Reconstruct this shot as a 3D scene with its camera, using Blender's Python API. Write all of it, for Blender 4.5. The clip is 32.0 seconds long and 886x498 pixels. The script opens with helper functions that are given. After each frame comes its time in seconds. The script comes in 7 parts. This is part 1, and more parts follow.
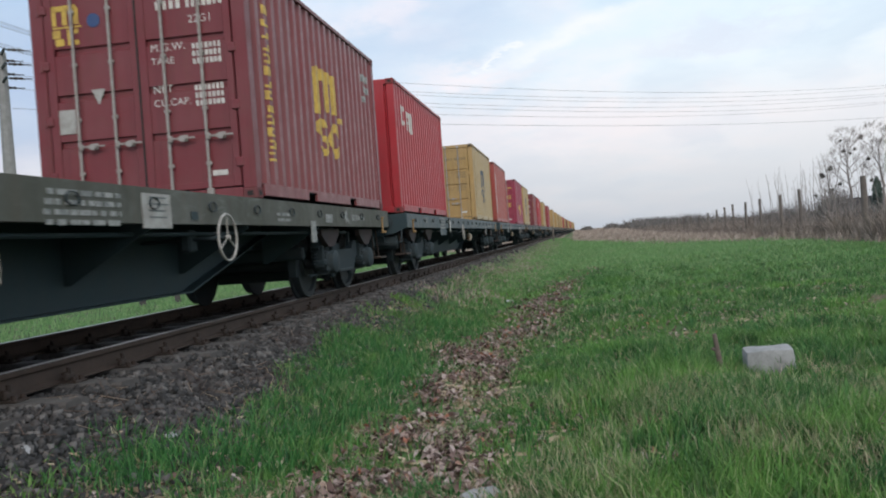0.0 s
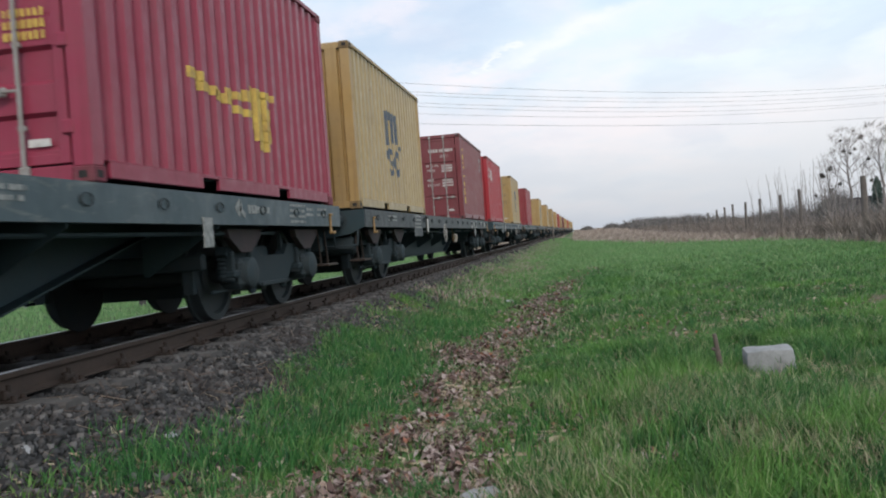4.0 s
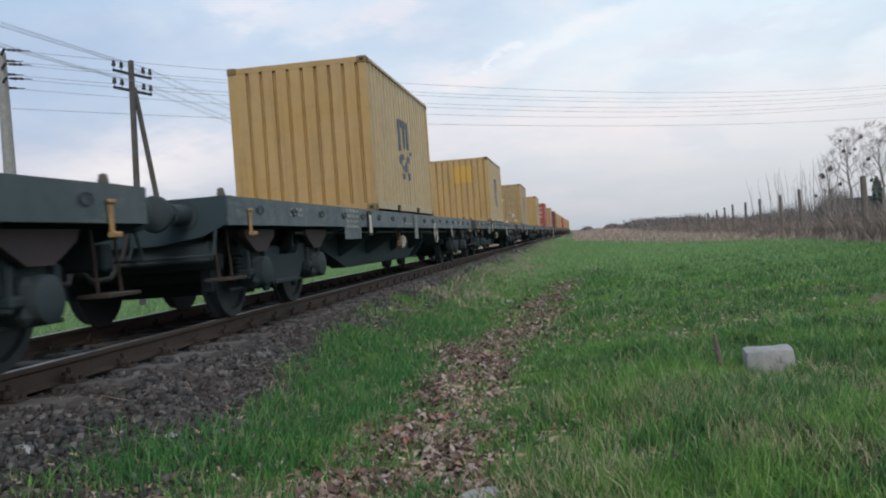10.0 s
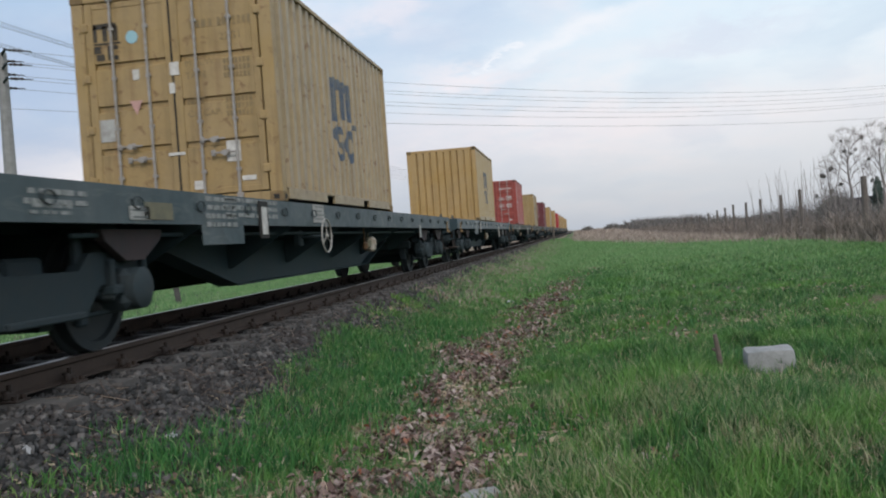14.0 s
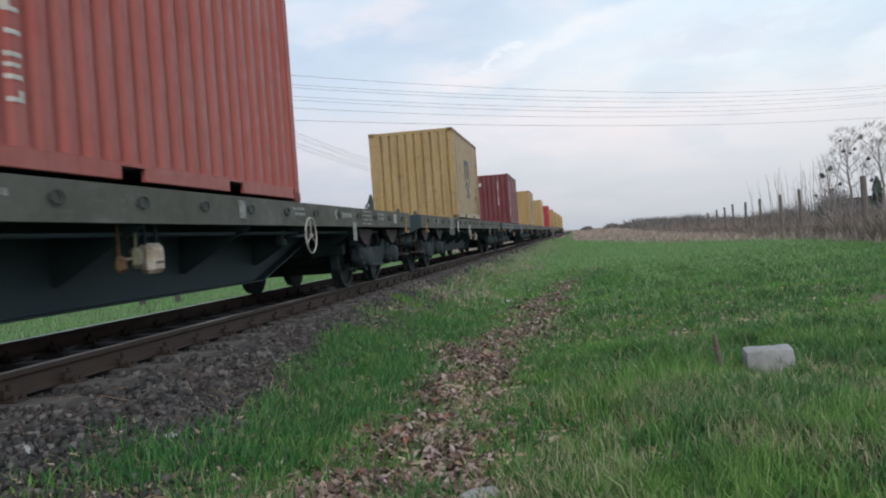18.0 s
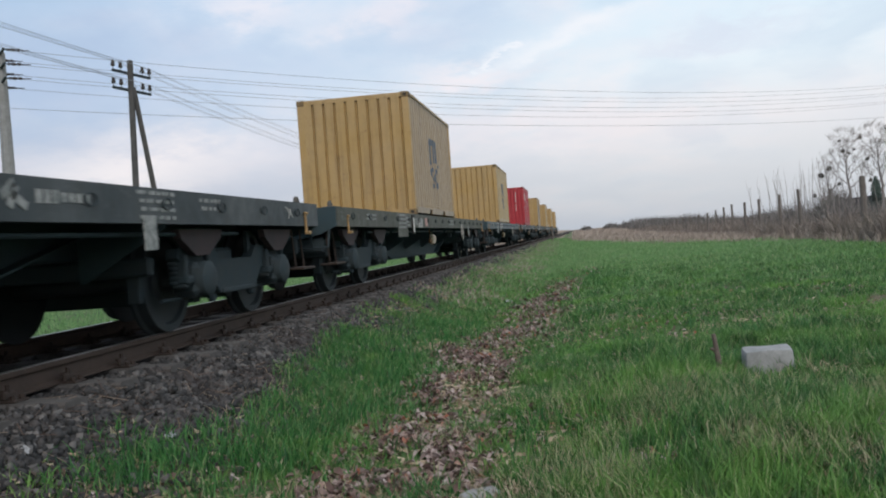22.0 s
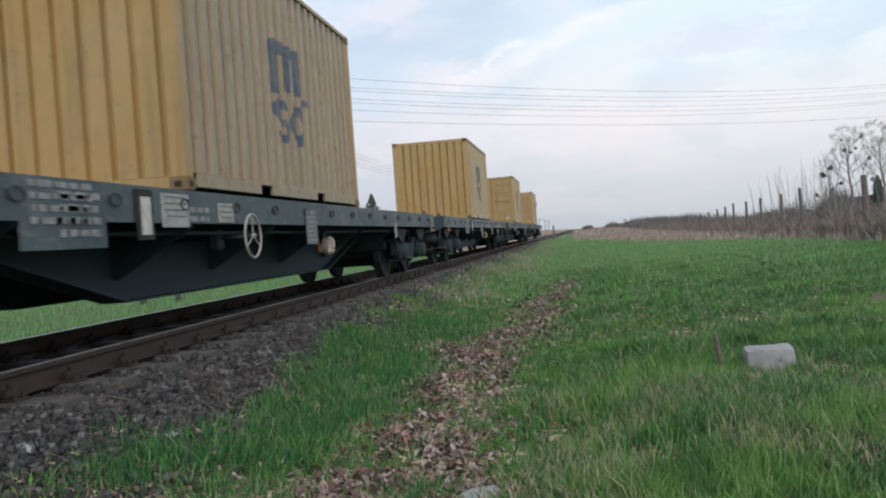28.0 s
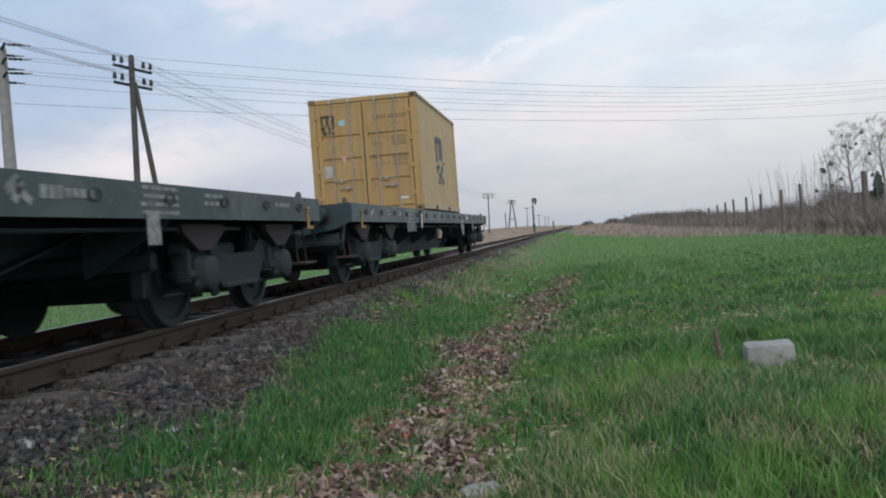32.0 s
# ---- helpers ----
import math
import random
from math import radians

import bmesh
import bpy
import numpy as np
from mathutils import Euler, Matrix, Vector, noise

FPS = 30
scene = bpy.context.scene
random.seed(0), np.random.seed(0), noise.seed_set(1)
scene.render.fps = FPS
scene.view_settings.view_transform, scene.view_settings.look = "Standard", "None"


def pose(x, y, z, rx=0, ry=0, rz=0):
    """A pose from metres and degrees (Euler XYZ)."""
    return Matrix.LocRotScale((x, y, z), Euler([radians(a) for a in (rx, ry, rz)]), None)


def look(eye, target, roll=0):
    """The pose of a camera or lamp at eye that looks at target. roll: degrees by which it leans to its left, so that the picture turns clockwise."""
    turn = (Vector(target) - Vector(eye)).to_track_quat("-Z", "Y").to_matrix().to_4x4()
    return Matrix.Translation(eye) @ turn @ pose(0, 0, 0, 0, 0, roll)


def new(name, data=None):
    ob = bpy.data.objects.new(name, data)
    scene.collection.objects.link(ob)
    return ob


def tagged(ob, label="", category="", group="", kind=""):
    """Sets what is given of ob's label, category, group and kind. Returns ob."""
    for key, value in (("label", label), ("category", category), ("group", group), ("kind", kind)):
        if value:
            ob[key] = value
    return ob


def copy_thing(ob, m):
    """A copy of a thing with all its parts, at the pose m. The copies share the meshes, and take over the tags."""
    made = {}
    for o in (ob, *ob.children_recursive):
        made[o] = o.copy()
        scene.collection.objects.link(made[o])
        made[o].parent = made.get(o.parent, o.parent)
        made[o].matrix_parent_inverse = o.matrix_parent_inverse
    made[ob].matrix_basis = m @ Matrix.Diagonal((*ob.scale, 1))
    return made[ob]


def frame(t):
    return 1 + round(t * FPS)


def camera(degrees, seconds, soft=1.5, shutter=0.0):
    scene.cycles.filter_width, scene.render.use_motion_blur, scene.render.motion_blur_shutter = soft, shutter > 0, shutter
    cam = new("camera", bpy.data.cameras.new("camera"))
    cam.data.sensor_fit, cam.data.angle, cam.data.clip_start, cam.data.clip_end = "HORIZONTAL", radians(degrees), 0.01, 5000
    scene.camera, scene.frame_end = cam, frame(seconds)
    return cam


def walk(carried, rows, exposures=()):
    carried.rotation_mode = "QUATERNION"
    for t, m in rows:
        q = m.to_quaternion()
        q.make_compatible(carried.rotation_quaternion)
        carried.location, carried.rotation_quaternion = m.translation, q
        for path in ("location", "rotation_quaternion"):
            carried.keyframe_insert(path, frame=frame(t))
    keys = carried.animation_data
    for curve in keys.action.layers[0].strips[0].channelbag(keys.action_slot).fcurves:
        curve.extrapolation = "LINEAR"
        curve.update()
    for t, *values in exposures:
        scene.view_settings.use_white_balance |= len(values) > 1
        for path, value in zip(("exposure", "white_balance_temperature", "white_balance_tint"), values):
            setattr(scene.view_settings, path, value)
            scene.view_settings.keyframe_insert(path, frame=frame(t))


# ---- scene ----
cam = camera(53.44, 32.0, soft=2.0, shutter=0.12)
EYE = (4.441, 0.0, 0.655)


def aim(yaw=0.0, pitch=0.0):
    return pose(*EYE, 89.367 + pitch, 4.127, 8.483 + yaw)


# seconds, small turns of the hand-held camera (degrees to the left, degrees up)
SWAY = [(0, 0, 0), (1.2, 0, 0), (1.3, 0.02, 0), (1.4, 0.5, 0), (1.5, 0.62, 0), (1.6, 0.02, 0), (2.0, 0, 0), (3.0, 0.05, 0),
        (3.2, 0.4, 0), (3.3, 1.36, 0), (3.4, 1.08, 0), (3.5, 0.15, 0), (3.8, 0, 0), (5.2, 0.4, 0), (5.4, 1.9, 0), (5.5, 2.3, 0),
        (5.6, 1.82, 0), (5.7, 0.5, 0), (5.8, 0, 0), (7.0, 0, 0.02), (11.8, 0, 0), (12.0, -0.05, 0), (12.2, 0, 0), (16.5, 0.04, 0.05),
        (18.0, 0, 0), (22.0, -0.05, 0), (23.0, 0, 0.0), (23.5, 0, -0.12), (24.0, 0, -0.12), (24.5, 0, 0), (27.0, 0, 0), (28.0, 0.04, -0.05),
        (28.5, 0.04, -0.17), (29.5, 0.04, -0.24), (30.0, 0.1, -0.22), (31.0, 0.04, -0.18), (31.5, 0.04, -0.24), (32.0, 0.04, -0.32)]
# the phone's own slight changes of exposure, in stops
GAIN = [(0, 0.1), (1, 0.12), (2, 0.0), (3, 0.08), (6, 0.16), (7, 0.1), (8, 0.1), (9, 0.07), (10, 0.0), (12, -0.1), (13, -0.08), (14, 0.0), (17, 0.03), (18, 0.03), (19, 0.0), (22, 0.0), (24, 0.0), (27, 0.0), (28, 0.08), (29, -0.03), (30, 0.03), (31, 0.0), (32, -0.05)]
walk(cam, [(t, aim(yaw, pitch)) for t, yaw, pitch in SWAY], GAIN)

# ---------------------------------------------------------------- light
SUN_ELEVATION, SUN_TURN = 14.0, 165.0  # degrees above the horizon; degrees clockwise from straight ahead


CLOUDS = [
    (-32, 11.0, 9, 4.0, 0.0, 0.75, (0.46, 0.57, 0.78)),
    (-20, 11.5, 7, 2.6, 0.0, 0.50, (0.58, 0.68, 0.87)),
    (-8.0, 13.2, 7, 2.0, 0.12, 0.75, (0.58, 0.70, 0.88)),
    (-19, 15.6, 4, 1.3, 0.0, 0.65, (1.02, 0.95, 0.99)),
    (-11, 14.6, 3.2, 1.1, 0.1, 0.60, (1.02, 0.93, 0.97)),
    (-5.6, 10.4, 4.2, 0.75, 0.05, 0.65, (1.04, 0.92, 0.94)),
    (0.6, 12.3, 4.6, 0.62, 0.25, 0.75, (1.00, 1.00, 1.04)),
    (-3.7, 11.6, 0.7, 0.35, 0.0, 0.7, (1.02, 1.02, 1.06)),
    (10.3, 11.4, 4.5, 0.8, 0.0, 0.50, (0.74, 0.76, 0.90)),
    (-27.5, 5.6, 7, 1.9, 0.14, 0.85, (1.00, 0.93, 0.95)),
    (-2.0, 6.6, 16, 1.5, 0.0, 0.42, (0.97, 0.87, 0.90)),
]


def make_world():
    world = bpy.data.worlds.new("evening_sky")
    scene.world = world
    world.use_nodes = True
    nt = world.node_tree
    nt.nodes.clear()

    def node(kind, **sets):
        n = nt.nodes.new(kind)
        for key, value in sets.items():
            n.inputs[key].default_value = value
        return n

    def link(a, b):
        nt.links.new(a, b)

    out = node("ShaderNodeOutputWorld")
    back = node("ShaderNodeBackground", Strength=1.0)
    link(back.outputs[0], out.inputs[0])
    sky = nt.nodes.new("ShaderNodeTexSky")
    sky.sky_type = "NISHITA"
    sky.sun_disc = False
    sky.sun_elevation = radians(SUN_ELEVATION)
    sky.sun_rotation = radians(SUN_TURN)
    dim = nt.nodes.new("ShaderNodeVectorMath")
    dim.operation = "SCALE"
    dim.inputs["Scale"].default_value = 0.10
    link(sky.outputs[0], dim.inputs[0])
    coord = nt.nodes.new("ShaderNodeTexCoord")
    split = nt.nodes.new("ShaderNodeSeparateXYZ")
    link(coord.outputs["Generated"], split.inputs[0])
    # cloud sheet: the direction divided by its height, so that clouds flatten towards the horizon
    up = nt.nodes.new("ShaderNodeMath")
    up.operation = "MAXIMUM"
    up.inputs[1].default_value = 0.0
    link(split.outputs["Z"], up.inputs[0])
    up2 = nt.nodes.new("ShaderNodeMath")
    up2.operation = "ADD"
    up2.inputs[1].default_value = 0.30
    link(up.outputs[0], up2.inputs[0])
    flat = nt.nodes.new("ShaderNodeVectorMath")
    flat.operation = "DIVIDE"
    link(coord.outputs["Generated"], flat.inputs[0])
    link(up2.outputs[0], flat.inputs[1])
    big = node("ShaderNodeTexNoise", Scale=2.1, Detail=6.0, Roughness=0.55, Distortion=0.4)
    link(flat.outputs[0], big.inputs["Vector"])
    shift = nt.nodes.new("ShaderNodeVectorMath")
    shift.operation = "ADD"
    shift.inputs[1].default_value = (7.3, 2.1, 0)
    link(flat.outputs[0], shift.inputs[0])
    small = node("ShaderNodeTexNoise", Scale=4.2, Detail=5.0, Roughness=0.5, Distortion=0.2)
    link(shift.outputs[0], small.inputs["Vector"])

    def ramp(socket, stops):
        r = nt.nodes.new("ShaderNodeValToRGB")
        el = r.color_ramp.elements
        while len(el) < len(stops):
            el.new(0.5)
        for e, (p, c) in zip(el, stops):
            e.position, e.color = p, (*c, 1)
        link(socket, r.inputs[0])
        return r.outputs[0]

    def mix(fac, a, b, kind="MIX"):
        m = nt.nodes.new("ShaderNodeMix")
        m.data_type, m.blend_type = "RGBA", kind
        for i, s in ((0, fac), (6, a), (7, b)):
            if isinstance(s, (int, float)):
                m.inputs[i].default_value = s
            elif isinstance(s, tuple):
                m.inputs[i].default_value = (*s, 1)
            else:
                link(s, m.inputs[i])
        return m.outputs[2]

    # height above the horizon: lavender grey haze, pink-white band, pale blue, and the brighter overcast overhead
    base = ramp(split.outputs["Z"], [(0.0, (0.52, 0.56, 0.645)), (0.05, (0.63, 0.65, 0.73)), (0.105, (0.80, 0.785, 0.84)), (0.17, (0.81, 0.89, 0.97)), (0.27, (0.72, 0.89, 1.03)), (0.5, (0.90, 1.02, 1.16)), (1.0, (1.15, 1.24, 1.38))])
    # bluer and darker cloud on the far side from the sun
    side = nt.nodes.new("ShaderNodeMapRange")
    link(split.outputs["X"], side.inputs["Value"])
    side.inputs["From Min"].default_value, side.inputs["From Max"].default_value = -0.75, 0.25
    shade = ramp(side.outputs[0], [(0.0, (0.50, 0.58, 0.73)), (0.4, (0.80, 0.845, 0.93)), (0.75, (1.02, 1.025, 1.02)), (1.0, (1.09, 1.095, 1.07))])
    base = mix(1.0, base, shade, "MULTIPLY")
    cloud = ramp(big.outputs[0], [(0.36, (0, 0, 0)), (0.62, (1, 1, 1))])
    tint = ramp(small.outputs[0], [(0.40, (0.54, 0.66, 0.83)), (0.51, (0.82, 0.88, 0.97)), (0.63, (1.06, 0.95, 0.96))])
    part_clouds = mix(0.45, base, tint)
    # clouds melt into the haze low down
    low = ramp(split.outputs["Z"], [(0.04, (0.25, 0.25, 0.25)), (0.20, (1, 1, 1))])
    blend = mix(mix(1.0, cloud, low, "MULTIPLY"), base, part_clouds)
    # the evening's own clouds: soft lobes (bearing, height, breadth, depth in degrees, slope, strength, colour), torn at their edges by noise
    def calc(op, a, b=0.0):
        m = nt.nodes.new("ShaderNodeMath")
        m.operation = op
        for i, v in enumerate((a, b)):
            if isinstance(v, (int, float)):
                m.inputs[i].default_value = v
            else:
                link(v, m.inputs[i])
        return m.outputs[0]

    torn = node("ShaderNodeTexNoise", Scale=9.0, Detail=6.0, Roughness=0.6)
    link(flat.outputs[0], torn.inputs["Vector"])
    torn2 = node("ShaderNodeTexNoise", Scale=3.5, Detail=3.0, Roughness=0.5)
    link(shift.outputs[0], torn2.inputs["Vector"])
    wobble = calc("ADD", calc("MULTIPLY", calc("SUBTRACT", torn.outputs[0], 0.5), 9.0), calc("MULTIPLY", calc("SUBTRACT", torn2.outputs[0], 0.5), 7.0))
    bearing = calc("ADD", calc("MULTIPLY", calc("ARCTAN2", split.outputs["X"], split.outputs["Y"]), 57.296), wobble)
    height_up = calc("ADD", calc("MULTIPLY", calc("ARCSINE", split.outputs["Z"]), 57.296), calc("MULTIPLY", wobble, 0.55))
    for az, el, wide, deep, slope, much, colour in CLOUDS:
        u = calc("MULTIPLY", calc("SUBTRACT", bearing, az), 1.0 / wide)
        off = calc("MULTIPLY", calc("SUBTRACT", bearing, az), slope)
        w = calc("MULTIPLY", calc("SUBTRACT", calc("SUBTRACT", height_up, el), off), 1.0 / deep)
        r2 = calc("ADD", calc("MULTIPLY", u, u), calc("MULTIPLY", w, w))
        blend = mix(calc("MULTIPLY", calc("EXPONENT", calc("MULTIPLY", r2, -1.0)), much), blend, colour)
    final = mix(0.88, dim.outputs[0], blend)
    link(final, back.inputs[0])


make_world()
sun_data = bpy.data.lights.new("sun", "SUN")
sun_data.energy, sun_data.angle, sun_data.color = 1.5, radians(16), (1.0, 0.93, 0.86)
sun = new("sun", sun_data)
sun.matrix_world = look((math.sin(radians(SUN_TURN)) * 60, math.cos(radians(SUN_TURN)) * 60, 60 * math.tan(radians(SUN_ELEVATION + 18))), (0, 0, 0))

# ---------------------------------------------------------------- materials
MATS = {}


class Nodes:
    """Short hand for one procedural material."""

    def __init__(self, name, rough=0.7, metal=0.0, spec=0.5):
        self.mat = bpy.data.materials.new(name)
        self.mat.use_nodes = True
        self.nt = self.mat.node_tree
        self.bsdf = self.nt.nodes["Principled BSDF"]
        self.bsdf.inputs["Roughness"].default_value = rough
        self.bsdf.inputs["Metallic"].default_value = metal
        self.bsdf.inputs["Specular IOR Level"].default_value = spec
        tc = self.nt.nodes.new("ShaderNodeTexCoord")
        self.obj = tc.outputs["Object"]
        info = self.nt.nodes.new("ShaderNodeObjectInfo")
        self.rand = info.outputs["Random"]
        geo = self.nt.nodes.new("ShaderNodeNewGeometry")
        self.island = geo.outputs["Random Per Island"]
        self.pos = geo.outputs["Position"]
        MATS[name] = self.mat

    def put(self, socket, value):
        if isinstance(value, (int, float)):
            socket.default_value = value
        elif isinstance(value, tuple):
            socket.default_value = (*value, 1) if len(value) == 3 and socket.type == "RGBA" else value
        else:
            self.nt.links.new(value, socket)

    def noise(self, scale, detail=3.0, rough=0.55, vec=None, stretch=None, distort=0.0):
        vec = vec or self.obj
        if stretch:
            mp = self.nt.nodes.new("ShaderNodeMapping")
            self.nt.links.new(vec, mp.inputs[0])
            mp.inputs["Scale"].default_value = stretch
            vec = mp.outputs[0]
        n = self.nt.nodes.new("ShaderNodeTexNoise")
        self.nt.links.new(vec, n.inputs["Vector"])
        n.inputs["Scale"].default_value, n.inputs["Detail"].default_value = scale, detail
        n.inputs["Roughness"].default_value, n.inputs["Distortion"].default_value = rough, distort
        return n.outputs[0]

    def ramp(self, socket, *stops):
        r = self.nt.nodes.new("ShaderNodeValToRGB")
        el = r.color_ramp.elements
        while len(el) < len(stops):
            el.new(0.5)
        for e, (p, c) in zip(el, stops):
            e.position = p
            e.color = (c, c, c, 1) if isinstance(c, (int, float)) else (*c, 1)
        self.nt.links.new(socket, r.inputs[0])
        return r.outputs[0]

    def mix(self, fac, a, b, kind="MIX"):
        m = self.nt.nodes.new("ShaderNodeMix")
        m.data_type, m.blend_type = "RGBA", kind
        self.put(m.inputs[0], fac)
        self.put(m.inputs[6], a)
        self.put(m.inputs[7], b)
        return m.outputs[2]

    def math(self, op, a, b=0.0):
        m = self.nt.nodes.new("ShaderNodeMath")
        m.operation = op
        self.put(m.inputs[0], a)
        self.put(m.inputs[1], b)
        return m.outputs[0]

    def axis(self, vec, which):
        s = self.nt.nodes.new("ShaderNodeSeparateXYZ")
        self.nt.links.new(vec, s.inputs[0])
        return s.outputs[which]

    def bump(self, height, strength=0.3, distance=0.01):
        b = self.nt.nodes.new("ShaderNodeBump")
        b.inputs["Strength"].default_value, b.inputs["Distance"].default_value = strength, distance
        self.nt.links.new(height, b.inputs["Height"])
        self.nt.links.new(b.outputs[0], self.bsdf.inputs["Normal"])

    def done(self, color, rough=None):
        self.put(self.bsdf.inputs["Base Color"], color)
        if rough is not None:
            self.put(self.bsdf.inputs["Roughness"], rough)
        return self.mat


def scaled(c, k):
    return tuple(min(1.0, v * k) for v in c)


def paint(name, color, rust=0.35, dirt=0.5, rough=0.5, fade=0.35, spec=0.4, gloss=0.2, chalk=0.0):
    """Old sheet-steel paint: faded patches, vertical grime streaks, rust specks and scratches."""
    n = Nodes(name, rough, 0.0, spec)
    base = n.mix(n.ramp(n.noise(0.9, 4), (0.35, 0.0), (0.7, fade)), color, tuple(0.55 * v + 0.16 for v in color))
    base = n.mix(n.ramp(n.rand, (0.0, 0.0), (1.0, 0.22)), base, scaled(color, 0.72))
    streak = n.noise(1.0, 4, 0.6, stretch=(9, 9, 0.55))
    base = n.mix(n.math("MULTIPLY", n.ramp(streak, (0.5, 0.0), (0.75, 1.0)), dirt * 0.55), base, scaled(color, 0.34))
    grime = n.noise(5.0, 5, 0.65)
    base = n.mix(n.math("MULTIPLY", n.ramp(grime, (0.48, 0.0), (0.72, 1.0)), dirt * 0.3), base, (0.10, 0.085, 0.07))
    spots = n.ramp(n.noise(7.0, 6, 0.7, distort=0.6), (0.66 - 0.09 * rust, 0.0), (0.72 - 0.06 * rust, 1.0))
    run = n.ramp(n.noise(1.0, 3, 0.6, stretch=(6, 6, 0.4)), (0.57, 0.0), (0.72, 1.0))
    rusty = n.math("MULTIPLY", n.math("MAXIMUM", n.math("MULTIPLY", spots, 0.75), n.math("MULTIPLY", run, 0.35)), rust)
    base = n.mix(rusty, base, (0.13, 0.055, 0.025))
    wide = n.ramp(n.noise(0.55, 5, 0.6, stretch=(3, 3, 1)), (0.40, 0.0), (0.66, 1.0))
    base = n.mix(n.math("MULTIPLY", wide, dirt * 0.38), base, tuple(0.62 * v + 0.012 for v in color))
    tear = n.math("MULTIPLY", n.ramp(n.noise(1.0, 5, 0.7, stretch=(7, 7, 0.9), distort=0.5), (0.66, 0.0), (0.71, 1.0)), n.ramp(n.noise(0.8, 2), (0.48, 0.0), (0.6, 1.0)))
    base = n.mix(n.math("MULTIPLY", tear, min(1.0, rust * 1.15)), base, (0.16, 0.055, 0.022))
    if chalk:
        # rubbed, dusty patches along the steel
        rub = n.ramp(n.noise(1.0, 6, 0.72, stretch=(4, 2.2, 9), distort=0.8), (0.53, 0.0), (0.66, 1.0))
        rub = n.math("MULTIPLY", rub, n.ramp(n.noise(0.35, 3), (0.42, 0.0), (0.58, 1.0)))
        base = n.mix(n.math("MULTIPLY", rub, chalk), base, (0.155, 0.165, 0.155))
    n.bump(n.noise(40, 3), 0.08, 0.003)
    n.bsdf.inputs["Coat Weight"].default_value = gloss
    n.bsdf.inputs["Coat Roughness"].default_value = 0.17
    return n.done(base, n.ramp(grime, (0.3, rough - 0.1), (0.7, min(1, rough + 0.2))))


def worn(name, color, other, scale=6.0, rough=0.7, metal=0.0, bump=0.15, spec=0.4, amount=0.8):
    n = Nodes(name, rough, metal, spec)
    base = n.mix(n.math("MULTIPLY", n.ramp(n.noise(scale, 5, 0.62), (0.38, 0.0), (0.68, 1.0)), amount), color, other)
    base = n.mix(n.ramp(n.rand, (0, 0.0), (1, 0.3)), base, scaled(color, 0.6))
    base = n.mix(n.math("MULTIPLY", n.ramp(n.noise(scale * 7, 3), (0.45, 0.0), (0.7, 1.0)), 0.3), base, scaled(other, 0.7))
    n.bump(n.noise(scale * 9, 4), bump, 0.004)
    return n.done(base)


YELLOW = (0.365, 0.230, 0.078)
PAINTS = {
    "yellow": paint("yellow_paint", YELLOW, rust=0.5, dirt=0.55, rough=0.55),
    "yellow_dusty": paint("dusty_yellow_paint", YELLOW, rust=0.6, dirt=0.65, rough=0.55),
    "yellow_old": paint("aged_yellow_paint", (0.330, 0.222, 0.086), rust=0.9, dirt=0.8, rough=0.6),
    "oxblood": paint("oxblood_paint", (0.150, 0.018, 0.025), rust=0.35, dirt=0.5, rough=0.5, fade=0.2),
    "red": paint("red_paint", (0.33, 0.012, 0.022), rust=0.12, dirt=0.4, rough=0.5, fade=0.12),
    "brick": paint("brick_red_paint", (0.285, 0.040, 0.030), rust=0.35, dirt=0.55, rough=0.55, fade=0.22),
    "maroon": paint("maroon_paint", (0.26, 0.020, 0.052), rust=0.3, dirt=0.4, rough=0.5, fade=0.2),
    "crimson": paint("crimson_paint", (0.235, 0.022, 0.030), rust=0.2, dirt=0.45, rough=0.5, fade=0.2),
    "wine": paint("wine_paint", (0.112, 0.010, 0.016), rust=0.25, dirt=0.4, rough=0.5, fade=0.2),
    "orange": paint("orange_red_paint", (0.40, 0.085, 0.028), rust=0.4, dirt=0.4, rough=0.55),
}
CASTS = {key: paint(key + "_scuffed_steel", scaled(m, 0.5), rust=1.0, dirt=0.9, rough=0.7, gloss=0.0) for key, m in (
    ("yellow", YELLOW), ("yellow_dusty", YELLOW), ("yellow_old", YELLOW), ("oxblood", (0.24, 0.034, 0.044)), ("red", (0.40, 0.016, 0.028)), ("brick", (0.36, 0.055, 0.040)),
    ("maroon", (0.31, 0.026, 0.062)), ("crimson", (0.30, 0.030, 0.040)), ("wine", (0.20, 0.018, 0.024)), ("orange", (0.40, 0.085, 0.028)))}
# side-wall copies of the paints, the sky's pale grazing sheen mixed into their colour
SIDES = {"brick": paint("sheen_brick_red_paint", (0.335, 0.066, 0.053), rust=0.35, dirt=0.6, rough=0.55, fade=0.3),
         "oxblood": paint("sheen_oxblood_paint", (0.190, 0.036, 0.042), rust=0.35, dirt=0.55, rough=0.5, fade=0.3),
         "crimson": paint("sheen_crimson_paint", (0.255, 0.034, 0.040), rust=0.25, dirt=0.5, rough=0.5, fade=0.3),
         "yellow": paint("sheen_yellow_paint", (0.390, 0.288, 0.135), rust=0.45, dirt=0.6, rough=0.5),
         "yellow_dusty": paint("dusty_sheen_yellow_paint", (0.300, 0.220, 0.128), rust=0.7, dirt=0.8, rough=0.5),
         "yellow_old": paint("dusty_aged_sheen_yellow_paint", (0.335, 0.252, 0.140), rust=0.95, dirt=0.9, rough=0.55)}
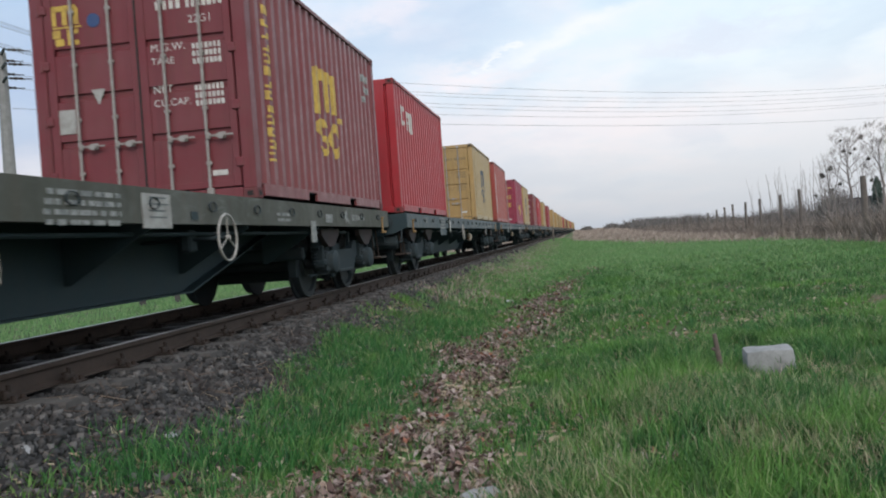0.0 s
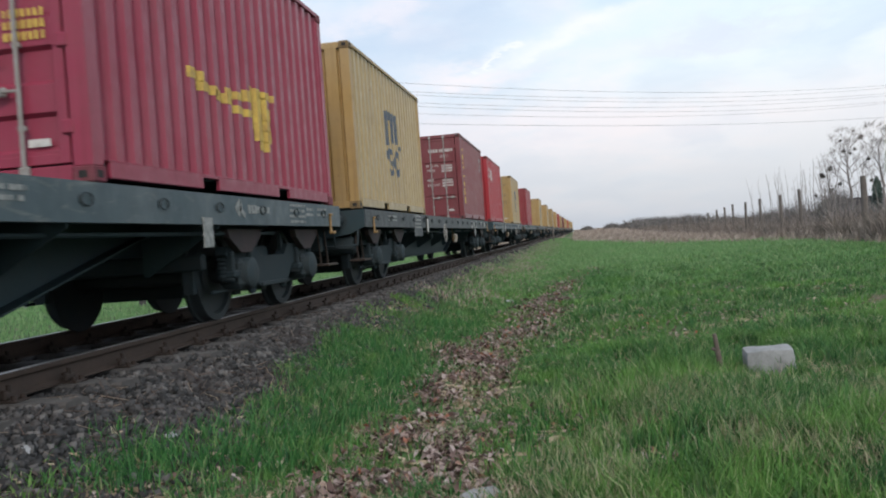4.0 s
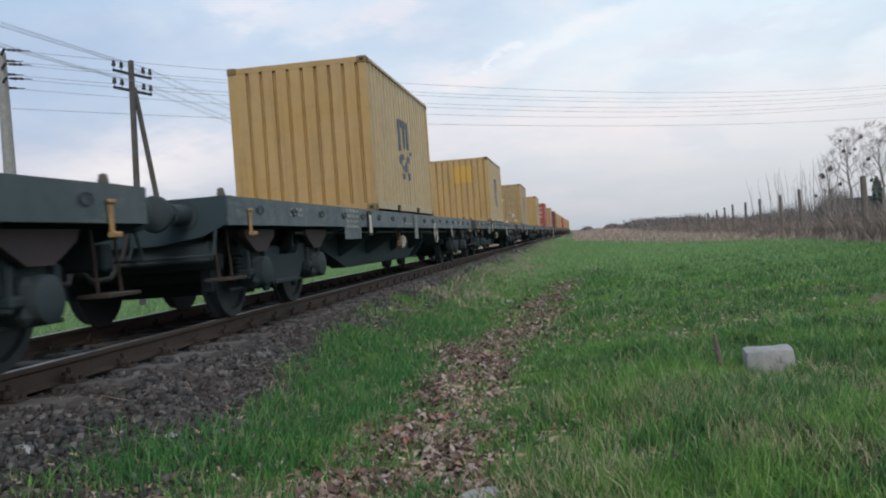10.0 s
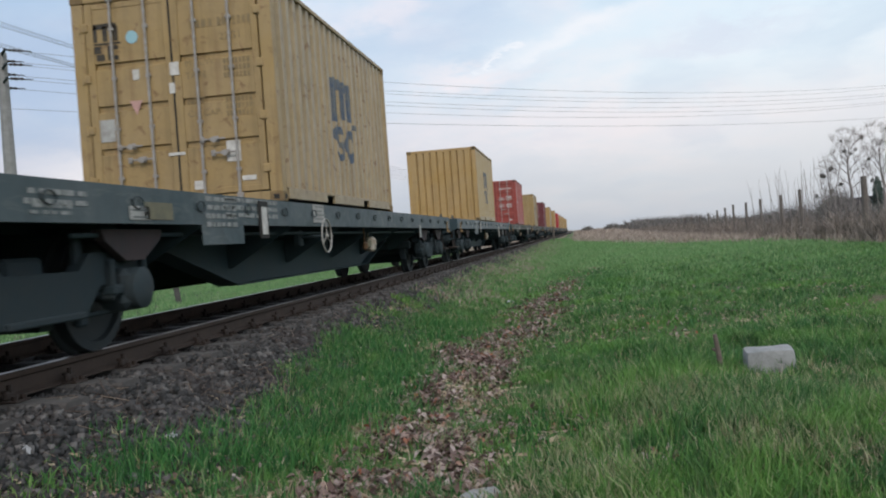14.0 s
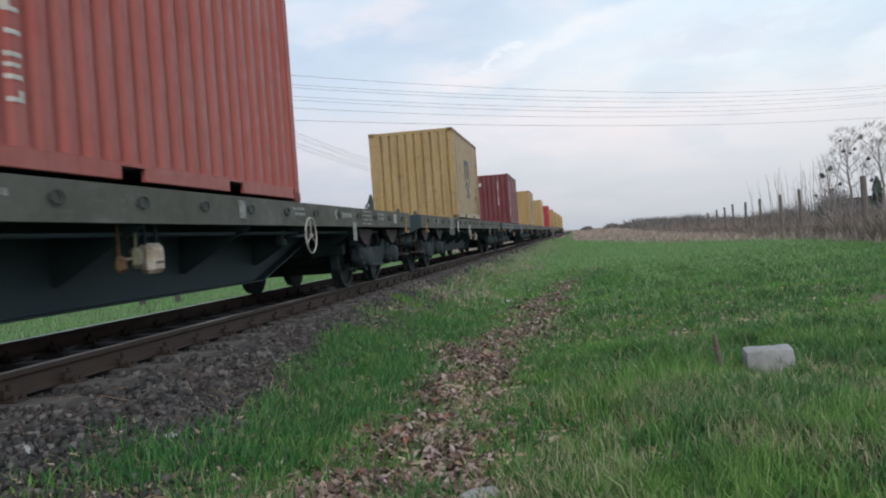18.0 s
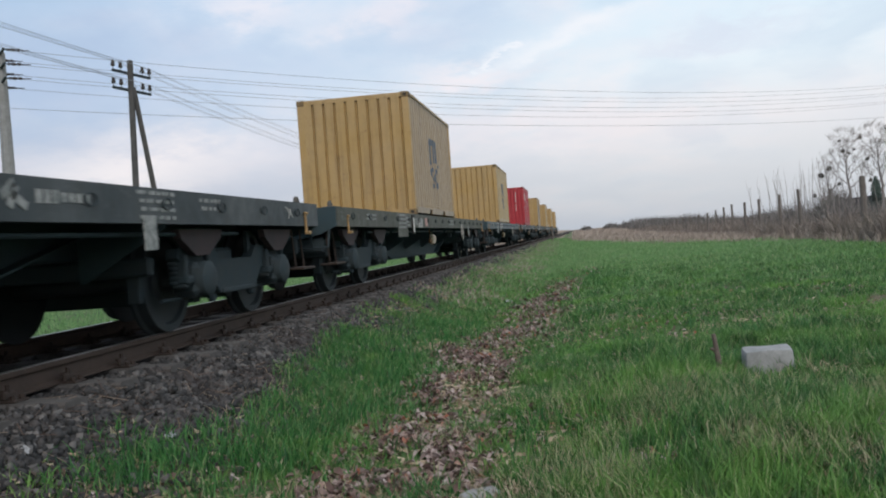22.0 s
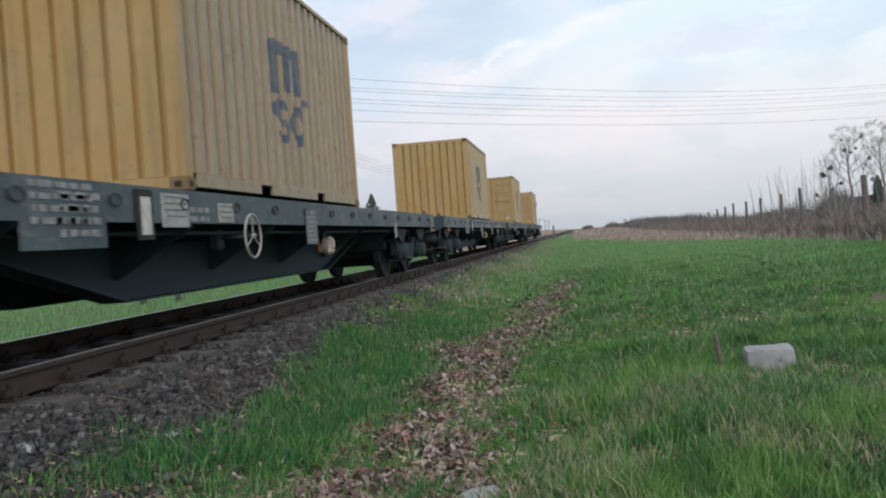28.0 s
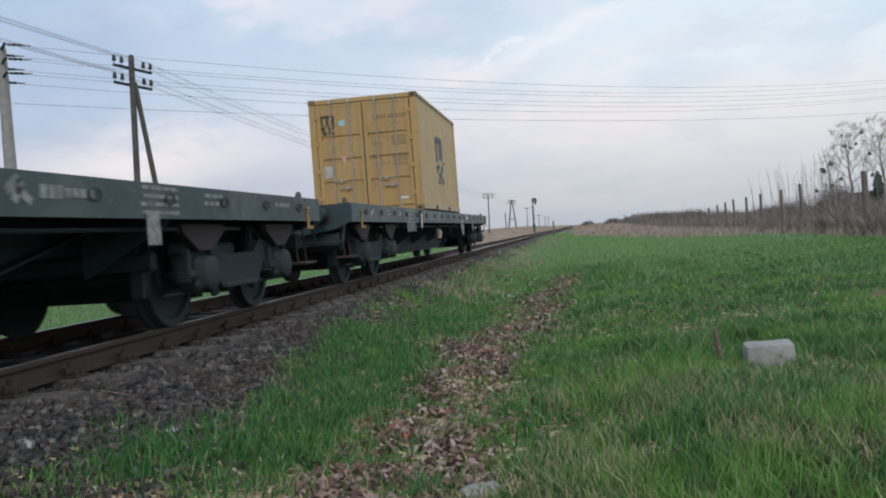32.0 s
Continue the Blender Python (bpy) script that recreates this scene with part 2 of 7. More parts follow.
SILLS = [paint("grey_green_wagon_paint", (0.032, 0.059, 0.070), rust=0.12, dirt=0.4, rough=0.6, chalk=0.55, gloss=0.1),
         paint("olive_wagon_paint", (0.060, 0.063, 0.049), rust=0.25, dirt=0.5, rough=0.65, chalk=0.55, gloss=0.0),
         paint("blue_grey_wagon_paint", (0.033, 0.063, 0.078), rust=0.1, dirt=0.4, rough=0.55, chalk=0.55, gloss=0.12),
         paint("dark_wagon_paint", (0.012, 0.024, 0.030), rust=0.12, dirt=0.5, rough=0.6, chalk=0.22, gloss=0.12)]
UNDER = worn("sooty_black_steel", (0.024, 0.046, 0.056), (0.033, 0.050, 0.056), 4.0, 0.7, spec=0.3)
BOGIE = worn("brake_dust_steel", (0.025, 0.040, 0.048), (0.038, 0.045, 0.048), 6.0, 0.8, spec=0.25)
RUSTY_STEEL = worn("rusted_steel", (0.046, 0.032, 0.026), (0.026, 0.020, 0.018), 9.0, 0.85)
REDDISH = worn("red_oxide_bracket", (0.055, 0.036, 0.038), (0.030, 0.030, 0.033), 9.0, 0.8)
WHEEL_STEEL = worn("wheel_steel", (0.024, 0.034, 0.041), (0.038, 0.042, 0.044), 7.0, 0.7, 0.2)
SHINY = worn("polished_rail_steel", (0.52, 0.50, 0.49), (0.32, 0.28, 0.26), 5.0, 0.32, 0.9, 0.03)
RAIL_RUST = worn("rail_rust", (0.062, 0.041, 0.032), (0.036, 0.026, 0.022), 5.0, 0.85)
DARK_GAP = worn("dark_rubber_and_hole_shade", (0.014, 0.014, 0.014), (0.03, 0.028, 0.025), 8.0, 0.8)
GALV = worn("galvanised_bar", (0.34, 0.33, 0.32), (0.22, 0.18, 0.15), 14.0, 0.6, 0.1)
PALE_PLATE = worn("pale_plate", (0.40, 0.40, 0.385), (0.22, 0.20, 0.18), 9.0, 0.7)
WHITE = worn("white_stencil_paint", (0.62, 0.61, 0.58), (0.36, 0.33, 0.31), 14.0, 0.7)
FAINT = worn("worn_white_stencil", (0.34, 0.345, 0.335), (0.10, 0.115, 0.118), 18.0, 0.75, amount=0.95)
LOGO_YELLOW = worn("yellow_stencil_paint", (0.62, 0.43, 0.085), (0.34, 0.20, 0.07), 12.0, 0.65)
LOGO_BLACK = worn("black_stencil_paint", (0.028, 0.026, 0.026), (0.10, 0.075, 0.04), 10.0, 0.65)
FADED_INK = worn("faded_dark_stencil", (0.19, 0.145, 0.080), (0.32, 0.22, 0.095), 10.0, 0.7)
LOGO_BLUE = worn("navy_stencil_paint", (0.050, 0.082, 0.140), (0.19, 0.17, 0.12), 9.0, 0.65, amount=0.7)
BLUE = worn("blue_sticker", (0.24, 0.44, 0.52), (0.34, 0.50, 0.54), 18.0, 0.5)
SIGN_BLUE = worn("navy_sign_enamel", (0.028, 0.062, 0.17), (0.06, 0.09, 0.18), 18.0, 0.4)
PINKISH = worn("faded_red_sticker", (0.52, 0.30, 0.27), (0.40, 0.26, 0.22), 18.0, 0.6)
YELLOW_PART = worn("yellow_bracket_paint", (0.34, 0.215, 0.09), (0.17, 0.10, 0.05), 14.0, 0.6)
VALVE_WHITE = worn("grimy_white_casting", (0.50, 0.46, 0.40), (0.28, 0.17, 0.09), 11.0, 0.7)
OLD_GOLD = worn("dull_yellow_stencil", (0.20, 0.18, 0.115), (0.09, 0.095, 0.075), 14.0, 0.75)
BOARD = worn("grey_enamel_board", (0.14, 0.155, 0.158), (0.085, 0.095, 0.10), 12.0, 0.6)
RUST_RUN = worn("brown_rust_run", (0.075, 0.036, 0.018), (0.20, 0.13, 0.06), 9.0, 0.85, amount=0.7)
SPIGOT = worn("grimy_casting", (0.085, 0.080, 0.070), (0.045, 0.042, 0.038), 16.0, 0.8)
POLE_WOOD = worn("tarred_pole_wood", (0.066, 0.064, 0.064), (0.12, 0.115, 0.11), 3.0, 0.9)
CONCRETE = worn("weathered_concrete", (0.29, 0.29, 0.29), (0.19, 0.19, 0.185), 5.0, 0.9)
SLEEPER = worn("dusty_concrete_sleeper", (0.098, 0.092, 0.089), (0.058, 0.052, 0.050), 7.0, 0.95)
INSULATOR = worn("dark_porcelain", (0.030, 0.022, 0.020), (0.07, 0.06, 0.06), 9.0, 0.25)
WIRE = worn("dull_wire", (0.20, 0.21, 0.23), (0.13, 0.13, 0.14), 2.0, 0.6)
STONE_WHITE = worn("whitewashed_stone", (0.285, 0.29, 0.29), (0.17, 0.175, 0.17), 7.0, 0.9, bump=0.4)
POST_WOOD = worn("grey_weathered_wood", (0.155, 0.138, 0.124), (0.095, 0.080, 0.070), 8.0, 0.95, bump=0.4)
STICK_WOOD = worn("bleached_stick", (0.15, 0.122, 0.105), (0.075, 0.058, 0.048), 20.0, 0.9, bump=0.4)
# bark of the far trees and saplings, lightened to carry the haze of distance
HAZY_BARK = worn("haze_paled_bark", (0.235, 0.212, 0.200), (0.155, 0.138, 0.130), 5.0, 0.95, bump=0.4)
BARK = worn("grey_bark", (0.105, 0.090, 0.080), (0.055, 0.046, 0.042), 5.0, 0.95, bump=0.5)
CONIFER = worn("conifer_green", (0.050, 0.075, 0.064), (0.075, 0.100, 0.080), 3.0, 0.9)
MISTLETOE = worn("mistletoe_brown", (0.085, 0.080, 0.066), (0.055, 0.052, 0.046), 5.0, 0.9)
ROOF = worn("dark_roof_sheet", (0.050, 0.050, 0.058), (0.030, 0.030, 0.034), 2.0, 0.8)
SHED_WALL = worn("grey_shed_wall", (0.085, 0.080, 0.075), (0.06, 0.055, 0.05), 2.0, 0.9)
LITTER = worn("white_litter", (0.36, 0.38, 0.40), (0.24, 0.24, 0.25), 20.0, 0.5)


def islands(name, stops, rough=0.8, tones=(), spec=0.3, glow=0.0):
    """Colour that differs from blade to blade, leaf to leaf, stone to stone, with clumps and broad patches on top."""
    n = Nodes(name, rough, 0.0, spec)
    base = n.ramp(n.island, *stops)
    for scale, lo, hi, amount, tone in tones:
        base = n.mix(n.math("MULTIPLY", n.ramp(n.noise(scale, 3), (lo, 0.0), (hi, 1.0)), amount), base, tone)
    if glow:
        # thin leaves let some light through
        tr = n.nt.nodes.new("ShaderNodeBsdfTranslucent")
        n.put(tr.inputs["Color"], base)
        mx = n.nt.nodes.new("ShaderNodeMixShader")
        mx.inputs[0].default_value = glow
        n.nt.links.new(n.bsdf.outputs[0], mx.inputs[1])
        n.nt.links.new(tr.outputs[0], mx.inputs[2])
        out = next(k for k in n.nt.nodes if k.type == "OUTPUT_MATERIAL")
        n.nt.links.new(mx.outputs[0], out.inputs[0])
    return n.done(base)


GRASS = islands("grass_blades", [(0.0, (0.018, 0.070, 0.026)), (0.35, (0.062, 0.175, 0.048)), (0.75, (0.130, 0.285, 0.078)), (0.92, (0.24, 0.32, 0.125)), (1.0, (0.48, 0.43, 0.30))], 0.6,
                [(2.6, 0.50, 0.66, 0.45, (0.045, 0.150, 0.062)), (0.8, 0.48, 0.64, 0.55, (0.165, 0.345, 0.062)), (5.0, 0.52, 0.64, 0.65, (0.024, 0.062, 0.030)), (1.7, 0.60, 0.72, 0.25, (0.28, 0.29, 0.15))], glow=0.3)
# paler and duller than GRASS: distance haze is put into the blade colours
HAZY_GRASS = islands("haze_paled_grass_blades", [(0.0, (0.100, 0.205, 0.080)), (0.5, (0.165, 0.305, 0.118)), (1.0, (0.265, 0.385, 0.185))], 0.7,
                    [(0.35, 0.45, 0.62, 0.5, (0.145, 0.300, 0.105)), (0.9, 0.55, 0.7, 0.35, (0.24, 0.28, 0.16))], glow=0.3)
LUSH = islands("lush_grass_blades", [(0.0, (0.018, 0.075, 0.026)), (0.5, (0.044, 0.168, 0.046)), (0.88, (0.100, 0.262, 0.074)), (1.0, (0.28, 0.33, 0.16))], 0.55,
               [(6.0, 0.55, 0.70, 0.5, (0.030, 0.085, 0.035))], glow=0.3)
PALE_STALK = islands("pale_green_stalks", [(0.0, (0.16, 0.19, 0.095)), (0.5, (0.28, 0.29, 0.165)), (1.0, (0.44, 0.41, 0.28))], 0.8)
STRAW = islands("dry_grass_stalks", [(0.0, (0.20, 0.15, 0.105)), (0.5, (0.34, 0.265, 0.185)), (1.0, (0.50, 0.42, 0.32))], 0.85, [(0.7, 0.5, 0.7, 0.5, (0.21, 0.14, 0.095))])
BRUSH = islands("bare_brush_twigs", [(0.0, (0.080, 0.068, 0.063)), (0.45, (0.170, 0.142, 0.124)), (0.8, (0.26, 0.220, 0.188)), (1.0, (0.40, 0.34, 0.28))], 0.9, [(0.25, 0.5, 0.65, 0.55, (0.145, 0.135, 0.115))])
HEDGE = islands("grey_hedge_twigs", [(0.0, (0.075, 0.071, 0.070)), (0.5, (0.150, 0.140, 0.134)), (1.0, (0.25, 0.228, 0.212))], 0.9, [(0.3, 0.5, 0.65, 0.4, (0.075, 0.085, 0.070))])
FIELD_STRAW = islands("withered_grass", [(0.0, (0.190, 0.155, 0.130)), (0.5, (0.295, 0.245, 0.205)), (1.0, (0.41, 0.355, 0.305))], 0.9)
LEAVES = islands("dead_leaves", [(0.0, (0.060, 0.038, 0.033)), (0.28, (0.155, 0.100, 0.088)), (0.60, (0.29, 0.220, 0.200)), (0.84, (0.45, 0.375, 0.355)), (0.93, (0.30, 0.195, 0.160)), (1.0, (0.31, 0.105, 0.060))], 0.8, glow=0.25)
BALLAST = islands("ballast_stone", [(0.0, (0.016, 0.017, 0.018)), (0.45, (0.044, 0.043, 0.044)), (0.85, (0.082, 0.078, 0.077)), (1.0, (0.150, 0.142, 0.138))], 0.9, [(1.6, 0.5, 0.7, 0.40, (0.056, 0.042, 0.040))])
STEM = islands("dead_weed_stems", [(0.0, (0.060, 0.040, 0.034)), (0.6, (0.125, 0.092, 0.076)), (1.0, (0.26, 0.21, 0.17))], 0.85)


def ground_material():
    n = Nodes("field_and_track_bed", 0.95, 0.0, 0.2)
    x = n.axis(n.pos, 0)
    wob = n.math("MULTIPLY", n.math("SUBTRACT", n.noise(0.9, 4, vec=n.pos), 0.5), 2.2)
    xw = n.math("ADD", x, wob)
    green = n.mix(n.ramp(n.noise(0.35, 5, vec=n.pos), (0.35, 0.0), (0.65, 1.0)), (0.050, 0.110, 0.036), (0.085, 0.155, 0.052))
    green = n.mix(n.math("MULTIPLY", n.ramp(n.noise(14.0, 4, 0.7, vec=n.pos), (0.4, 0.0), (0.7, 1.0)), 0.55), green, (0.070, 0.105, 0.045))
    soil = n.mix(n.noise(9.0, 5, 0.7, vec=n.pos), (0.085, 0.066, 0.050), (0.210, 0.160, 0.125))
    grit = n.mix(n.ramp(n.noise(22.0, 4, 0.75, vec=n.pos), (0.35, 0.0), (0.7, 1.0)), (0.026, 0.025, 0.025), (0.078, 0.073, 0.070))
    bare = n.ramp(n.noise(1.6, 5, 0.65, vec=n.pos), (0.50, 0.0), (0.66, 0.8))
    base = n.mix(bare, green, soil)
    # gravel of the track bed
    r = n.nt.nodes.new("ShaderNodeMapRange")
    n.nt.links.new(n.math("ABSOLUTE", xw), r.inputs["Value"])
    r.inputs["From Min"].default_value, r.inputs["From Max"].default_value = 1.6, 2.1
    base = n.mix(r.outputs[0], grit, base)
    # withered grass far down the line and on the rise beyond the track
    y = n.axis(n.pos, 1)
    dry = n.mix(n.ramp(n.noise(0.5, 5, 0.65, vec=n.pos), (0.35, 0.0), (0.68, 1.0)), (0.185, 0.140, 0.105), (0.300, 0.240, 0.190))
    far = n.nt.nodes.new("ShaderNodeMapRange")
    lean = n.math("ADD", y, n.math("MULTIPLY", n.math("SUBTRACT", n.noise(0.12, 4, vec=n.pos), 0.5), 60.0))
    n.nt.links.new(n.math("ADD", lean, n.math("MULTIPLY", n.math("LESS_THAN", x, -1.9), 38.0)), far.inputs["Value"])
    far.inputs["From Min"].default_value, far.inputs["From Max"].default_value = 96.0, 122.0
    base = n.mix(n.math("MULTIPLY", n.math("MULTIPLY", far.outputs[0], r.outputs[0]), n.math("LESS_THAN", x, 2.6)), base, dry)
    # the green field ends along a slanting line; withered grass lies beyond it
    line_x = n.math("MAXIMUM", n.math("SUBTRACT", 41.5, n.math("MULTIPLY", n.math("LOGARITHM", n.math("MAXIMUM", y, 1.0), math.e), 7.8)), 4.2)
    rim = n.nt.nodes.new("ShaderNodeMapRange")
    n.nt.links.new(n.math("SUBTRACT", n.math("ADD", x, n.math("MULTIPLY", n.math("SUBTRACT", n.noise(0.6, 4, vec=n.pos), 0.5), 2.0)), line_x), rim.inputs["Value"])
    rim.inputs["From Min"].default_value, rim.inputs["From Max"].default_value = -1.2, 1.2
    base = n.mix(n.math("MULTIPLY", rim.outputs[0], n.math("GREATER_THAN", x, 2.6)), base, dry)
    n.bump(n.noise(18.0, 5, 0.7, vec=n.pos), 0.9, 0.05)
    return n.done(base)


GROUND = ground_material()

# ---------------------------------------------------------------- mesh tools


class Shape:
    """Vertices and faces of one part."""

    def __init__(self):
        self.v, self.f = [], []

    def face_set(self, verts, faces):
        o = len(self.v)
        self.v += [tuple(p) for p in verts]
        self.f += [tuple(i + o for i in q) for q in faces]
        return self

    def box(self, c, s, bevel=0.0, m=None):
        """A box of size s round c; with bevel its edges are chamfered."""
        hx, hy, hz = (k / 2 for k in s)
        if bevel <= 0:
            pts = [(x, y, z) for x in (-hx, hx) for y in (-hy, hy) for z in (-hz, hz)]
            fs = [(0, 1, 3, 2), (4, 6, 7, 5), (0, 4, 5, 1), (2, 3, 7, 6), (0, 2, 6, 4), (1, 5, 7, 3)]
        else:
            b = min(bevel, hx * 0.9, hy * 0.9, hz * 0.9)
            pts, key = [], {}
            for sx in (-1, 1):
                for sy in (-1, 1):
                    for sz in (-1, 1):
                        for ax in range(3):
                            h = [hx - b, hy - b, hz - b]
                            h[ax] = (hx, hy, hz)[ax]
                            key[sx, sy, sz, ax] = len(pts)
                            pts.append((sx * h[0], sy * h[1], sz * h[2]))
            fs = []
            for ax in range(3):
                u, w = (ax + 1) % 3, (ax + 2) % 3
                for sg in (-1, 1):
                    q = []
                    for su, sw in ((-1, -1), (1, -1), (1, 1), (-1, 1)):
                        s3 = [0, 0, 0]
                        s3[ax], s3[u], s3[w] = sg, su, sw
                        q.append(key[(*s3, ax)])
                    fs.append(q if sg > 0 else q[::-1])
            for ax in range(3):
                u, w = (ax + 1) % 3, (ax + 2) % 3
                for su in (-1, 1):
                    for sw in (-1, 1):
                        q = []
                        for sg, who in ((-1, u), (1, u), (1, w), (-1, w)):
                            s3 = [0, 0, 0]
                            s3[ax], s3[u], s3[w] = sg, su, sw
                            q.append(key[(*s3, who)])
                        fs.append(q if su * sw < 0 else q[::-1])
            for sx in (-1, 1):
                for sy in (-1, 1):
                    for sz in (-1, 1):
                        q = [key[sx, sy, sz, k] for k in range(3)]
                        fs.append(q if sx * sy * sz > 0 else q[::-1])
        if m is not None:
            pts = [tuple(m @ Vector(p)) for p in pts]
        return self.face_set([(p[0] + c[0], p[1] + c[1], p[2] + c[2]) for p in pts], fs)

    def rod(self, a, b, r, r2=None, n=10, caps=True):
        """A round bar from a to b."""
        a, b = Vector(a), Vector(b)
        r2 = r if r2 is None else r2
        d = (b - a).normalized()
        u = d.orthogonal().normalized()
        w = d.cross(u)
        pts = []
        for c, k in ((a, r), (b, r2)):
            for i in range(n):
                t = 2 * math.pi * i / n
                pts.append(tuple(c + (u * math.cos(t) + w * math.sin(t)) * k))
        fs = [(i, (i + 1) % n, n + (i + 1) % n, n + i) for i in range(n)]
        if caps:
            fs += [tuple(range(n))[::-1], tuple(range(n, 2 * n))]
        return self.face_set(pts, fs)

    def lathe(self, profile, axis="x", n=28, centre=(0, 0, 0)):
        """A turned body: profile of (along, radius) about an axis through centre."""
        pts, fs = [], []
        for s, r in profile:
            for i in range(n):
                t = 2 * math.pi * i / n
                a, b = r * math.cos(t), r * math.sin(t)
                p = {"x": (s, a, b), "y": (b, s, a), "z": (a, b, s)}[axis]
                pts.append((p[0] + centre[0], p[1] + centre[1], p[2] + centre[2]))
        for k in range(len(profile) - 1):
            for i in range(n):
                j = (i + 1) % n
                fs.append((k * n + i, k * n + j, (k + 1) * n + j, (k + 1) * n + i))
        fs += [tuple(range(n))[::-1], tuple(range((len(profile) - 1) * n, len(profile) * n))]
        return self.face_set(pts, fs)

    def slab(self, poly, lo, hi, axis="x"):
        """A plate: polygon drawn across the axis, from lo to hi along it."""
        k = len(poly)

        def at(p, s):
            return {"x": (s, p[0], p[1]), "y": (p[0], s, p[1]), "z": (p[0], p[1], s)}[axis]

        pts = [at(p, lo) for p in poly] + [at(p, hi) for p in poly]
        fs = [tuple(range(k))[::-1], tuple(range(k, 2 * k))] + [(i, (i + 1) % k, k + (i + 1) % k, k + i) for i in range(k)]
        return self.face_set(pts, fs)

    def ring(self, centre, r, tube, axis="x", n=28, m=8, start=0.0, sweep=360.0):
        """A round bar bent into a circle or an arc."""
        closed = sweep >= 360
        cnt = n if closed else n + 1
        pts, fs = [], []
        for i in range(cnt):
            t = radians(start + sweep * i / n)
            for j in range(m):
                p = 2 * math.pi * j / m
                rr, s = r + tube * math.cos(p), tube * math.sin(p)
                a, b = rr * math.cos(t), rr * math.sin(t)
                q = {"x": (s, a, b), "y": (a, s, b), "z": (a, b, s)}[axis]
                pts.append((q[0] + centre[0], q[1] + centre[1], q[2] + centre[2]))
        for i in range(n):
            i2 = (i + 1) % cnt
            for j in range(m):
                j2 = (j + 1) % m
                fs.append((i * m + j, i * m + j2, i2 * m + j2, i2 * m + j))
        return self.face_set(pts, fs)

    def mesh(self, name):
        me = bpy.data.meshes.new(name)
        me.from_pydata(self.v, [], self.f)
        bm = bmesh.new()
        bm.from_mesh(me)
        if len(self.v) < 3000:
            bmesh.ops.remove_doubles(bm, verts=bm.verts, dist=0.0004)
        bmesh.ops.recalc_face_normals(bm, faces=bm.faces)
        bm.to_mesh(me)
        bm.free()
        me.shade_smooth()
        me.set_sharp_from_angle(angle=radians(35))
        return me


def part(name, shape, material, parent=None, label="", at=None):
    """One mesh object under a thing or a part. shape: a Shape, or a mesh to share."""
    me = shape.mesh(name) if isinstance(shape, Shape) else shape
    if not me.materials:
        me.materials.append(material)
    ob = new(name, me)
    if parent is not None:
        ob.parent = parent
    if at is not None:
        ob.matrix_basis = at if isinstance(at, Matrix) else Matrix.Translation(at)
    if label:
        tagged(ob, label)
    return ob


def thing(name, label, category, group="", kind="", at=None):
    ob = new(name)
    ob.empty_display_size = 0.3
    tagged(ob, label, category, group, kind)
    if at is not None:
        ob.matrix_basis = at
    return ob


def bulk(name, verts, faces, material, parent=None):
    """One mesh of very many small pieces, from arrays."""
    me = bpy.data.meshes.new(name)
    v = np.asarray(verts, dtype=np.float32)
    f = np.asarray(faces, dtype=np.int32)
    me.vertices.add(len(v))
    me.vertices.foreach_set("co", v.ravel())
    k = f.shape[1]
    me.loops.add(f.size)
    me.loops.foreach_set("vertex_index", f.ravel())
    me.polygons.add(len(f))
    me.polygons.foreach_set("loop_start", np.arange(0, f.size, k, dtype=np.int32))
    me.update(calc_edges=True)
    me.materials.append(material)
    ob = new(name, me)
    if parent is not None:
        ob.parent = parent
    return ob


# ---------------------------------------------------------------- ground


def smooth(v, a, b):
    t = np.clip((v - a) / (b - a), 0, 1)
    return t * t * (3 - 2 * t)


def height(x, y):
    """Height of the ground over the rail heads' level, which is 0."""
    x, y = np.asarray(x, float), np.asarray(y, float)
    z = np.interp(x, [-3000, -60, -8, -3.6, -2.7, -1.3, 1.3, 1.85, 2.4, 2.9, 3.4, 4.2, 5.0, 7, 14, 60, 3000],
                  [-0.7, -0.7, -0.75, -0.72, -0.62, -0.25, -0.25, -0.50, -0.62, -0.69, -0.76, -0.70, -0.62, -0.60, -0.38, -0.35, -0.4])
    z = z + smooth(-x, 2.6, 6.0) * smooth(y, 30, 200) * 1.7
    z = z + smooth(x, 2.6, 6.0) * smooth(y, 90, 300) * 0.9 + 0.22 * smooth(y, 30, 90) * np.exp(-((x - 3.2) / 0.9) ** 2)
    bumps = 0.030 * np.sin(1.7 * x + 0.9 * y) + 0.024 * np.sin(2.9 * y - 1.3 * x + 1.0) + 0.015 * np.sin(5.1 * x + 3.7 * y)
    return z + bumps * smooth(np.abs(x), 1.9, 2.8)


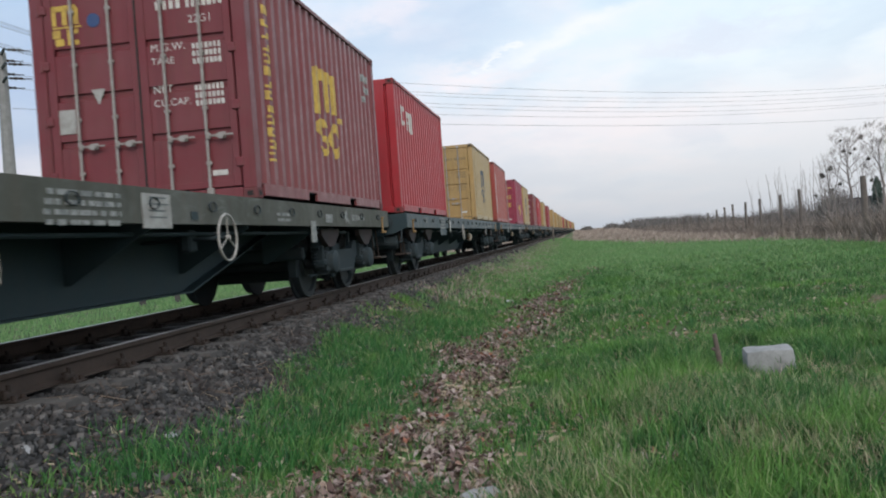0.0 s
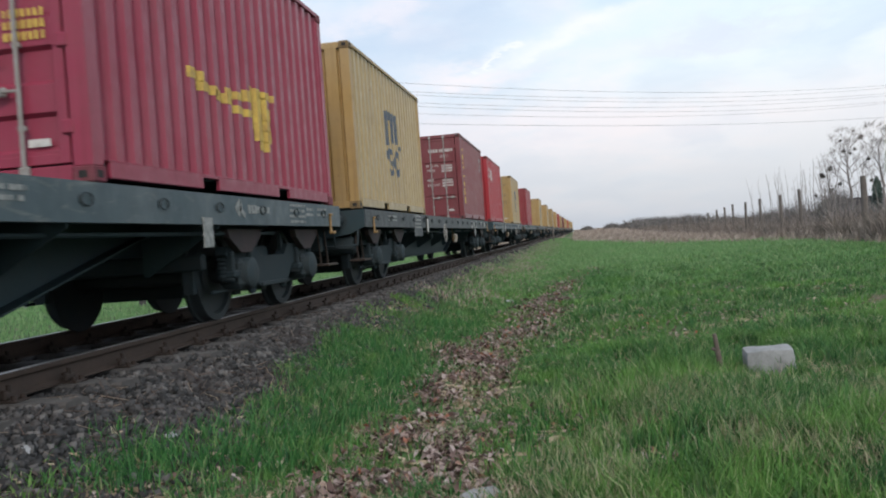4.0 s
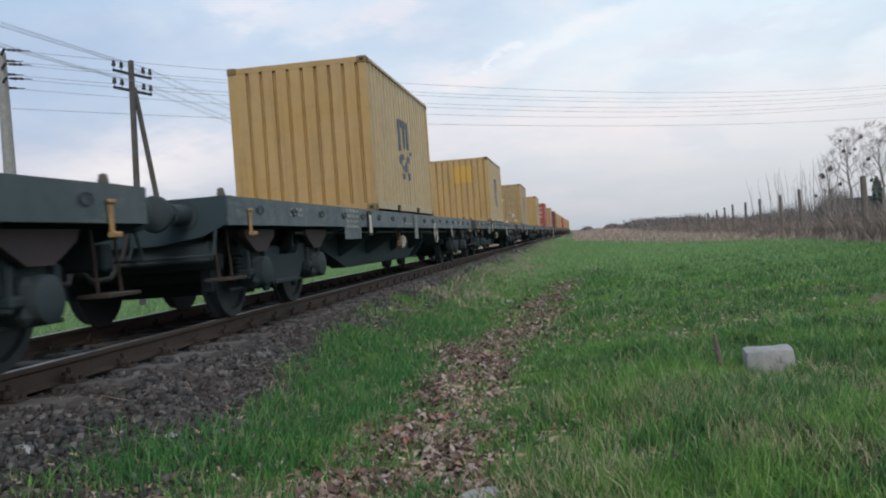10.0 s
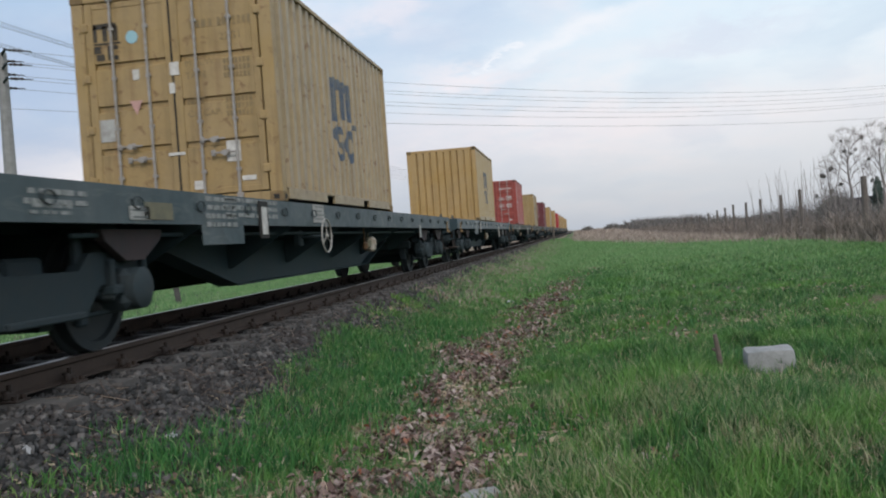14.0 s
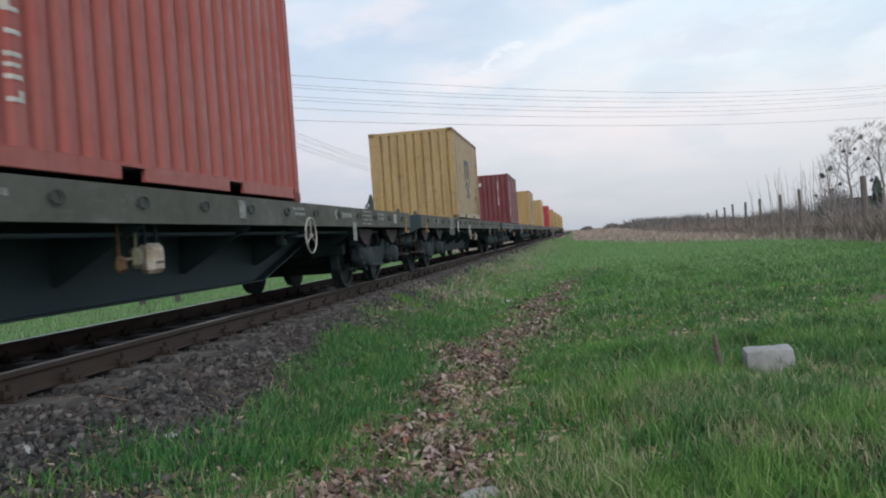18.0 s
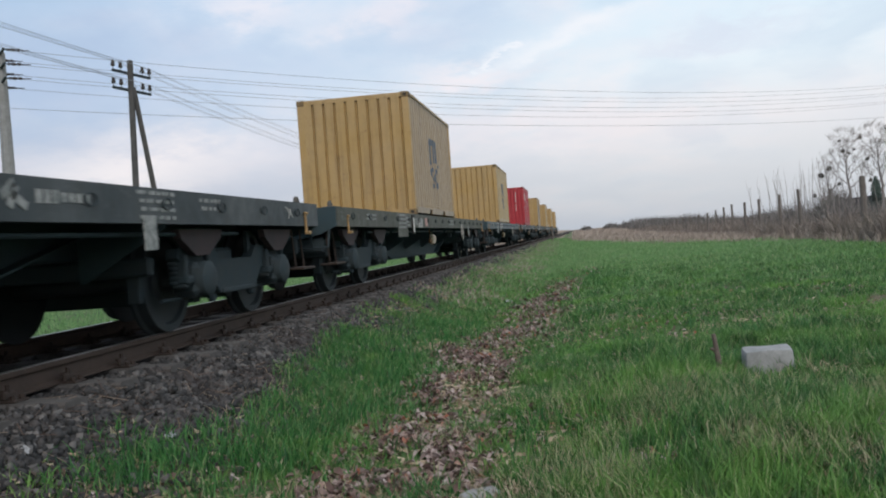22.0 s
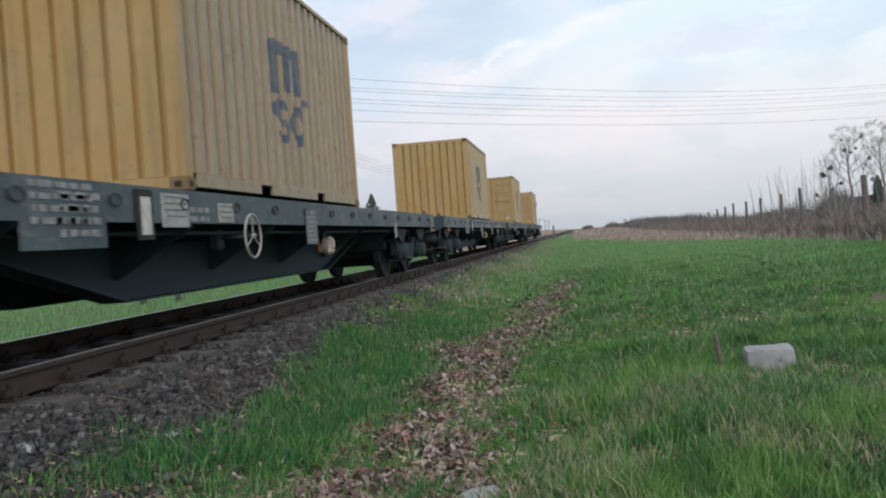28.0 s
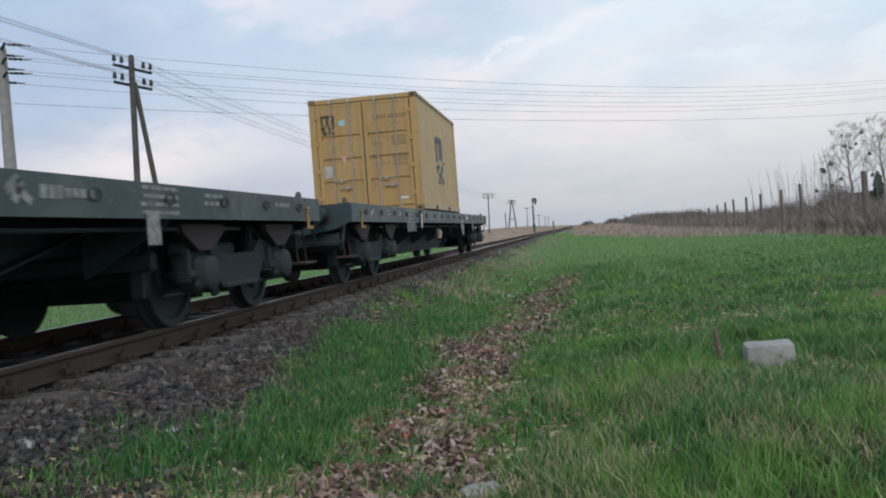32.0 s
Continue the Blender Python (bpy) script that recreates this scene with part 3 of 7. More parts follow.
def make_ground():
    xs = np.unique(np.concatenate([[-3000, -1500, -700, -300, -150, -90], np.arange(-60, -8, 4), np.arange(-8, -1, 0.25), np.arange(-1, 1, 0.5),
                                   np.arange(1, 9, 0.12), np.arange(9, 20, 0.5), np.arange(20, 60, 4), [80, 120, 200, 400, 900, 1800, 3000]]))
    ys = np.unique(np.concatenate([[-3000, -1200, -500, -200, -100, -50, -20, -8], np.arange(-4, 26, 0.16), np.arange(26, 60, 0.6), np.arange(60, 280, 6),
                                   [300, 360, 450, 600, 900, 1500, 2200, 3000]]))
    gx, gy = np.meshgrid(xs, ys)
    gz = height(gx, gy)
    v = np.stack([gx, gy, gz], -1).reshape(-1, 3)
    i = np.arange(len(v)).reshape(gx.shape)
    f = np.stack([i[:-1, :-1], i[:-1, 1:], i[1:, 1:], i[1:, :-1]], -1).reshape(-1, 4)
    ob = bulk("ground", v, f, GROUND)
    ob.data.shade_smooth()
    tagged(ob, "uneven grassy field with bare soil patches and a gravel track bed", "ground", kind="structure")


make_ground()

# ---------------------------------------------------------------- track
PITCH, FIRST = 0.715, 6.49
track = thing("railway_track", "single railway track with rusty rails on dusty sleepers", "railway track", kind="structure")


def bend(y):
    """The track bears slightly to the right far ahead: metres aside at y."""
    return 2.2e-5 * max(0.0, y) ** 2


def sweep(prof):
    """A rail's cross-section drawn along the track."""
    s = Shape()
    ys = [-120, 0, 15, 30, 45, 60] + list(range(80, 720, 20))
    k = len(prof)
    pts = [(px + bend(y), y, pz) for y in ys for px, pz in prof]
    fs = [(j * k + i, j * k + (i + 1) % k, (j + 1) * k + (i + 1) % k, (j + 1) * k + i) for j in range(len(ys) - 1) for i in range(k)]
    fs += [tuple(range(k))[::-1], tuple(range((len(ys) - 1) * k, len(ys) * k))]
    return s.face_set(pts, fs)


def make_rails():
    prof = [(-0.0625, -0.165), (0.0625, -0.165), (0.0625, -0.152), (0.012, -0.135), (0.009, -0.05), (0.034, -0.036), (0.036, -0.008), (0.030, -0.002),
            (-0.030, -0.002), (-0.036, -0.008), (-0.034, -0.036), (-0.009, -0.05), (-0.012, -0.135), (-0.0625, -0.152)]
    for side in (-1, 1):
        s = sweep(prof)
        rail = part("rail", s, RAIL_RUST, track, "rust-brown steel rail", at=(0.753 * side, 0, 0))
        part("running_surface", sweep([(-0.028, -0.004), (0.028, -0.004), (0.024, 0.001), (-0.024, 0.001)]), SHINY, rail, "bright wheel-polished top of the rail")


def make_sleepers():
    sl = Shape()
    sl.slab([(-0.13, -0.40), (0.13, -0.40), (0.125, -0.19), (0.105, -0.172), (-0.105, -0.172), (-0.125, -0.19)], -1.30, 1.30, "x")
    sl_me = sl.mesh("sleeper")
    sl_me.materials.append(SLEEPER)
    fa = Shape()
    fa.box((0, 0, -0.164), (0.36, 0.15, 0.016), 0.004)
    for s in (-1, 1):
        fa.box((s * 0.085, 0, -0.130), (0.035, 0.12, 0.055), 0.012)
        fa.box((s * 0.065, 0, -0.108), (0.060, 0.055, 0.022), 0.008)
        fa.rod((s * 0.085, 0, -0.16), (s * 0.085, 0, -0.062), 0.017, n=6)
        fa.rod((s * 0.150, 0.045, -0.16), (s * 0.150, 0.045, -0.128), 0.02, n=6)
        fa.rod((s * 0.150, -0.045, -0.16), (s * 0.150, -0.045, -0.128), 0.02, n=6)
    fa_me = fa.mesh("rail_fastening")
    fa_me.materials.append(RUSTY_STEEL)
    rest_s, rest_f = Shape(), Shape()
    for k in range(-30, 420):
        y = FIRST + PITCH * k + random.uniform(-0.02, 0.02)
        if -9 <= k < 200:
            ob = part("sleeper", sl_me, SLEEPER, track, at=pose(bend(y) + random.uniform(-0.02, 0.02), y, random.uniform(-0.006, 0.006), 0, 0, random.uniform(-0.6, 0.6)))
            if k < 90:
                for side in (-1, 1):
                    part("rail_fastening", fa_me, RUSTY_STEEL, ob, at=(0.753 * side, 0, 0))
                continue
        else:
            rest_s.box((bend(y), y, -0.28), (2.6, 0.25, 0.22))
        for side in (-1, 1):
            rest_f.box((bend(y) + 0.753 * side, y, -0.135), (0.22, 0.10, 0.07))
    tagged(part("far_sleepers", rest_s, SLEEPER, track), kind="stuff")
    tagged(part("far_fastenings", rest_f, RUSTY_STEEL, track), kind="stuff")


make_rails()
make_sleepers()

# ---------------------------------------------------------------- containers
CL, CW, CH = 6.058, 2.438, 2.591
WAVES = 21
Y0, Y1 = 0.15, CL - 0.15


def side_x(y):
    """Outer face of the corrugated side wall at y metres from the near end."""
    p = (Y1 - Y0) / WAVES
    t = ((y - Y0) % p) / p
    return CW / 2 - 0.022 - 0.046 * float(np.interp(t, [0, 0.20, 0.34, 0.66, 0.80, 1.0], [0, 0, 1, 1, 0, 0]))


def side_breaks():
    p = (Y1 - Y0) / WAVES
    return sorted({round(Y0 + (k + t) * p, 4) for k in range(WAVES) for t in (0, 0.20, 0.34, 0.66, 0.80, 1.0)})


BREAKS = side_breaks()


def corrugated_side():
    s = Shape()
    z0, z1 = 0.155, CH - 0.06
    for a, b in zip(BREAKS[:-1], BREAKS[1:]):
        xa, xb = side_x(a + 1e-5), side_x(b - 1e-5)
        s.face_set([(xa, a, z0), (xb, b, z0), (xb, b, z1), (xa, a, z1)], [(0, 1, 2, 3)])
    return s


def on_side(rects):
    """Painted marks that follow the corrugation: rectangles (y from, y to, z from, z to)."""
    s = Shape()
    for ya, yb, za, zb in rects:
        cuts = [ya] + [b for b in BREAKS if ya < b < yb] + [yb]
        for a, b in zip(cuts[:-1], cuts[1:]):
            xa, xb = side_x(a + 1e-5) + 0.004, side_x(b - 1e-5) + 0.004
            s.face_set([(xa, a, za), (xb, b, za), (xb, b, zb), (xa, a, zb)], [(0, 1, 2, 3)])
    return s


def end_depth(x):
    p = (CW - 0.29) / 9
    t = ((x + CW / 2 - 0.145) % p) / p
    return 0.048 * float(np.interp(t, [0, 0.74, 0.80, 0.86, 1.0], [0, 0, 1, 1, 0]))


END_BREAKS = sorted({round(-CW / 2 + 0.145 + (k + t) * (CW - 0.29) / 9, 4) for k in range(9) for t in (0, 0.74, 0.80, 0.86, 1.0)})


def on_end(rects, lift=0.004):
    s = Shape()
    for xa, xb, za, zb in rects:
        cuts = [xa] + [b for b in END_BREAKS if xa < b < xb] + [xb]
        for a, b in zip(cuts[:-1], cuts[1:]):
            da, db = 0.012 + end_depth(a + 1e-5) - lift, 0.012 + end_depth(b - 1e-5) - lift
            s.face_set([(a, da, za), (b, db, za), (b, db, zb), (a, da, zb)], [(0, 1, 2, 3)])
    return s


def shared(key, build):
    """Shapes that many things share are built once."""
    if key not in shared.made:
        shared.made[key] = build()
    return shared.made[key]


shared.made = {}


def tint(key, build, material, name):
    def make():
        me = build().mesh(name)
        me.materials.append(material)
        return me
    return shared((key, material.name), make)


def casting():
    s = Shape()
    s.box((0, 0, 0.059), (0.162, 0.178, 0.118), 0.012)
    return s


# no opening is cut: a thin dark plate gives the hole's shade
def casting_hole(side):
    if side:
        return Shape().box((0.0805, 0, 0.059), (0.006, 0.075, 0.052), 0.002)
    return Shape().box((0, -0.0885, 0.059), (0.066, 0.006, 0.052), 0.002)


def bottom_rail():
    """Side rail with two fork pockets left open."""
    s = Shape()
    x0, x1 = CW / 2 - 0.045, CW / 2 - 0.004
    spans = [(0.24, 1.83), (2.19, 3.87), (4.23, CL - 0.24)]
    for a, b in spans:
        s.box(((x0 + x1) / 2, (a + b) / 2, 0.0975), (x1 - x0, b - a, 0.125), 0.006)
    for a in (1.83, 3.87):
        s.box(((x0 + x1) / 2, a + 0.18, 0.1475), (x1 - x0, 0.36, 0.025), 0.003)
    # the lip on which the side sheet is welded
    s.box((CW / 2 - 0.035, CL / 2, 0.164), (0.056, CL - 0.36, 0.010), 0.003)
    return s


def front_end():
    s = Shape()
    z0, z1 = 0.13, CH - 0.10
    for a, b in zip(END_BREAKS[:-1], END_BREAKS[1:]):
        da, db = 0.012 + end_depth(a + 1e-5), 0.012 + end_depth(b - 1e-5)
        s.face_set([(a, da, z0), (b, db, z0), (b, db, z1), (a, da, z1)], [(0, 1, 2, 3)])
    return s


def door_skin(deep):
    """One door leaf, hinged at x = 0, 1.05 wide: flat panels with pressed horizontal grooves."""
    s = Shape()
    prof = [(0.0, 0)]
    hh = 2.325
    if deep:
        for k in range(5):
            c = hh * (k + 0.5) / 5
            prof += [(c - 0.135, 0), (c - 0.105, 0.040), (c + 0.105, 0.040), (c + 0.135, 0)]
    else:
        for c in (0.60, 1.10, 1.60):
            prof += [(c - 0.055, 0), (c - 0.035, 0.032), (c + 0.020, 0.032), (c + 0.026, 0)]
    prof.append((hh, 0))
    x0, x1 = 0.10, 0.972
    for (za, da), (zb, db) in zip(prof[:-1], prof[1:]):
        s.face_set([(x0, da, za), (x1, da, za), (x1, db, zb), (x0, db, zb)], [(0, 1, 2, 3)])
        for xx in (x0, x1):
            s.face_set([(xx, -0.004, za), (xx, da + 0.002, za), (xx, db + 0.002, zb), (xx, -0.004, zb)], [(0, 1, 2, 3)])
    return s


def door_frame():
    """The upright and level members round a door leaf."""
    s, hh = Shape(), 2.325
    s.box((0.052, 0.012, hh / 2), (0.096, 0.05, hh), 0.006)
    s.box((1.012, 0.012, hh / 2), (0.08, 0.05, hh), 0.006)
    s.box((0.536, 0.014, 0.035), (0.872, 0.045, 0.07), 0.005)
    s.box((0.536, 0.014, hh - 0.035), (0.872, 0.045, 0.07), 0.005)
    return s


def lock_bar():
    s = Shape()
    s.rod((0, 0, -0.05), (0, 0, 2.42), 0.0165, n=10)
    for z in (-0.03, 2.385):
        s.box((0, 0.005, z), (0.075, 0.05, 0.09), 0.012)
    for z in (0.28, 0.86, 1.45, 2.02):
        s.box((0, 0.012, z), (0.065, 0.03, 0.04), 0.008)
    return s


def lock_handle():
    s = Shape()
    s.box((0.15, -0.010, 0), (0.30, 0.014, 0.022), 0.005)
    s.slab([(0.11, -0.012), (0.16, -0.040), (0.18, -0.038), (0.20, -0.012), (0.20, 0.012), (0.17, 0.030), (0.15, 0.028), (0.12, 0.012)], -0.024, -0.016, "y")
    s.box((0.02, 0, 0), (0.05, 0.03, 0.07), 0.008)
    s.box((0.19, 0.008, 0.0), (0.05, 0.03, 0.07), 0.01)
    return s


def hinge():
    s = Shape()
    s.box((0, 0, 0), (0.09, 0.03, 0.10), 0.01)
    s.rod((-0.045, -0.012, -0.06), (-0.045, -0.012, 0.06), 0.014, n=8)
    return s


def text_mesh(body, size, material):
    """Readable stencil words, as a thin flat mesh facing the near end."""
    def make():
        cu = bpy.data.curves.new("words", "FONT")
        cu.body, cu.size, cu.extrude = body, size, 0.0012
        cu.space_character = 1.08
        tmp = bpy.data.objects.new("words", cu)
        scene.collection.objects.link(tmp)
        deps = bpy.context.evaluated_depsgraph_get()
        me = bpy.data.meshes.new_from_object(tmp.evaluated_get(deps))
        bpy.data.objects.remove(tmp)
        me.materials.clear()
        me.materials.append(material)
        return me
    return shared(("words", body, size, material.name), make)


def bars(x, z, w, h, n, rng, lift=0.0):
    """Writing that cannot be read: short bars in a line."""
    s = Shape()
    step = w / n
    for k in range(n):
        s.box((x + (k + 0.5) * step, lift, z + h / 2), (step * rng.uniform(0.55, 0.8), 0.002, h * rng.uniform(0.85, 1.0)))
    return s


# marks as (y from, y to, z from, z to), metres from the near end and above the container's foot
def blocks(inside, y0, y1, z0, z1, dy=0.012, dz=0.016):
    """A plain painted figure cut into level strips: rectangles where inside(y, z) holds."""
    out = []
    z = z0
    while z < z1:
        start = None
        y = y0
        while y <= y1 + dy:
            if y <= y1 and inside(y + dy / 2, z + dz / 2):
                start = y if start is None else start
            elif start is not None:
                out.append((start, y, z, min(z + dz, z1)))
                start = None
            y += dy
        z += dz
    return out


def figure(y, z):
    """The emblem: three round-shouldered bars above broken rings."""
    if z > 1.20:
        top = 1.86 - 0.10 * max(0.0, (abs(y - 3.04) - 0.42) / 0.2) ** 2
        bar = 2.44 < y < 2.69 or 2.88 < y < 3.12 or 3.34 < y < 3.60
        if z > 1.70 and 2.36 < y < 3.62:
            return z < top
        return bar and z > (1.22 if y < 2.72 else 1.30) or (z < 1.29 and 3.62 < y < 3.80)
    if 0.11 < math.hypot((y - 3.36) / 1.12, z - 0.93) < 0.25:
        return not (y > 3.46 and abs(z - 0.93) < 0.065)
    for c, d, way in ((2.73, 1.045, 1), (2.79, 0.815, -1)):
        if 0.050 < math.hypot((y - c) / 1.65, z - d) < 0.138 and not ((y - c) * way > 0.07 and (z - d) * way < 0.02 and (z - d) * way > -0.09):
            return True
    return False


EMBLEM = blocks(figure, 2.30, 3.84, 0.66, 1.88)
SPLASH = [(1.72, 2.05, 1.02, 1.12), (1.85, 2.35, 0.94, 1.03), (2.3, 2.75, 0.90, 1.0), (2.55, 2.95, 0.98, 1.06), (3.0, 3.7, 1.0, 1.12), (3.2, 3.95, 1.10, 1.18), (3.3, 3.85, 0.86, 1.0),
          (3.25, 3.75, 0.74, 0.87), (3.35, 3.8, 0.62, 0.75), (3.4, 3.7, 0.52, 0.63), (2.7, 3.2, 0.84, 0.92)]
CORNER_LOGO = [(0.66, 0.90, 1.78, 2.16), (0.90, 1.12, 2.06, 2.16), (0.90, 1.12, 1.78, 1.87), (1.20, 1.32, 1.70, 2.10), (1.32, 1.46, 2.0, 2.12), (1.46, 1.58, 1.70, 2.10), (1.28, 1.52, 1.86, 1.92), (1.70, 1.86, 1.68, 2.12)]


# rust runs down one box: metres from the near end, foot, top, half width
RUST_AT = [(4.58, 0.35, 1.35, 0.07), (4.72, 0.25, 0.60, 0.05), (5.02, 0.30, 0.95, 0.05), (5.14, 0.22, 0.75, 0.06), (5.32, 0.45, 1.15, 0.05), (5.52, 0.20, 0.85, 0.06), (5.84, 0.18, 2.2, 0.06), (3.32, 0.85, 1.25, 0.04), (2.22, 1.45, 2.0, 0.03), (4.05, 1.25, 1.75, 0.05), (1.30, 0.25, 0.7, 0.04)]


def column(y, z0, z1, w, n, rng):
    """A column of upright writing, as bars."""
    step = (z1 - z0) / n
    out = []
    for k in range(n):
        z, top = z0 + (k + 0.12) * step, z0 + (k + 0.86) * step
        ya = y + rng.uniform(-0.01, 0.01)
        out.append((ya, ya + w, z, z + 0.30 * (top - z)))
        if rng.random() < 0.75:
            out.append((ya, ya + w * rng.uniform(0.6, 1.0), top - 0.28 * (top - z), top))
        out.append((ya + w * rng.choice((0.0, 0.62)), ya + w * rng.choice((0.38, 1.0)), z + 0.30 * (top - z), top - 0.28 * (top - z)))
    return [r for r in out if r[1] > r[0] + 0.01]


def container(spec):
    """A 20-foot box. Its origin is the middle of its foot; the near end is towards -y."""
    name, colour, end, marks, rng = spec["name"], PAINTS[spec["colour"]], spec["end"], spec["marks"], random.Random(spec["name"])
    box = thing("shipping_container", spec["label"], "container", "containers on the train")
    back = Matrix.Translation((0, -CL / 2, 0))

    def add(part_name, key, build, material, m=Matrix.Identity(4), parent=None, label=""):
        parent = parent or box
        return part(part_name, tint(key, build, material, part_name), material, parent, label, at=(back @ m) if parent is box else m)

    turn = pose(0, CL, 0, 0, 0, 180)
    # sides take the sheen-tinted copy of the end's paint where there is one
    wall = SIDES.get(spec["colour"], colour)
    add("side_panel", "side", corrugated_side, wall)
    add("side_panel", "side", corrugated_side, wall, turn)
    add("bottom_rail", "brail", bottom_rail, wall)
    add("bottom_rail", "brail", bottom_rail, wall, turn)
    for m in (Matrix.Identity(4), turn):
        add("top_rail", "trail", lambda: Shape().box((CW / 2 - 0.03, CL / 2, CH - 0.03), (0.052, CL - 0.3, 0.058), 0.006), colour, m)
    for sx in (-1, 1):
        for y, far in ((0.089, 0), (CL - 0.089, 1)):
            m = Matrix.Translation((sx * (CW / 2 - 0.081), y, 0))
            add("corner_post", "post", lambda: Shape().box((0, 0, CH / 2), (0.150, 0.160, CH - 0.22), 0.012), colour, m)
            for z in (0, CH - 0.118):
                c = add("corner_casting", "cast", casting, CASTS[spec["colour"]], m @ Matrix.Translation((0, 0, z)), label="scuffed steel corner casting")
                if not far and sx > 0:
                    for q in (0, 1):
                        add("casting_slot", ("slot", q), lambda: casting_hole(q), DARK_GAP, parent=c)
    add("roof", "roof", lambda: Shape().box((0, CL / 2, CH - 0.03), (CW - 0.11, CL - 0.2, 0.03), 0.004), colour)
    add("floor", "floor", lambda: Shape().box((0, CL / 2, 0.14), (CW - 0.12, CL - 0.2, 0.03)), UNDER)
    add("far_end", "front", front_end, colour, turn)
    add("end_header", "header", lambda: Shape().box((0, 0.06, CH - 0.06), (CW - 0.32, 0.10, 0.10), 0.008), colour)
    add("end_sill", "esill", lambda: Shape().box((0, 0.07, 0.075), (CW - 0.32, 0.12, 0.11), 0.008), colour)
    add("end_header", "header", lambda: Shape().box((0, 0.06, CH - 0.06), (CW - 0.32, 0.10, 0.10), 0.008), colour, turn)
    add("end_sill", "esill", lambda: Shape().box((0, 0.07, 0.075), (CW - 0.32, 0.12, 0.11), 0.008), colour, turn)
    ink = spec["ink"]
    script = FADED_INK if ink is LOGO_BLACK else ink
    if end == "plain":
        add("end_panel", "front", front_end, colour)
        for k in range(9):
            x = -CW / 2 + 0.145 + (k + 0.83) * (CW - 0.29) / 9
            # a small dark block paints the shade of each notch
            add("drain_notch", "notch", lambda: Shape().box((0, 0.014, CH - 0.112), (0.036, 0.012, 0.014), 0.002), DARK_GAP, Matrix.Translation((x, 0, 0)))
    else:
        deep = end == "ribbed"
        for s in (-1, 1):
            d = add("door", ("door", deep, s), lambda: door_skin(deep), colour, Matrix.Translation((s * (CW / 2 - 0.162), 0.030, 0.145)) if s < 0 else Matrix.Translation((CW / 2 - 0.162 - 1.062, 0.030, 0.145)))
            add("door_frame", "dframe", door_frame, colour, parent=d)
            for x in (0.34, 0.76) if s < 0 else (0.30, 0.72):
                add("locking_bar", "bar", lock_bar, GALV if spec["bars"] == "grey" else colour, Matrix.Translation((x, -0.045, -0.02)), d, "dull grey locking bar")
            hz = (0.62, 0.46) if not deep else (0.78, 0.52)
            for k, x in enumerate((0.34, 0.76) if s < 0 else (0.30, 0.72)):
                h = hz[k] if not spec.get("level") else 0.54
                m = Matrix.Translation((x, -0.062, h))
                if k == 1 and not spec.get("level"):
                    m = m @ Matrix.Translation((-0.30, 0, 0))
                add("door_handle", "handle", lock_handle, GALV, m, d, "dull steel door handle")
            for z in (0.25, 0.85, 1.45, 2.05):
                add("hinge", "hinge", hinge, colour, Matrix.Translation((0.0 if s < 0 else 1.055, -0.02, z)) @ (Matrix.Identity(4) if s < 0 else pose(0, 0, 0, 0, 0, 180)), d)
        add("door_gasket", "gasket", lambda: Shape().box((-0.004, 0.022, 1.305), (0.022, 0.024, 2.31)), PALE_PLATE if spec.get("torn") else DARK_GAP)
        if spec.get("torn"):
            part("torn_gasket", Shape().box((-0.03, 0.004, 1.45), (0.06, 0.012, 1.7), 0.004).box((0.02, 0.002, 2.2), (0.05, 0.012, 0.5), 0.004), PALE_PLATE, box, "torn pale rubber gasket", at=back)
            for xx, ww in ((-0.72, 0.34), (-0.30, 0.26), (0.42, 0.42)):
                part("bare_strip", Shape().box((xx, 0.004, 2.44), (ww, 0.008, 0.035), 0.002), PALE_PLATE, box, "pale scraped strip below the header", at=back)
        # marks on the right-hand leaf
        words = [("M.G.W.", 1.42, 0.115), ("TARE", 1.28, 0.105), ("NET", 0.98, 0.115), ("CU.CAP.", 0.84, 0.105)]
        for w, z, size in words:
            if not deep:
                part("stencil_word", text_mesh(w, size, script), script, box, at=back @ pose(0.14, 0.026, z + 0.21, 90, 0, 0))
        for z in (1.42, 1.34, 1.26, 0.98, 0.90, 0.82):
            tagged(part("stencil_block", bars(0.60, z + 0.20, 0.33, 0.062, 7, rng, 0.024 if not deep else 0.020), script, box, at=back), kind="stuff")
        tagged(part("stencil_number", bars(0.22, 2.06, 0.30, 0.10, 4, rng, 0.024), script, box, at=back), kind="stuff")
        tagged(part("stencil_number", bars(0.56, 2.06, 0.42, 0.10, 7, rng, 0.024), script, box, at=back), kind="stuff")
        part("stencil_word", text_mesh("22G1", 0.115, script), script, box, at=back @ pose(0.58, 0.026, 1.90, 90, 0, 0))
        if deep:
            for z in (1.50, 1.40, 1.12, 1.02):
                tagged(part("stencil_block", bars(0.18, z + 0.05, 0.32, 0.055, 6, rng, 0.022), script, box, at=back), kind="stuff")
        if spec["colour"] == "yellow_old":
            for xx, zz, ww, hh in ((0.02, 1.62, 0.11, 0.15), (-0.02, 1.40, 0.07, 0.12), (0.66, 0.62, 0.17, 0.24), (0.22, 0.26, 0.12, 0.10), (-0.92, 0.30, 0.10, 0.05), (-0.02, 0.64, 0.20, 0.035), (-0.46, 1.60, 0.08, 0.12)):
                part("scraped_label", Shape().box((xx, 0.008 if abs(xx) < 0.1 else 0.022, zz), (ww, 0.004, hh), 0.001), WHITE, box, "torn white paper label", at=back)
        # emblem, plate and stickers on the left-hand leaf
        if "emblem" in marks:
            logo = Shape()
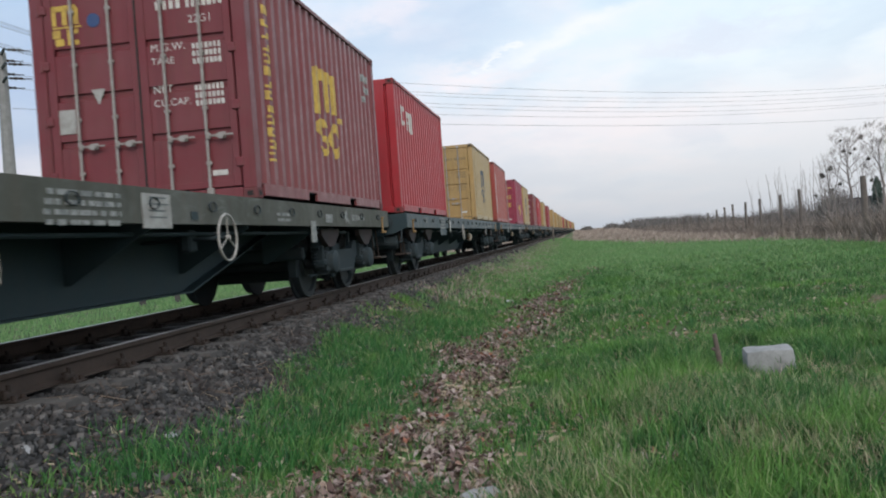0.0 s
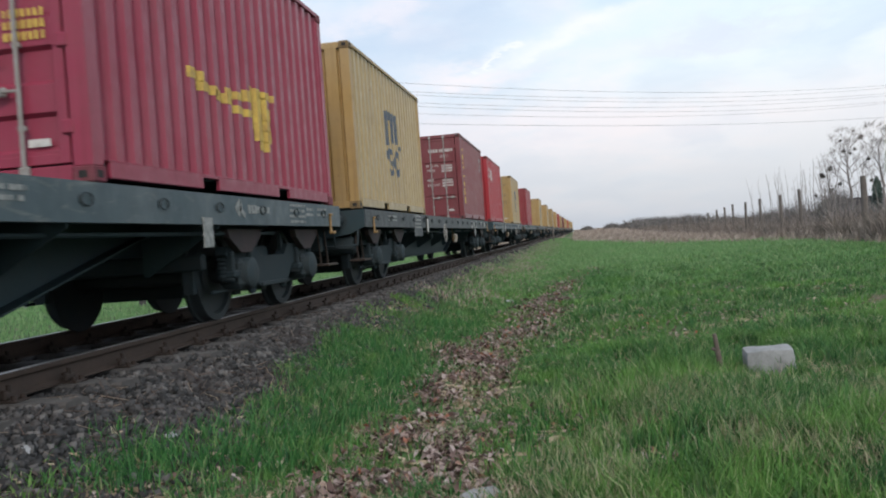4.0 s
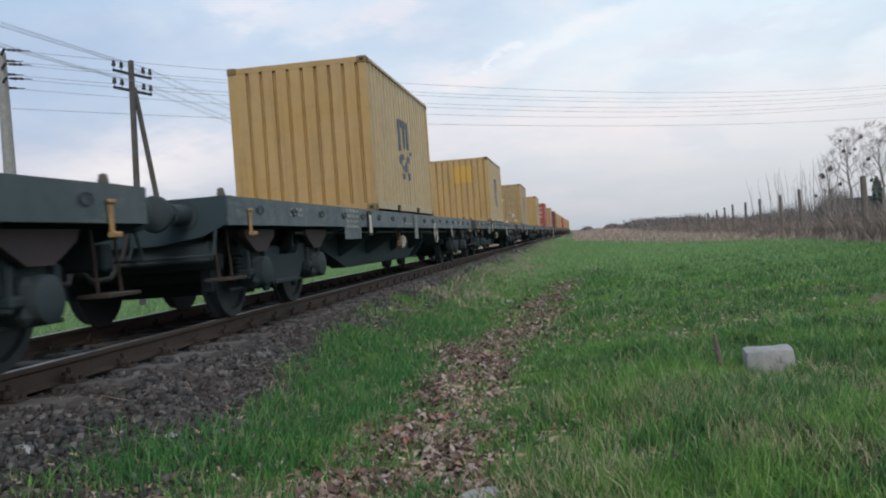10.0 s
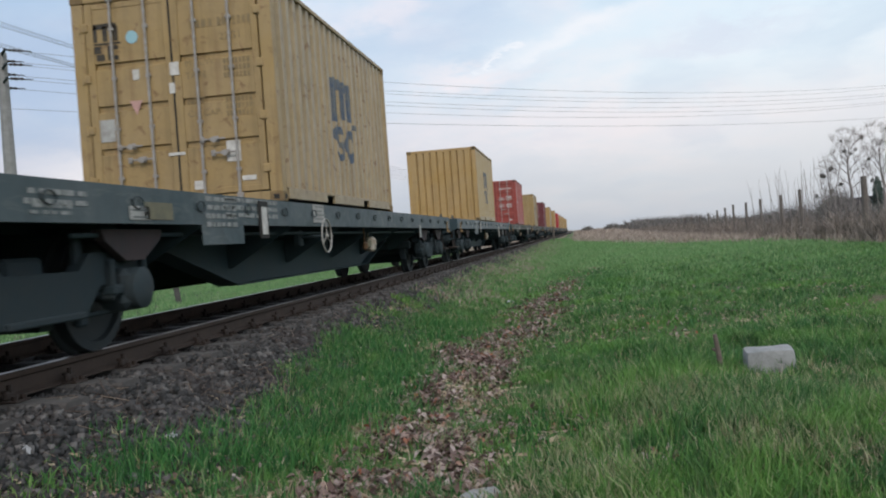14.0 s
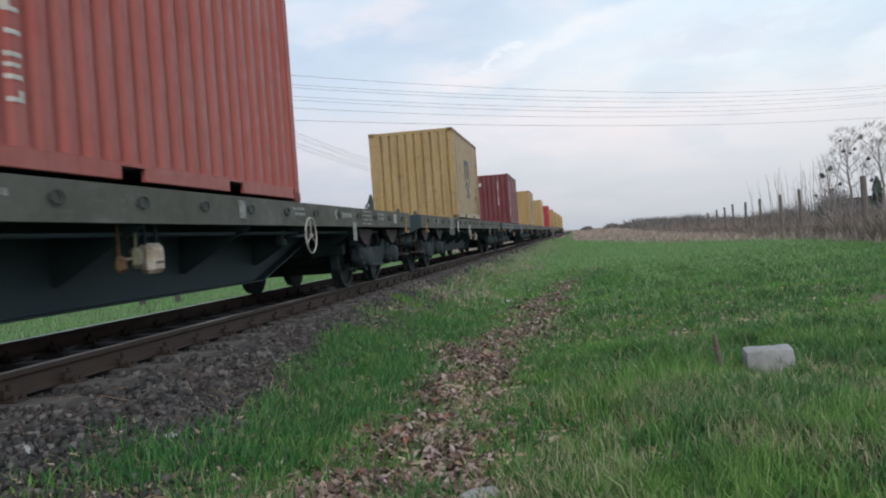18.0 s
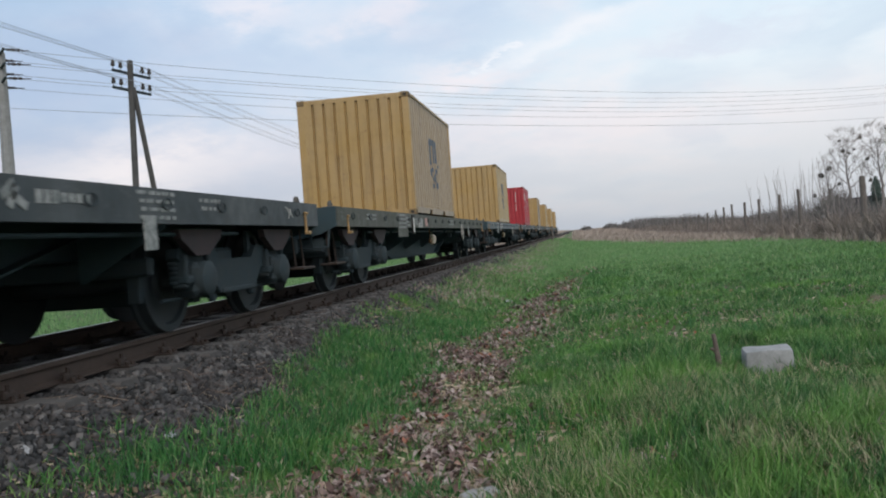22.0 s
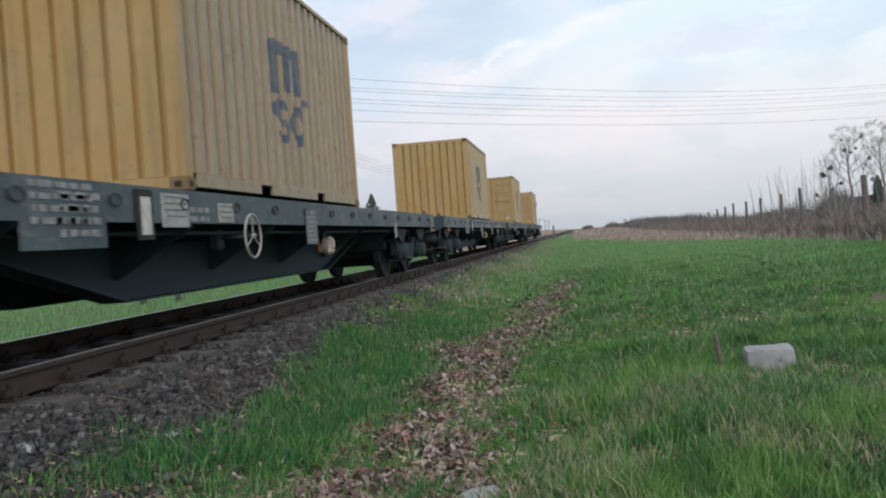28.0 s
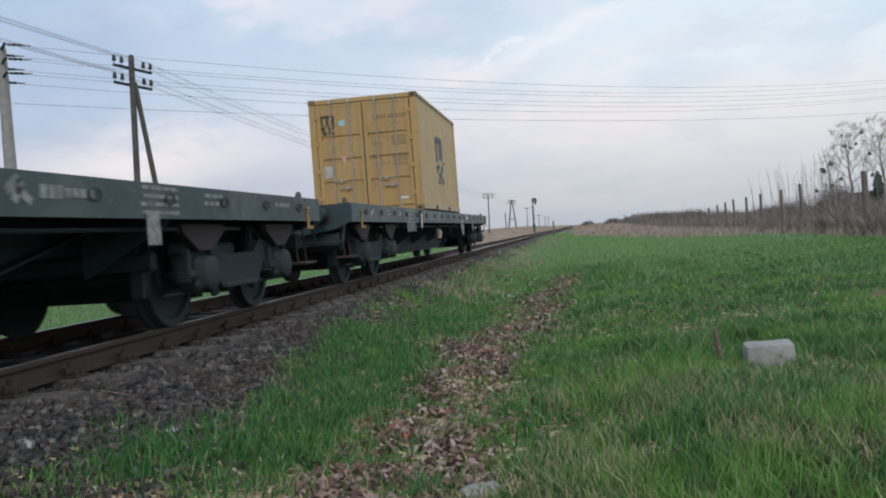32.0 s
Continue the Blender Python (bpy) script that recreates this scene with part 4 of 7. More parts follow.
            for a, b, c, d2 in [(-0.98, -0.91, 2.02, 2.22), (-0.84, -0.78, 2.02, 2.20), (-0.71, -0.65, 2.02, 2.20), (-0.98, -0.67, 2.17, 2.23), (-1.01, -0.62, 1.985, 2.005),
                                (-0.97, -0.87, 1.885, 1.97), (-0.93, -0.83, 1.80, 1.875),
                                (-0.79, -0.73, 1.80, 1.97), (-0.71, -0.66, 1.92, 1.97), (-0.71, -0.66, 1.80, 1.85)]:
                logo.box(((a + b) / 2, 0.024, (c + d2) / 2), (b - a, 0.003, d2 - c))
            part("emblem", logo, ink if colour is not PAINTS["oxblood"] else LOGO_YELLOW, box, "worn painted company emblem", at=back)
        if spec.get("gold"):
            part("door_sign", Shape().box((-0.83, 0.022, 1.64), (0.36, 0.004, 0.34), 0.001), SIGN_BLUE, box, "blue and yellow sign plate", at=back)
            fig = Shape()
            for a, b, c, d2 in [(-0.95, -0.71, 1.58, 1.62), (-0.90, -0.76, 1.66, 1.72), (-0.94, -0.86, 1.70, 1.77), (-0.80, -0.72, 1.70, 1.77), (-0.86, -0.80, 1.55, 1.60)]:
                fig.box(((a + b) / 2, 0.018, (c + d2) / 2), (b - a, 0.003, d2 - c))
            part("sign_figure", fig, LOGO_YELLOW, box, at=back)
            part("sign_heading", bars(-1.0, 1.84, 0.36, 0.11, 4, rng, 0.022), LOGO_YELLOW, box, "bold yellow heading bars", at=back)
        part("sticker", Shape().lathe([(0, 0.075), (0.003, 0.075)], "y", 20, (-0.48, 0.021, 2.04)), spec.get("sticker", BLUE), box, "small round sticker", at=back)
        tri = Shape().slab([(-0.56, 1.30), (-0.40, 1.30), (-0.48, 1.13)], 0.020, 0.023, "y")
        if not deep:
            part("warning_triangle", tri, PINKISH if spec["colour"].startswith("yellow") else PALE_PLATE, box, "pale warning triangle sticker", at=back)
        part("approval_plate", Shape().box((-0.86, 0.022, 0.98 if not deep else 0.70), (0.19, 0.004, 0.26), 0.001), PALE_PLATE, box, "grey metal approval plate", at=back)
        part("sticker", Shape().box((0.82, 0.023, 0.30), (0.17, 0.003, 0.055), 0.001), WHITE, box, "small white sticker", at=back)
    side = {"emblem": (EMBLEM, spec["side_ink"], "large worn company emblem"), "splash": (SPLASH, LOGO_YELLOW, "yellow splash-shaped emblem"),
            "corner": (CORNER_LOGO, WHITE, "white emblem by the top corner")}
    for key, (rects, material, lab) in side.items():
        if key in marks and rects:
            part("side_emblem", shared((key, material.name), lambda: on_side(rects).mesh("side_emblem")), material, box, lab, at=back)
    if "column" in marks:
        tagged(part("side_writing", on_side(column(0.62, 0.42, 2.2, 0.13, 13, rng)), FADED_INK if spec["side_ink"] is LOGO_BLUE else spec["side_ink"], box, "upright line of worn painted letters", at=back), kind="stuff")
    if "bold_column" in marks:
        tagged(part("side_writing", on_side(column(0.55, 0.45, 2.35, 0.26, 7, rng)), spec["side_ink"], box, "upright line of bold painted letters", at=back), kind="stuff")
    if spec.get("rusty"):
        for n, (yc, z0, z1, w) in enumerate(RUST_AT):
            rects = blocks(lambda y, z: abs(y - yc - 0.018 * math.sin(7 * z + n)) < w * max(0.0, 1 - (z - z0) / (z1 - z0)) ** 0.5 * (0.62 + 0.38 * math.sin(21 * z + 3 * n)), yc - 0.16, yc + 0.16, z0, z1, 0.012, 0.03)
            part("rust_run", on_side(rects), RUST_RUN, box, "ragged brown rust run down the side", at=back)
    if "far_number" in marks:
        part("side_number", on_side([(5.15, 5.6, 2.1, 2.22), (5.3, 5.62, 1.92, 2.03), (5.2, 5.45, 1.76, 1.86)]), FAINT, box, at=back)
    if "end_column" in marks:
        rects = []
        for k in range(11):
            if k != 4:
                rects.append((0.63, 0.68, 0.98 + k * 0.118, 1.05 + k * 0.118))
        tagged(part("end_number", on_end(rects), FADED_INK if ink is LOGO_BLACK else ink, box, "upright line of small painted figures", at=back), kind="stuff")
    if "patch" in marks:
        part("paint_patch", on_end([(-0.18, 0.58, 1.62, 2.30)]), PAINTS["patch"], box, "fresh yellow touch-up patch", at=back)
    if "word" in marks:
        rects = [(-1.00, -0.90, 1.98, 2.30), (-1.04, -0.84, 2.19, 2.25), (-0.78, -0.55, 1.98, 2.08), (-0.76, -0.57, 2.12, 2.22),
                 (-0.46, -0.34, 1.98, 2.22), (-0.31, -0.19, 2.02, 2.18)]
        part("end_emblem", on_end(rects), WHITE, box, "white painted company emblem", at=back)
    return box


PAINTS["patch"] = paint("fresh_yellow_paint", (0.46, 0.27, 0.038), rust=0.1, dirt=0.25, rough=0.5)
YEL_DOOR = "mustard yellow shipping container with barred double doors"
YEL_END = "mustard yellow shipping container with a plain corrugated end"


def spec(name, s, colour, end, marks, label, ink=None, side_ink=None, **more):
    yellow = colour.startswith("yellow")
    return dict(name=name, s=s, colour=colour, end=end, marks=marks, label=label, ink=ink or (LOGO_BLACK if yellow else WHITE),
                side_ink=side_ink or (LOGO_BLUE if yellow else WHITE), bars=more.pop("bars", "grey"), **more)


# s: metres along the track from the camera to the near end of the box at 0 s
LOADS = [
    spec("a", 8.79, "oxblood", "doors", ("emblem", "column", "far_number"), "dark red shipping container with yellow emblem and barred doors", side_ink=LOGO_YELLOW, level=True, sticker=SIGN_BLUE),
    spec("b", 16.57, "red", "plain", ("corner", "end_column"), "bright red shipping container with a white corner emblem"),
    spec("c", 29.57, "yellow", "doors", ("emblem", "column"), YEL_DOOR),
    spec("d", 37.59, "brick", "plain", ("column", "end_column"), "brick red shipping container with upright white writing"),
    spec("e", 50.79, "maroon", "ribbed", ("splash",), "maroon shipping container with ribbed doors and torn pale gasket", ink=LOGO_YELLOW, torn=True),
    spec("f", 58.36, "yellow", "plain", ("emblem",), YEL_END),
    spec("g", 71.49, "oxblood", "doors", ("bold_column", "far_number"), "dark red shipping container with blue door sign and yellow writing", side_ink=LOGO_YELLOW, gold=True, level=True),
    spec("h", 79.78, "red", "plain", ("corner", "end_column"), "bright red shipping container with a white corner emblem"),
    spec("i", 92.53, "yellow", "doors", ("emblem",), YEL_DOOR),
    spec("j", 106.89, "crimson", "plain", ("end_column",), "plain crimson shipping container on a flat wagon"),
    spec("k", 127.72, "yellow", "plain", ("emblem",), YEL_END),
    spec("l", 148.23, "yellow", "plain", ("emblem", "patch", "end_column"), "mustard yellow shipping container with a brighter repainted end patch"),
    spec("m", 169.01, "yellow_old", "doors", ("emblem",), "scraped mustard yellow shipping container with double doors"),
    spec("n", 189.82, "yellow", "plain", ("emblem",), YEL_END),
    spec("o", 210.3, "brick", "ribbed", ("column",), "brick red shipping container with ribbed doors and white stencils"),
    spec("p", 230.85, "yellow_old", "plain", ("emblem", "column"), "rust-streaked mustard yellow shipping container on a flat wagon", rusty=True),
    spec("q", 251.64, "wine", "plain", ("word", "end_column", "column"), "wine red shipping container with a white emblem on its end"),
    spec("r", 271.84, "yellow_dusty", "plain", ("emblem",), YEL_END),
    spec("s", 292.7, "yellow", "plain", ("emblem", "column", "end_column"), YEL_END),
    spec("t", 313.47, "red", "plain", ("corner", "end_column"), "bright red shipping container with a white corner emblem"),
    spec("u", 334.02, "yellow_dusty", "plain", ("emblem",), YEL_END),
    spec("v", 354.87, "yellow", "plain", ("emblem", "column"), YEL_END),
    spec("w", 375.38, "yellow", "doors", ("emblem",), YEL_DOOR),
    spec("x", 396.27, "yellow", "doors", ("emblem",), YEL_DOOR),
]
DECK = 1.223
BOXES = [(container(sp), sp["s"] + CL / 2) for sp in LOADS]

# ---------------------------------------------------------------- wagons
WL = 19.3
SX = 1.30  # outer face of the side sill
BOGIE_Y, AXLE = 7.45, 1.02


def bogie_parts(wagon, y):
    bo = part("bogie", tint("bolster", lambda: Shape().box((0, 0, 0.62), (1.9, 0.42, 0.22), 0.03).box((0, 0, 0.78), (0.5, 0.5, 0.12), 0.03), BOGIE, "bogie"), BOGIE, wagon, "grimy two-axle bogie", at=(0, y, 0))

    def side_frame():
        s = Shape()
        poly = [(-1.35, 0.66), (-1.30, 0.74), (-0.55, 0.74), (-0.40, 0.62), (0.40, 0.62), (0.55, 0.74), (1.30, 0.74), (1.35, 0.66), (1.18, 0.56), (0.66, 0.50), (0.46, 0.30), (-0.46, 0.30), (-0.66, 0.50), (-1.18, 0.56)]
        s.slab(poly, -0.055, 0.055, "x")
        s.box((0.0, 0, 0.315), (0.16, 0.86, 0.05), 0.01)
        for k in (-1, 1):
            for q in (-0.24, 0.24):
                s.box((0.03, k * AXLE + q, 0.54), (0.15, 0.06, 0.30), 0.015)
        return s

    def axle_box():
        s = Shape()
        s.box((0.0, 0, 0.46), (0.26, 0.34, 0.30), 0.05)
        s.lathe([(0.10, 0.16), (0.17, 0.155), (0.19, 0.12), (0.20, 0.05)], "x", 18, (0.0, 0, 0.46))
        s.box((0, 0, 0.46), (0.2, 0.56, 0.08), 0.02)
        return s

    def spring():
        s = Shape()
        prof = [(0.41, 0.03)]
        for k in range(6):
            prof += [(0.42 + k * 0.042, 0.052), (0.432 + k * 0.042, 0.066), (0.446 + k * 0.042, 0.066), (0.458 + k * 0.042, 0.052)]
        s.lathe(prof + [(0.68, 0.03)], "z", 14)
        return s

    for sx in (-1, 1):
        part("side_frame", tint("sframe", side_frame, BOGIE, "side_frame"), BOGIE, bo, at=(sx * 1.02, 0, 0))
        part("brake_rod", tint("brod", lambda: Shape().rod((0, -1.5, 0.30), (0, 1.5, 0.30), 0.018, n=6).rod((0, -0.45, 0.30), (0, -0.40, 0.55), 0.02, n=6).rod((0, 0.45, 0.30), (0, 0.40, 0.55), 0.02, n=6), BOGIE, "brake_rod"), BOGIE, bo, at=(sx * 0.98, 0, 0))
        for k in (-1, 1):
            part("axle_box", tint("abox", axle_box, BOGIE, "axle_box"), BOGIE, bo, at=pose(sx * 1.05, k * AXLE, 0, 0, 0, 0 if sx > 0 else 180))
            part("gusset", tint("gusset", lambda: Shape().slab([(-0.46, 0.90), (0.46, 0.90), (0.42, 0.82), (0.14, 0.67), (-0.14, 0.67), (-0.42, 0.82)], -0.02, 0.05, "x").box((0.03, 0, 0.78), (0.03, 0.05, 0.24), 0.008), REDDISH, "gusset"), REDDISH, bo, "red-brown gusset plate", at=pose(sx * 1.12, k * AXLE, 0, 0, 0, 0 if sx > 0 else 180))
            part("hanger", tint("hanger", lambda: Shape().slab([(-0.035, 0.88), (0.035, 0.88), (0.05, 0.62), (0.02, 0.24), (-0.02, 0.24), (-0.05, 0.62)], -0.02, 0.02, "x").box((0, 0, 0.27), (0.06, 0.12, 0.09), 0.02), BOGIE, "hanger"), BOGIE, bo, at=(sx * 1.00, k * (AXLE - 0.52), 0))
            part("brake_block", tint(("bblock", k), lambda: Shape().slab([(k * 0.47, 0.30), (k * 0.55, 0.30), (k * 0.53, 0.62), (k * 0.45, 0.62)], -0.05, 0.05, "x"), BOGIE, "brake_block"), BOGIE, bo, at=(sx * 0.77, k * AXLE, 0))
            for q in (-0.23, 0.23):
                part("spring", tint("spring", spring, BOGIE, "spring"), BOGIE, bo, at=(sx * 1.00, k * AXLE + q, 0))

    for k in (-1, 1):
        part("brake_beam", tint("bbeam", lambda: Shape().slab([(-0.07, 0.22), (0.07, 0.22), (0.09, 0.46), (-0.09, 0.46)], -0.80, 0.80, "x"), BOGIE, "brake_beam"), BOGIE, bo, at=(0, k * 0.40, 0))
        part("bogie_end_beam", tint("bebeam", lambda: Shape().box((0, 0, 0.60), (1.9, 0.10, 0.16), 0.02), BOGIE, "bogie_end_beam"), BOGIE, bo, at=(0, k * 1.56, 0))

    def wheelset():
        s = Shape()
        for k in (-1, 1):
            prof = [(0.68, 0.20), (0.68, 0.49), (0.71, 0.492), (0.725, 0.463), (0.815, 0.455), (0.815, 0.39), (0.775, 0.375), (0.765, 0.20), (0.80, 0.17), (0.80, 0.0)]
            s.lathe([(k * a, r) for a, r in prof], "x", 36)
        s.rod((-1.05, 0, 0), (1.05, 0, 0), 0.085, n=14)
        return s

    out = []
    for k in (-1, 1):
        out.append(part("wheelset", tint("wheels", wheelset, WHEEL_STEEL, "wheelset"), WHEEL_STEEL, bo, "pair of rust-dusted steel wheels on an axle", at=(0, k * AXLE, 0.46)))
    return out


def flattened(shape, k):
    """The same shape pressed flat in height."""
    shape.v = [(a, b, c * k) for a, b, c in shape.v]
    return shape


def wagon_prototype(wheel_y):
    """A bogie flat wagon for containers, with its origin at its middle, on the rail heads."""
    w = thing("flat_wagon", "grimy grey-green container flat wagon with deep fish-belly girders", "rail wagon", "wagons of the train")
    h = WL / 2
    for sx in (-1, 1):
        s = Shape().slab([(0, 0.932), (0, 1.205), (-sx * 0.09, 1.205), (-sx * 0.09, 1.192), (-sx * 0.014, 1.187), (-sx * 0.014, 0.952), (-sx * 0.09, 0.945), (-sx * 0.09, 0.932)], -h + 0.02, h - 0.02, "y")
        part("side_sill", s, SILLS[0], w, at=(sx * SX, 0, 0))
        poly = [(-8.9, 0.92), (-5.5, 0.90), (-3.1, 0.318), (3.1, 0.318), (5.5, 0.90), (8.9, 0.92), (8.9, 1.16), (-8.9, 1.16)]
        part("fish_belly_girder", Shape().slab(poly, -0.007, 0.007, "x"), UNDER, w, "sooty black fish-belly girder", at=(sx * 0.52, 0, 0))
        fl = Shape().box((0, 0, 0.311), (0.26, 6.2, 0.016), 0.003)
        for k in (-1, 1):
            fl.slab([(k * 3.1, 0.303), (k * 5.5, 0.885), (k * 5.5, 0.902), (k * 3.1, 0.320)], -0.13, 0.13, "x")
        part("girder_flange", fl, UNDER, w, at=(sx * 0.52, 0, 0))
        for y in (-5.5, -3.1, -1.1, 1.1, 3.1, 5.5):
            part("cross_bearer", tint(("bearer", sx), lambda: Shape().slab([(sx * 0.53, 0.50), (sx * 0.58, 0.50), (sx * 1.28, 0.90), (sx * 1.28, 1.17), (sx * 0.53, 1.17)], -0.006, 0.006, "y"), UNDER, "cross_bearer"), UNDER, w, at=(0, y, 0))
        # lashing rings along the sill
        ring_me = tint("dring", lambda: flattened(Shape().ring((0.014, 0, 0), 0.074, 0.0068, "x", 18, 6), 0.60).box((0.008, -0.068, 0.0), (0.018, 0.020, 0.050), 0.005), BOGIE, "lashing_ring")
        for k in range(17):
            part("lashing_ring", ring_me, BOGIE, w, at=pose(sx * SX, -8.8 + k * 1.10, 1.085, 0, 0, 0 if sx > 0 else 180))
        for y in (-9.35, 9.35):
            part("container_spigot", tint("spigot", lambda: Shape().box((0, 0, 0.012), (0.18, 0.15, 0.024), 0.006).lathe([(0.02, 0.038), (0.055, 0.040), (0.068, 0.034), (0.095, 0.030), (0.105, 0.012)], "z", 12), SPIGOT, "container_spigot"), SPIGOT, w, "dark grimy container locking spigot", at=(sx * 1.13, y, 1.199))
        wheel = Shape().ring((0, 0, 0), 0.205, 0.011, "x", 32, 8)
        for a in (90, 210, 330):
            wheel.rod((0, 0, 0), (0, 0.20 * math.cos(radians(a)), 0.20 * math.sin(radians(a))), 0.0065, n=6)
        wheel.rod((-sx * 0.01, 0, 0), (sx * 0.02, 0, 0), 0.022, n=8)
        part("hand_brake_wheel", wheel, PALE_PLATE, w, "pale round hand-brake wheel", at=(sx * 1.42, wheel_y, 0.81))
        part("brake_gear", tint(("bgear", sx), lambda: Shape().rod((sx * 1.41, 0, 0.81), (sx * 0.6, 0, 0.81), 0.018, n=8).box((sx * 1.05, 0, 0.80), (0.1, 0.16, 0.2), 0.02), BOGIE, "brake_gear"), BOGIE, w, at=(0, wheel_y, 0))
        # brake valve group under the sill
        vb = part("brake_valve", Shape().box((0, 0, 0), (0.12, 0.25, 0.24), 0.035).box((sx * 0.05, 0, 0.02), (0.06, 0.16, 0.14), 0.03), VALVE_WHITE, w, "grimy white brake valve casting", at=(sx * 1.14, -0.70 if wheel_y > 0 else 1.42, 0.67))
        part("valve_hanger", Shape().box((0, -0.09, 0.20), (0.02, 0.025, 0.26)).box((0, 0.09, 0.20), (0.02, 0.025, 0.26)).box((0, 0, 0.325), (0.02, 0.2, 0.02)), UNDER, vb)
        lever = Shape().rod((0, -0.08, 0.02), (sx * 0.04, -0.52, 0.0), 0.014, n=6).box((sx * 0.03, -0.30, 0.01), (0.08, 0.13, 0.16), 0.03).rod((sx * 0.03, -0.30, 0.05), (sx * 0.03, -0.30, 0.26), 0.012, n=6)
        part("brake_lever", lever, OLD_GOLD, vb, "dull yellow brake lever with its bracket")
        part("lever_stop", Shape().box((sx * 0.04, -0.56, -0.03), (0.07, 0.12, 0.13), 0.03).rod((sx * 0.03, -0.56, 0.0), (sx * 0.03, -0.56, 0.26), 0.012, n=6), RUST_RUN, vb, "rusty brown lever stop")
        part("pipe", Shape().rod((sx * 1.12, -7.2, 0.86), (sx * 1.12, 7.4, 0.86), 0.018, n=6), UNDER, w)
        # label holder and its card
        lb = part("label_holder", Shape().box((0, 0, 0), (0.02, 0.25, 0.38), 0.006), DARK_GAP, w, at=(sx * (SX + 0.014), -4.0, 0.99))
        part("label_card", Shape().box((sx * 0.012, 0, -0.01), (0.004, 0.15, 0.28)), WHITE, lb, "white paper wagon label")
        part("side_plate", Shape().box((0, 0, 0), (0.008, 0.95, 0.20), 0.002), SILLS[0], w, "inscription plate hanging under the sill", at=(sx * (SX - 0.006), -5.0, 0.855))
        part("hanging_plate", Shape().box((0, 0, 0), (0.010, 0.20, 0.26), 0.003), FAINT, w, "pale hanging plate", at=(sx * (SX + 0.009), 5.2, 0.86))
        for k in (-1, 1):
            lamp = Shape().box((0, 0, -0.05), (0.02, 0.05, 0.24), 0.005).box((sx * 0.02, 0, -0.17), (0.06, 0.11, 0.04), 0.008).box((sx * 0.01, 0, 0.06), (0.03, 0.09, 0.03), 0.008)
            part("lamp_bracket", lamp, YELLOW_PART, w, "chipped yellow lamp bracket", at=(sx * (SX + 0.012), k * (h - 0.55), 1.02))
            st = Shape().box((0, 0, 0.43), (0.24, 0.46, 0.03), 0.005).rod((0, -0.16, 0.43), (-sx * 0.03, -0.16, 0.90), 0.013, n=6).rod((0, 0.16, 0.43), (-sx * 0.03, 0.16, 0.90), 0.013, n=6)
            part("shunter_step", st, RUSTY_STEEL, w, "rust-brown step", at=(sx * 1.12, k * (h - 0.30), 0))
            rail = Shape().rod((sx * 0.35, k * 0.10, 0.66), (sx * 1.18, k * 0.10, 0.66), 0.014, n=6).rod((sx * 0.35, k * 0.10, 0.66), (sx * 0.35, 0, 0.80), 0.014, n=6).rod((sx * 1.18, k * 0.10, 0.66), (sx * 1.18, 0, 0.90), 0.014, n=6)
            part("end_handrail", rail, BOGIE, w, at=(0, k * h, 0))
            bf = part("buffer", Shape().lathe([(0, 0.15), (k * 0.03, 0.15), (k * 0.03, 0.10), (k * 0.30, 0.095), (k * 0.30, 0.07), (k * 0.54, 0.07)], "y", 20), BOGIE, w, "black sprung buffer", at=(sx * 0.875, k * h, 1.05))
            part("buffer_head", Shape().lathe([(k * 0.54, 0.14), (k * 0.565, 0.165), (k * 0.60, 0.155), (k * 0.625, 0.08)], "y", 24), BOGIE, bf)
    part("deck", Shape().box((0, 0, 1.180), (2 * SX - 0.22, WL - 0.1, 0.022)), UNDER, w)
    part("centre_sill", Shape().box((0, 0, 0.89), (0.42, WL - 0.3, 0.40), 0.01), UNDER, w)
    for k in (-1, 1):
        part("headstock", Shape().slab([(-SX + 0.01, 0.94), (-1.05, 0.84), (-0.6, 0.78), (0.6, 0.78), (1.05, 0.84), (SX - 0.01, 0.94), (SX - 0.01, 1.203), (-SX + 0.01, 1.203)], k * h - 0.018, k * h + 0.012, "y"), UNDER, w, "sooty black headstock plate")
        part("end_beam", Shape().box((0, k * (h - 0.16), 0.70), (2.10, 0.14, 0.20), 0.02), BOGIE, w, "grimy black lower end beam")
        hook = Shape().box((0, k * 0.16, 1.03), (0.08, 0.34, 0.12), 0.02).ring((0, k * 0.42, 0.98), 0.10, 0.028, "x", 16, 8).rod((0.06, k * 0.40, 0.90), (0.06, k * 0.66, 0.72), 0.022, n=8).rod((-0.06, k * 0.40, 0.90), (-0.06, k * 0.66, 0.72), 0.022, n=8)
        part("draw_hook", hook, BOGIE, w, at=(0, k * h, 0))
        hose = Shape()
        pts = [(0.32, k * 0.02, 0.92), (0.32, k * 0.14, 0.70), (0.30, k * 0.34, 0.52), (0.26, k * 0.58, 0.50), (0.22, k * 0.68, 0.60)]
        for a, b in zip(pts[:-1], pts[1:]):
            hose.rod(a, b, 0.024, n=8)
        part("brake_hose", hose, DARK_GAP, w, at=(0, k * h, 0))
    wheels = []
    for k in (-1, 1):
        wheels += bogie_parts(w, k * BOGIE_Y)
    return w, wheels


# near end of each wagon along the track at 0 s, its paint, and which have the brake wheel nearer the front
NEAR = [8.79 - 13.25, 16.57, 37.57, 58.30, 79.62] + [sp["s"] - 6.62 for sp in LOADS[9:]]
SHADE = [1, 0, 2, 3, 2, 0, 2, 3, 0, 2, 1, 1, 3, 1, 2, 3, 0, 2, 0, 2]
WHEEL_AT = {0: 2.22, 10: 2.68, 13: 2.83}  # brake wheels that sit elsewhere
OTHER = {1, 3, 5, 8, 11, 15, 16, 17}


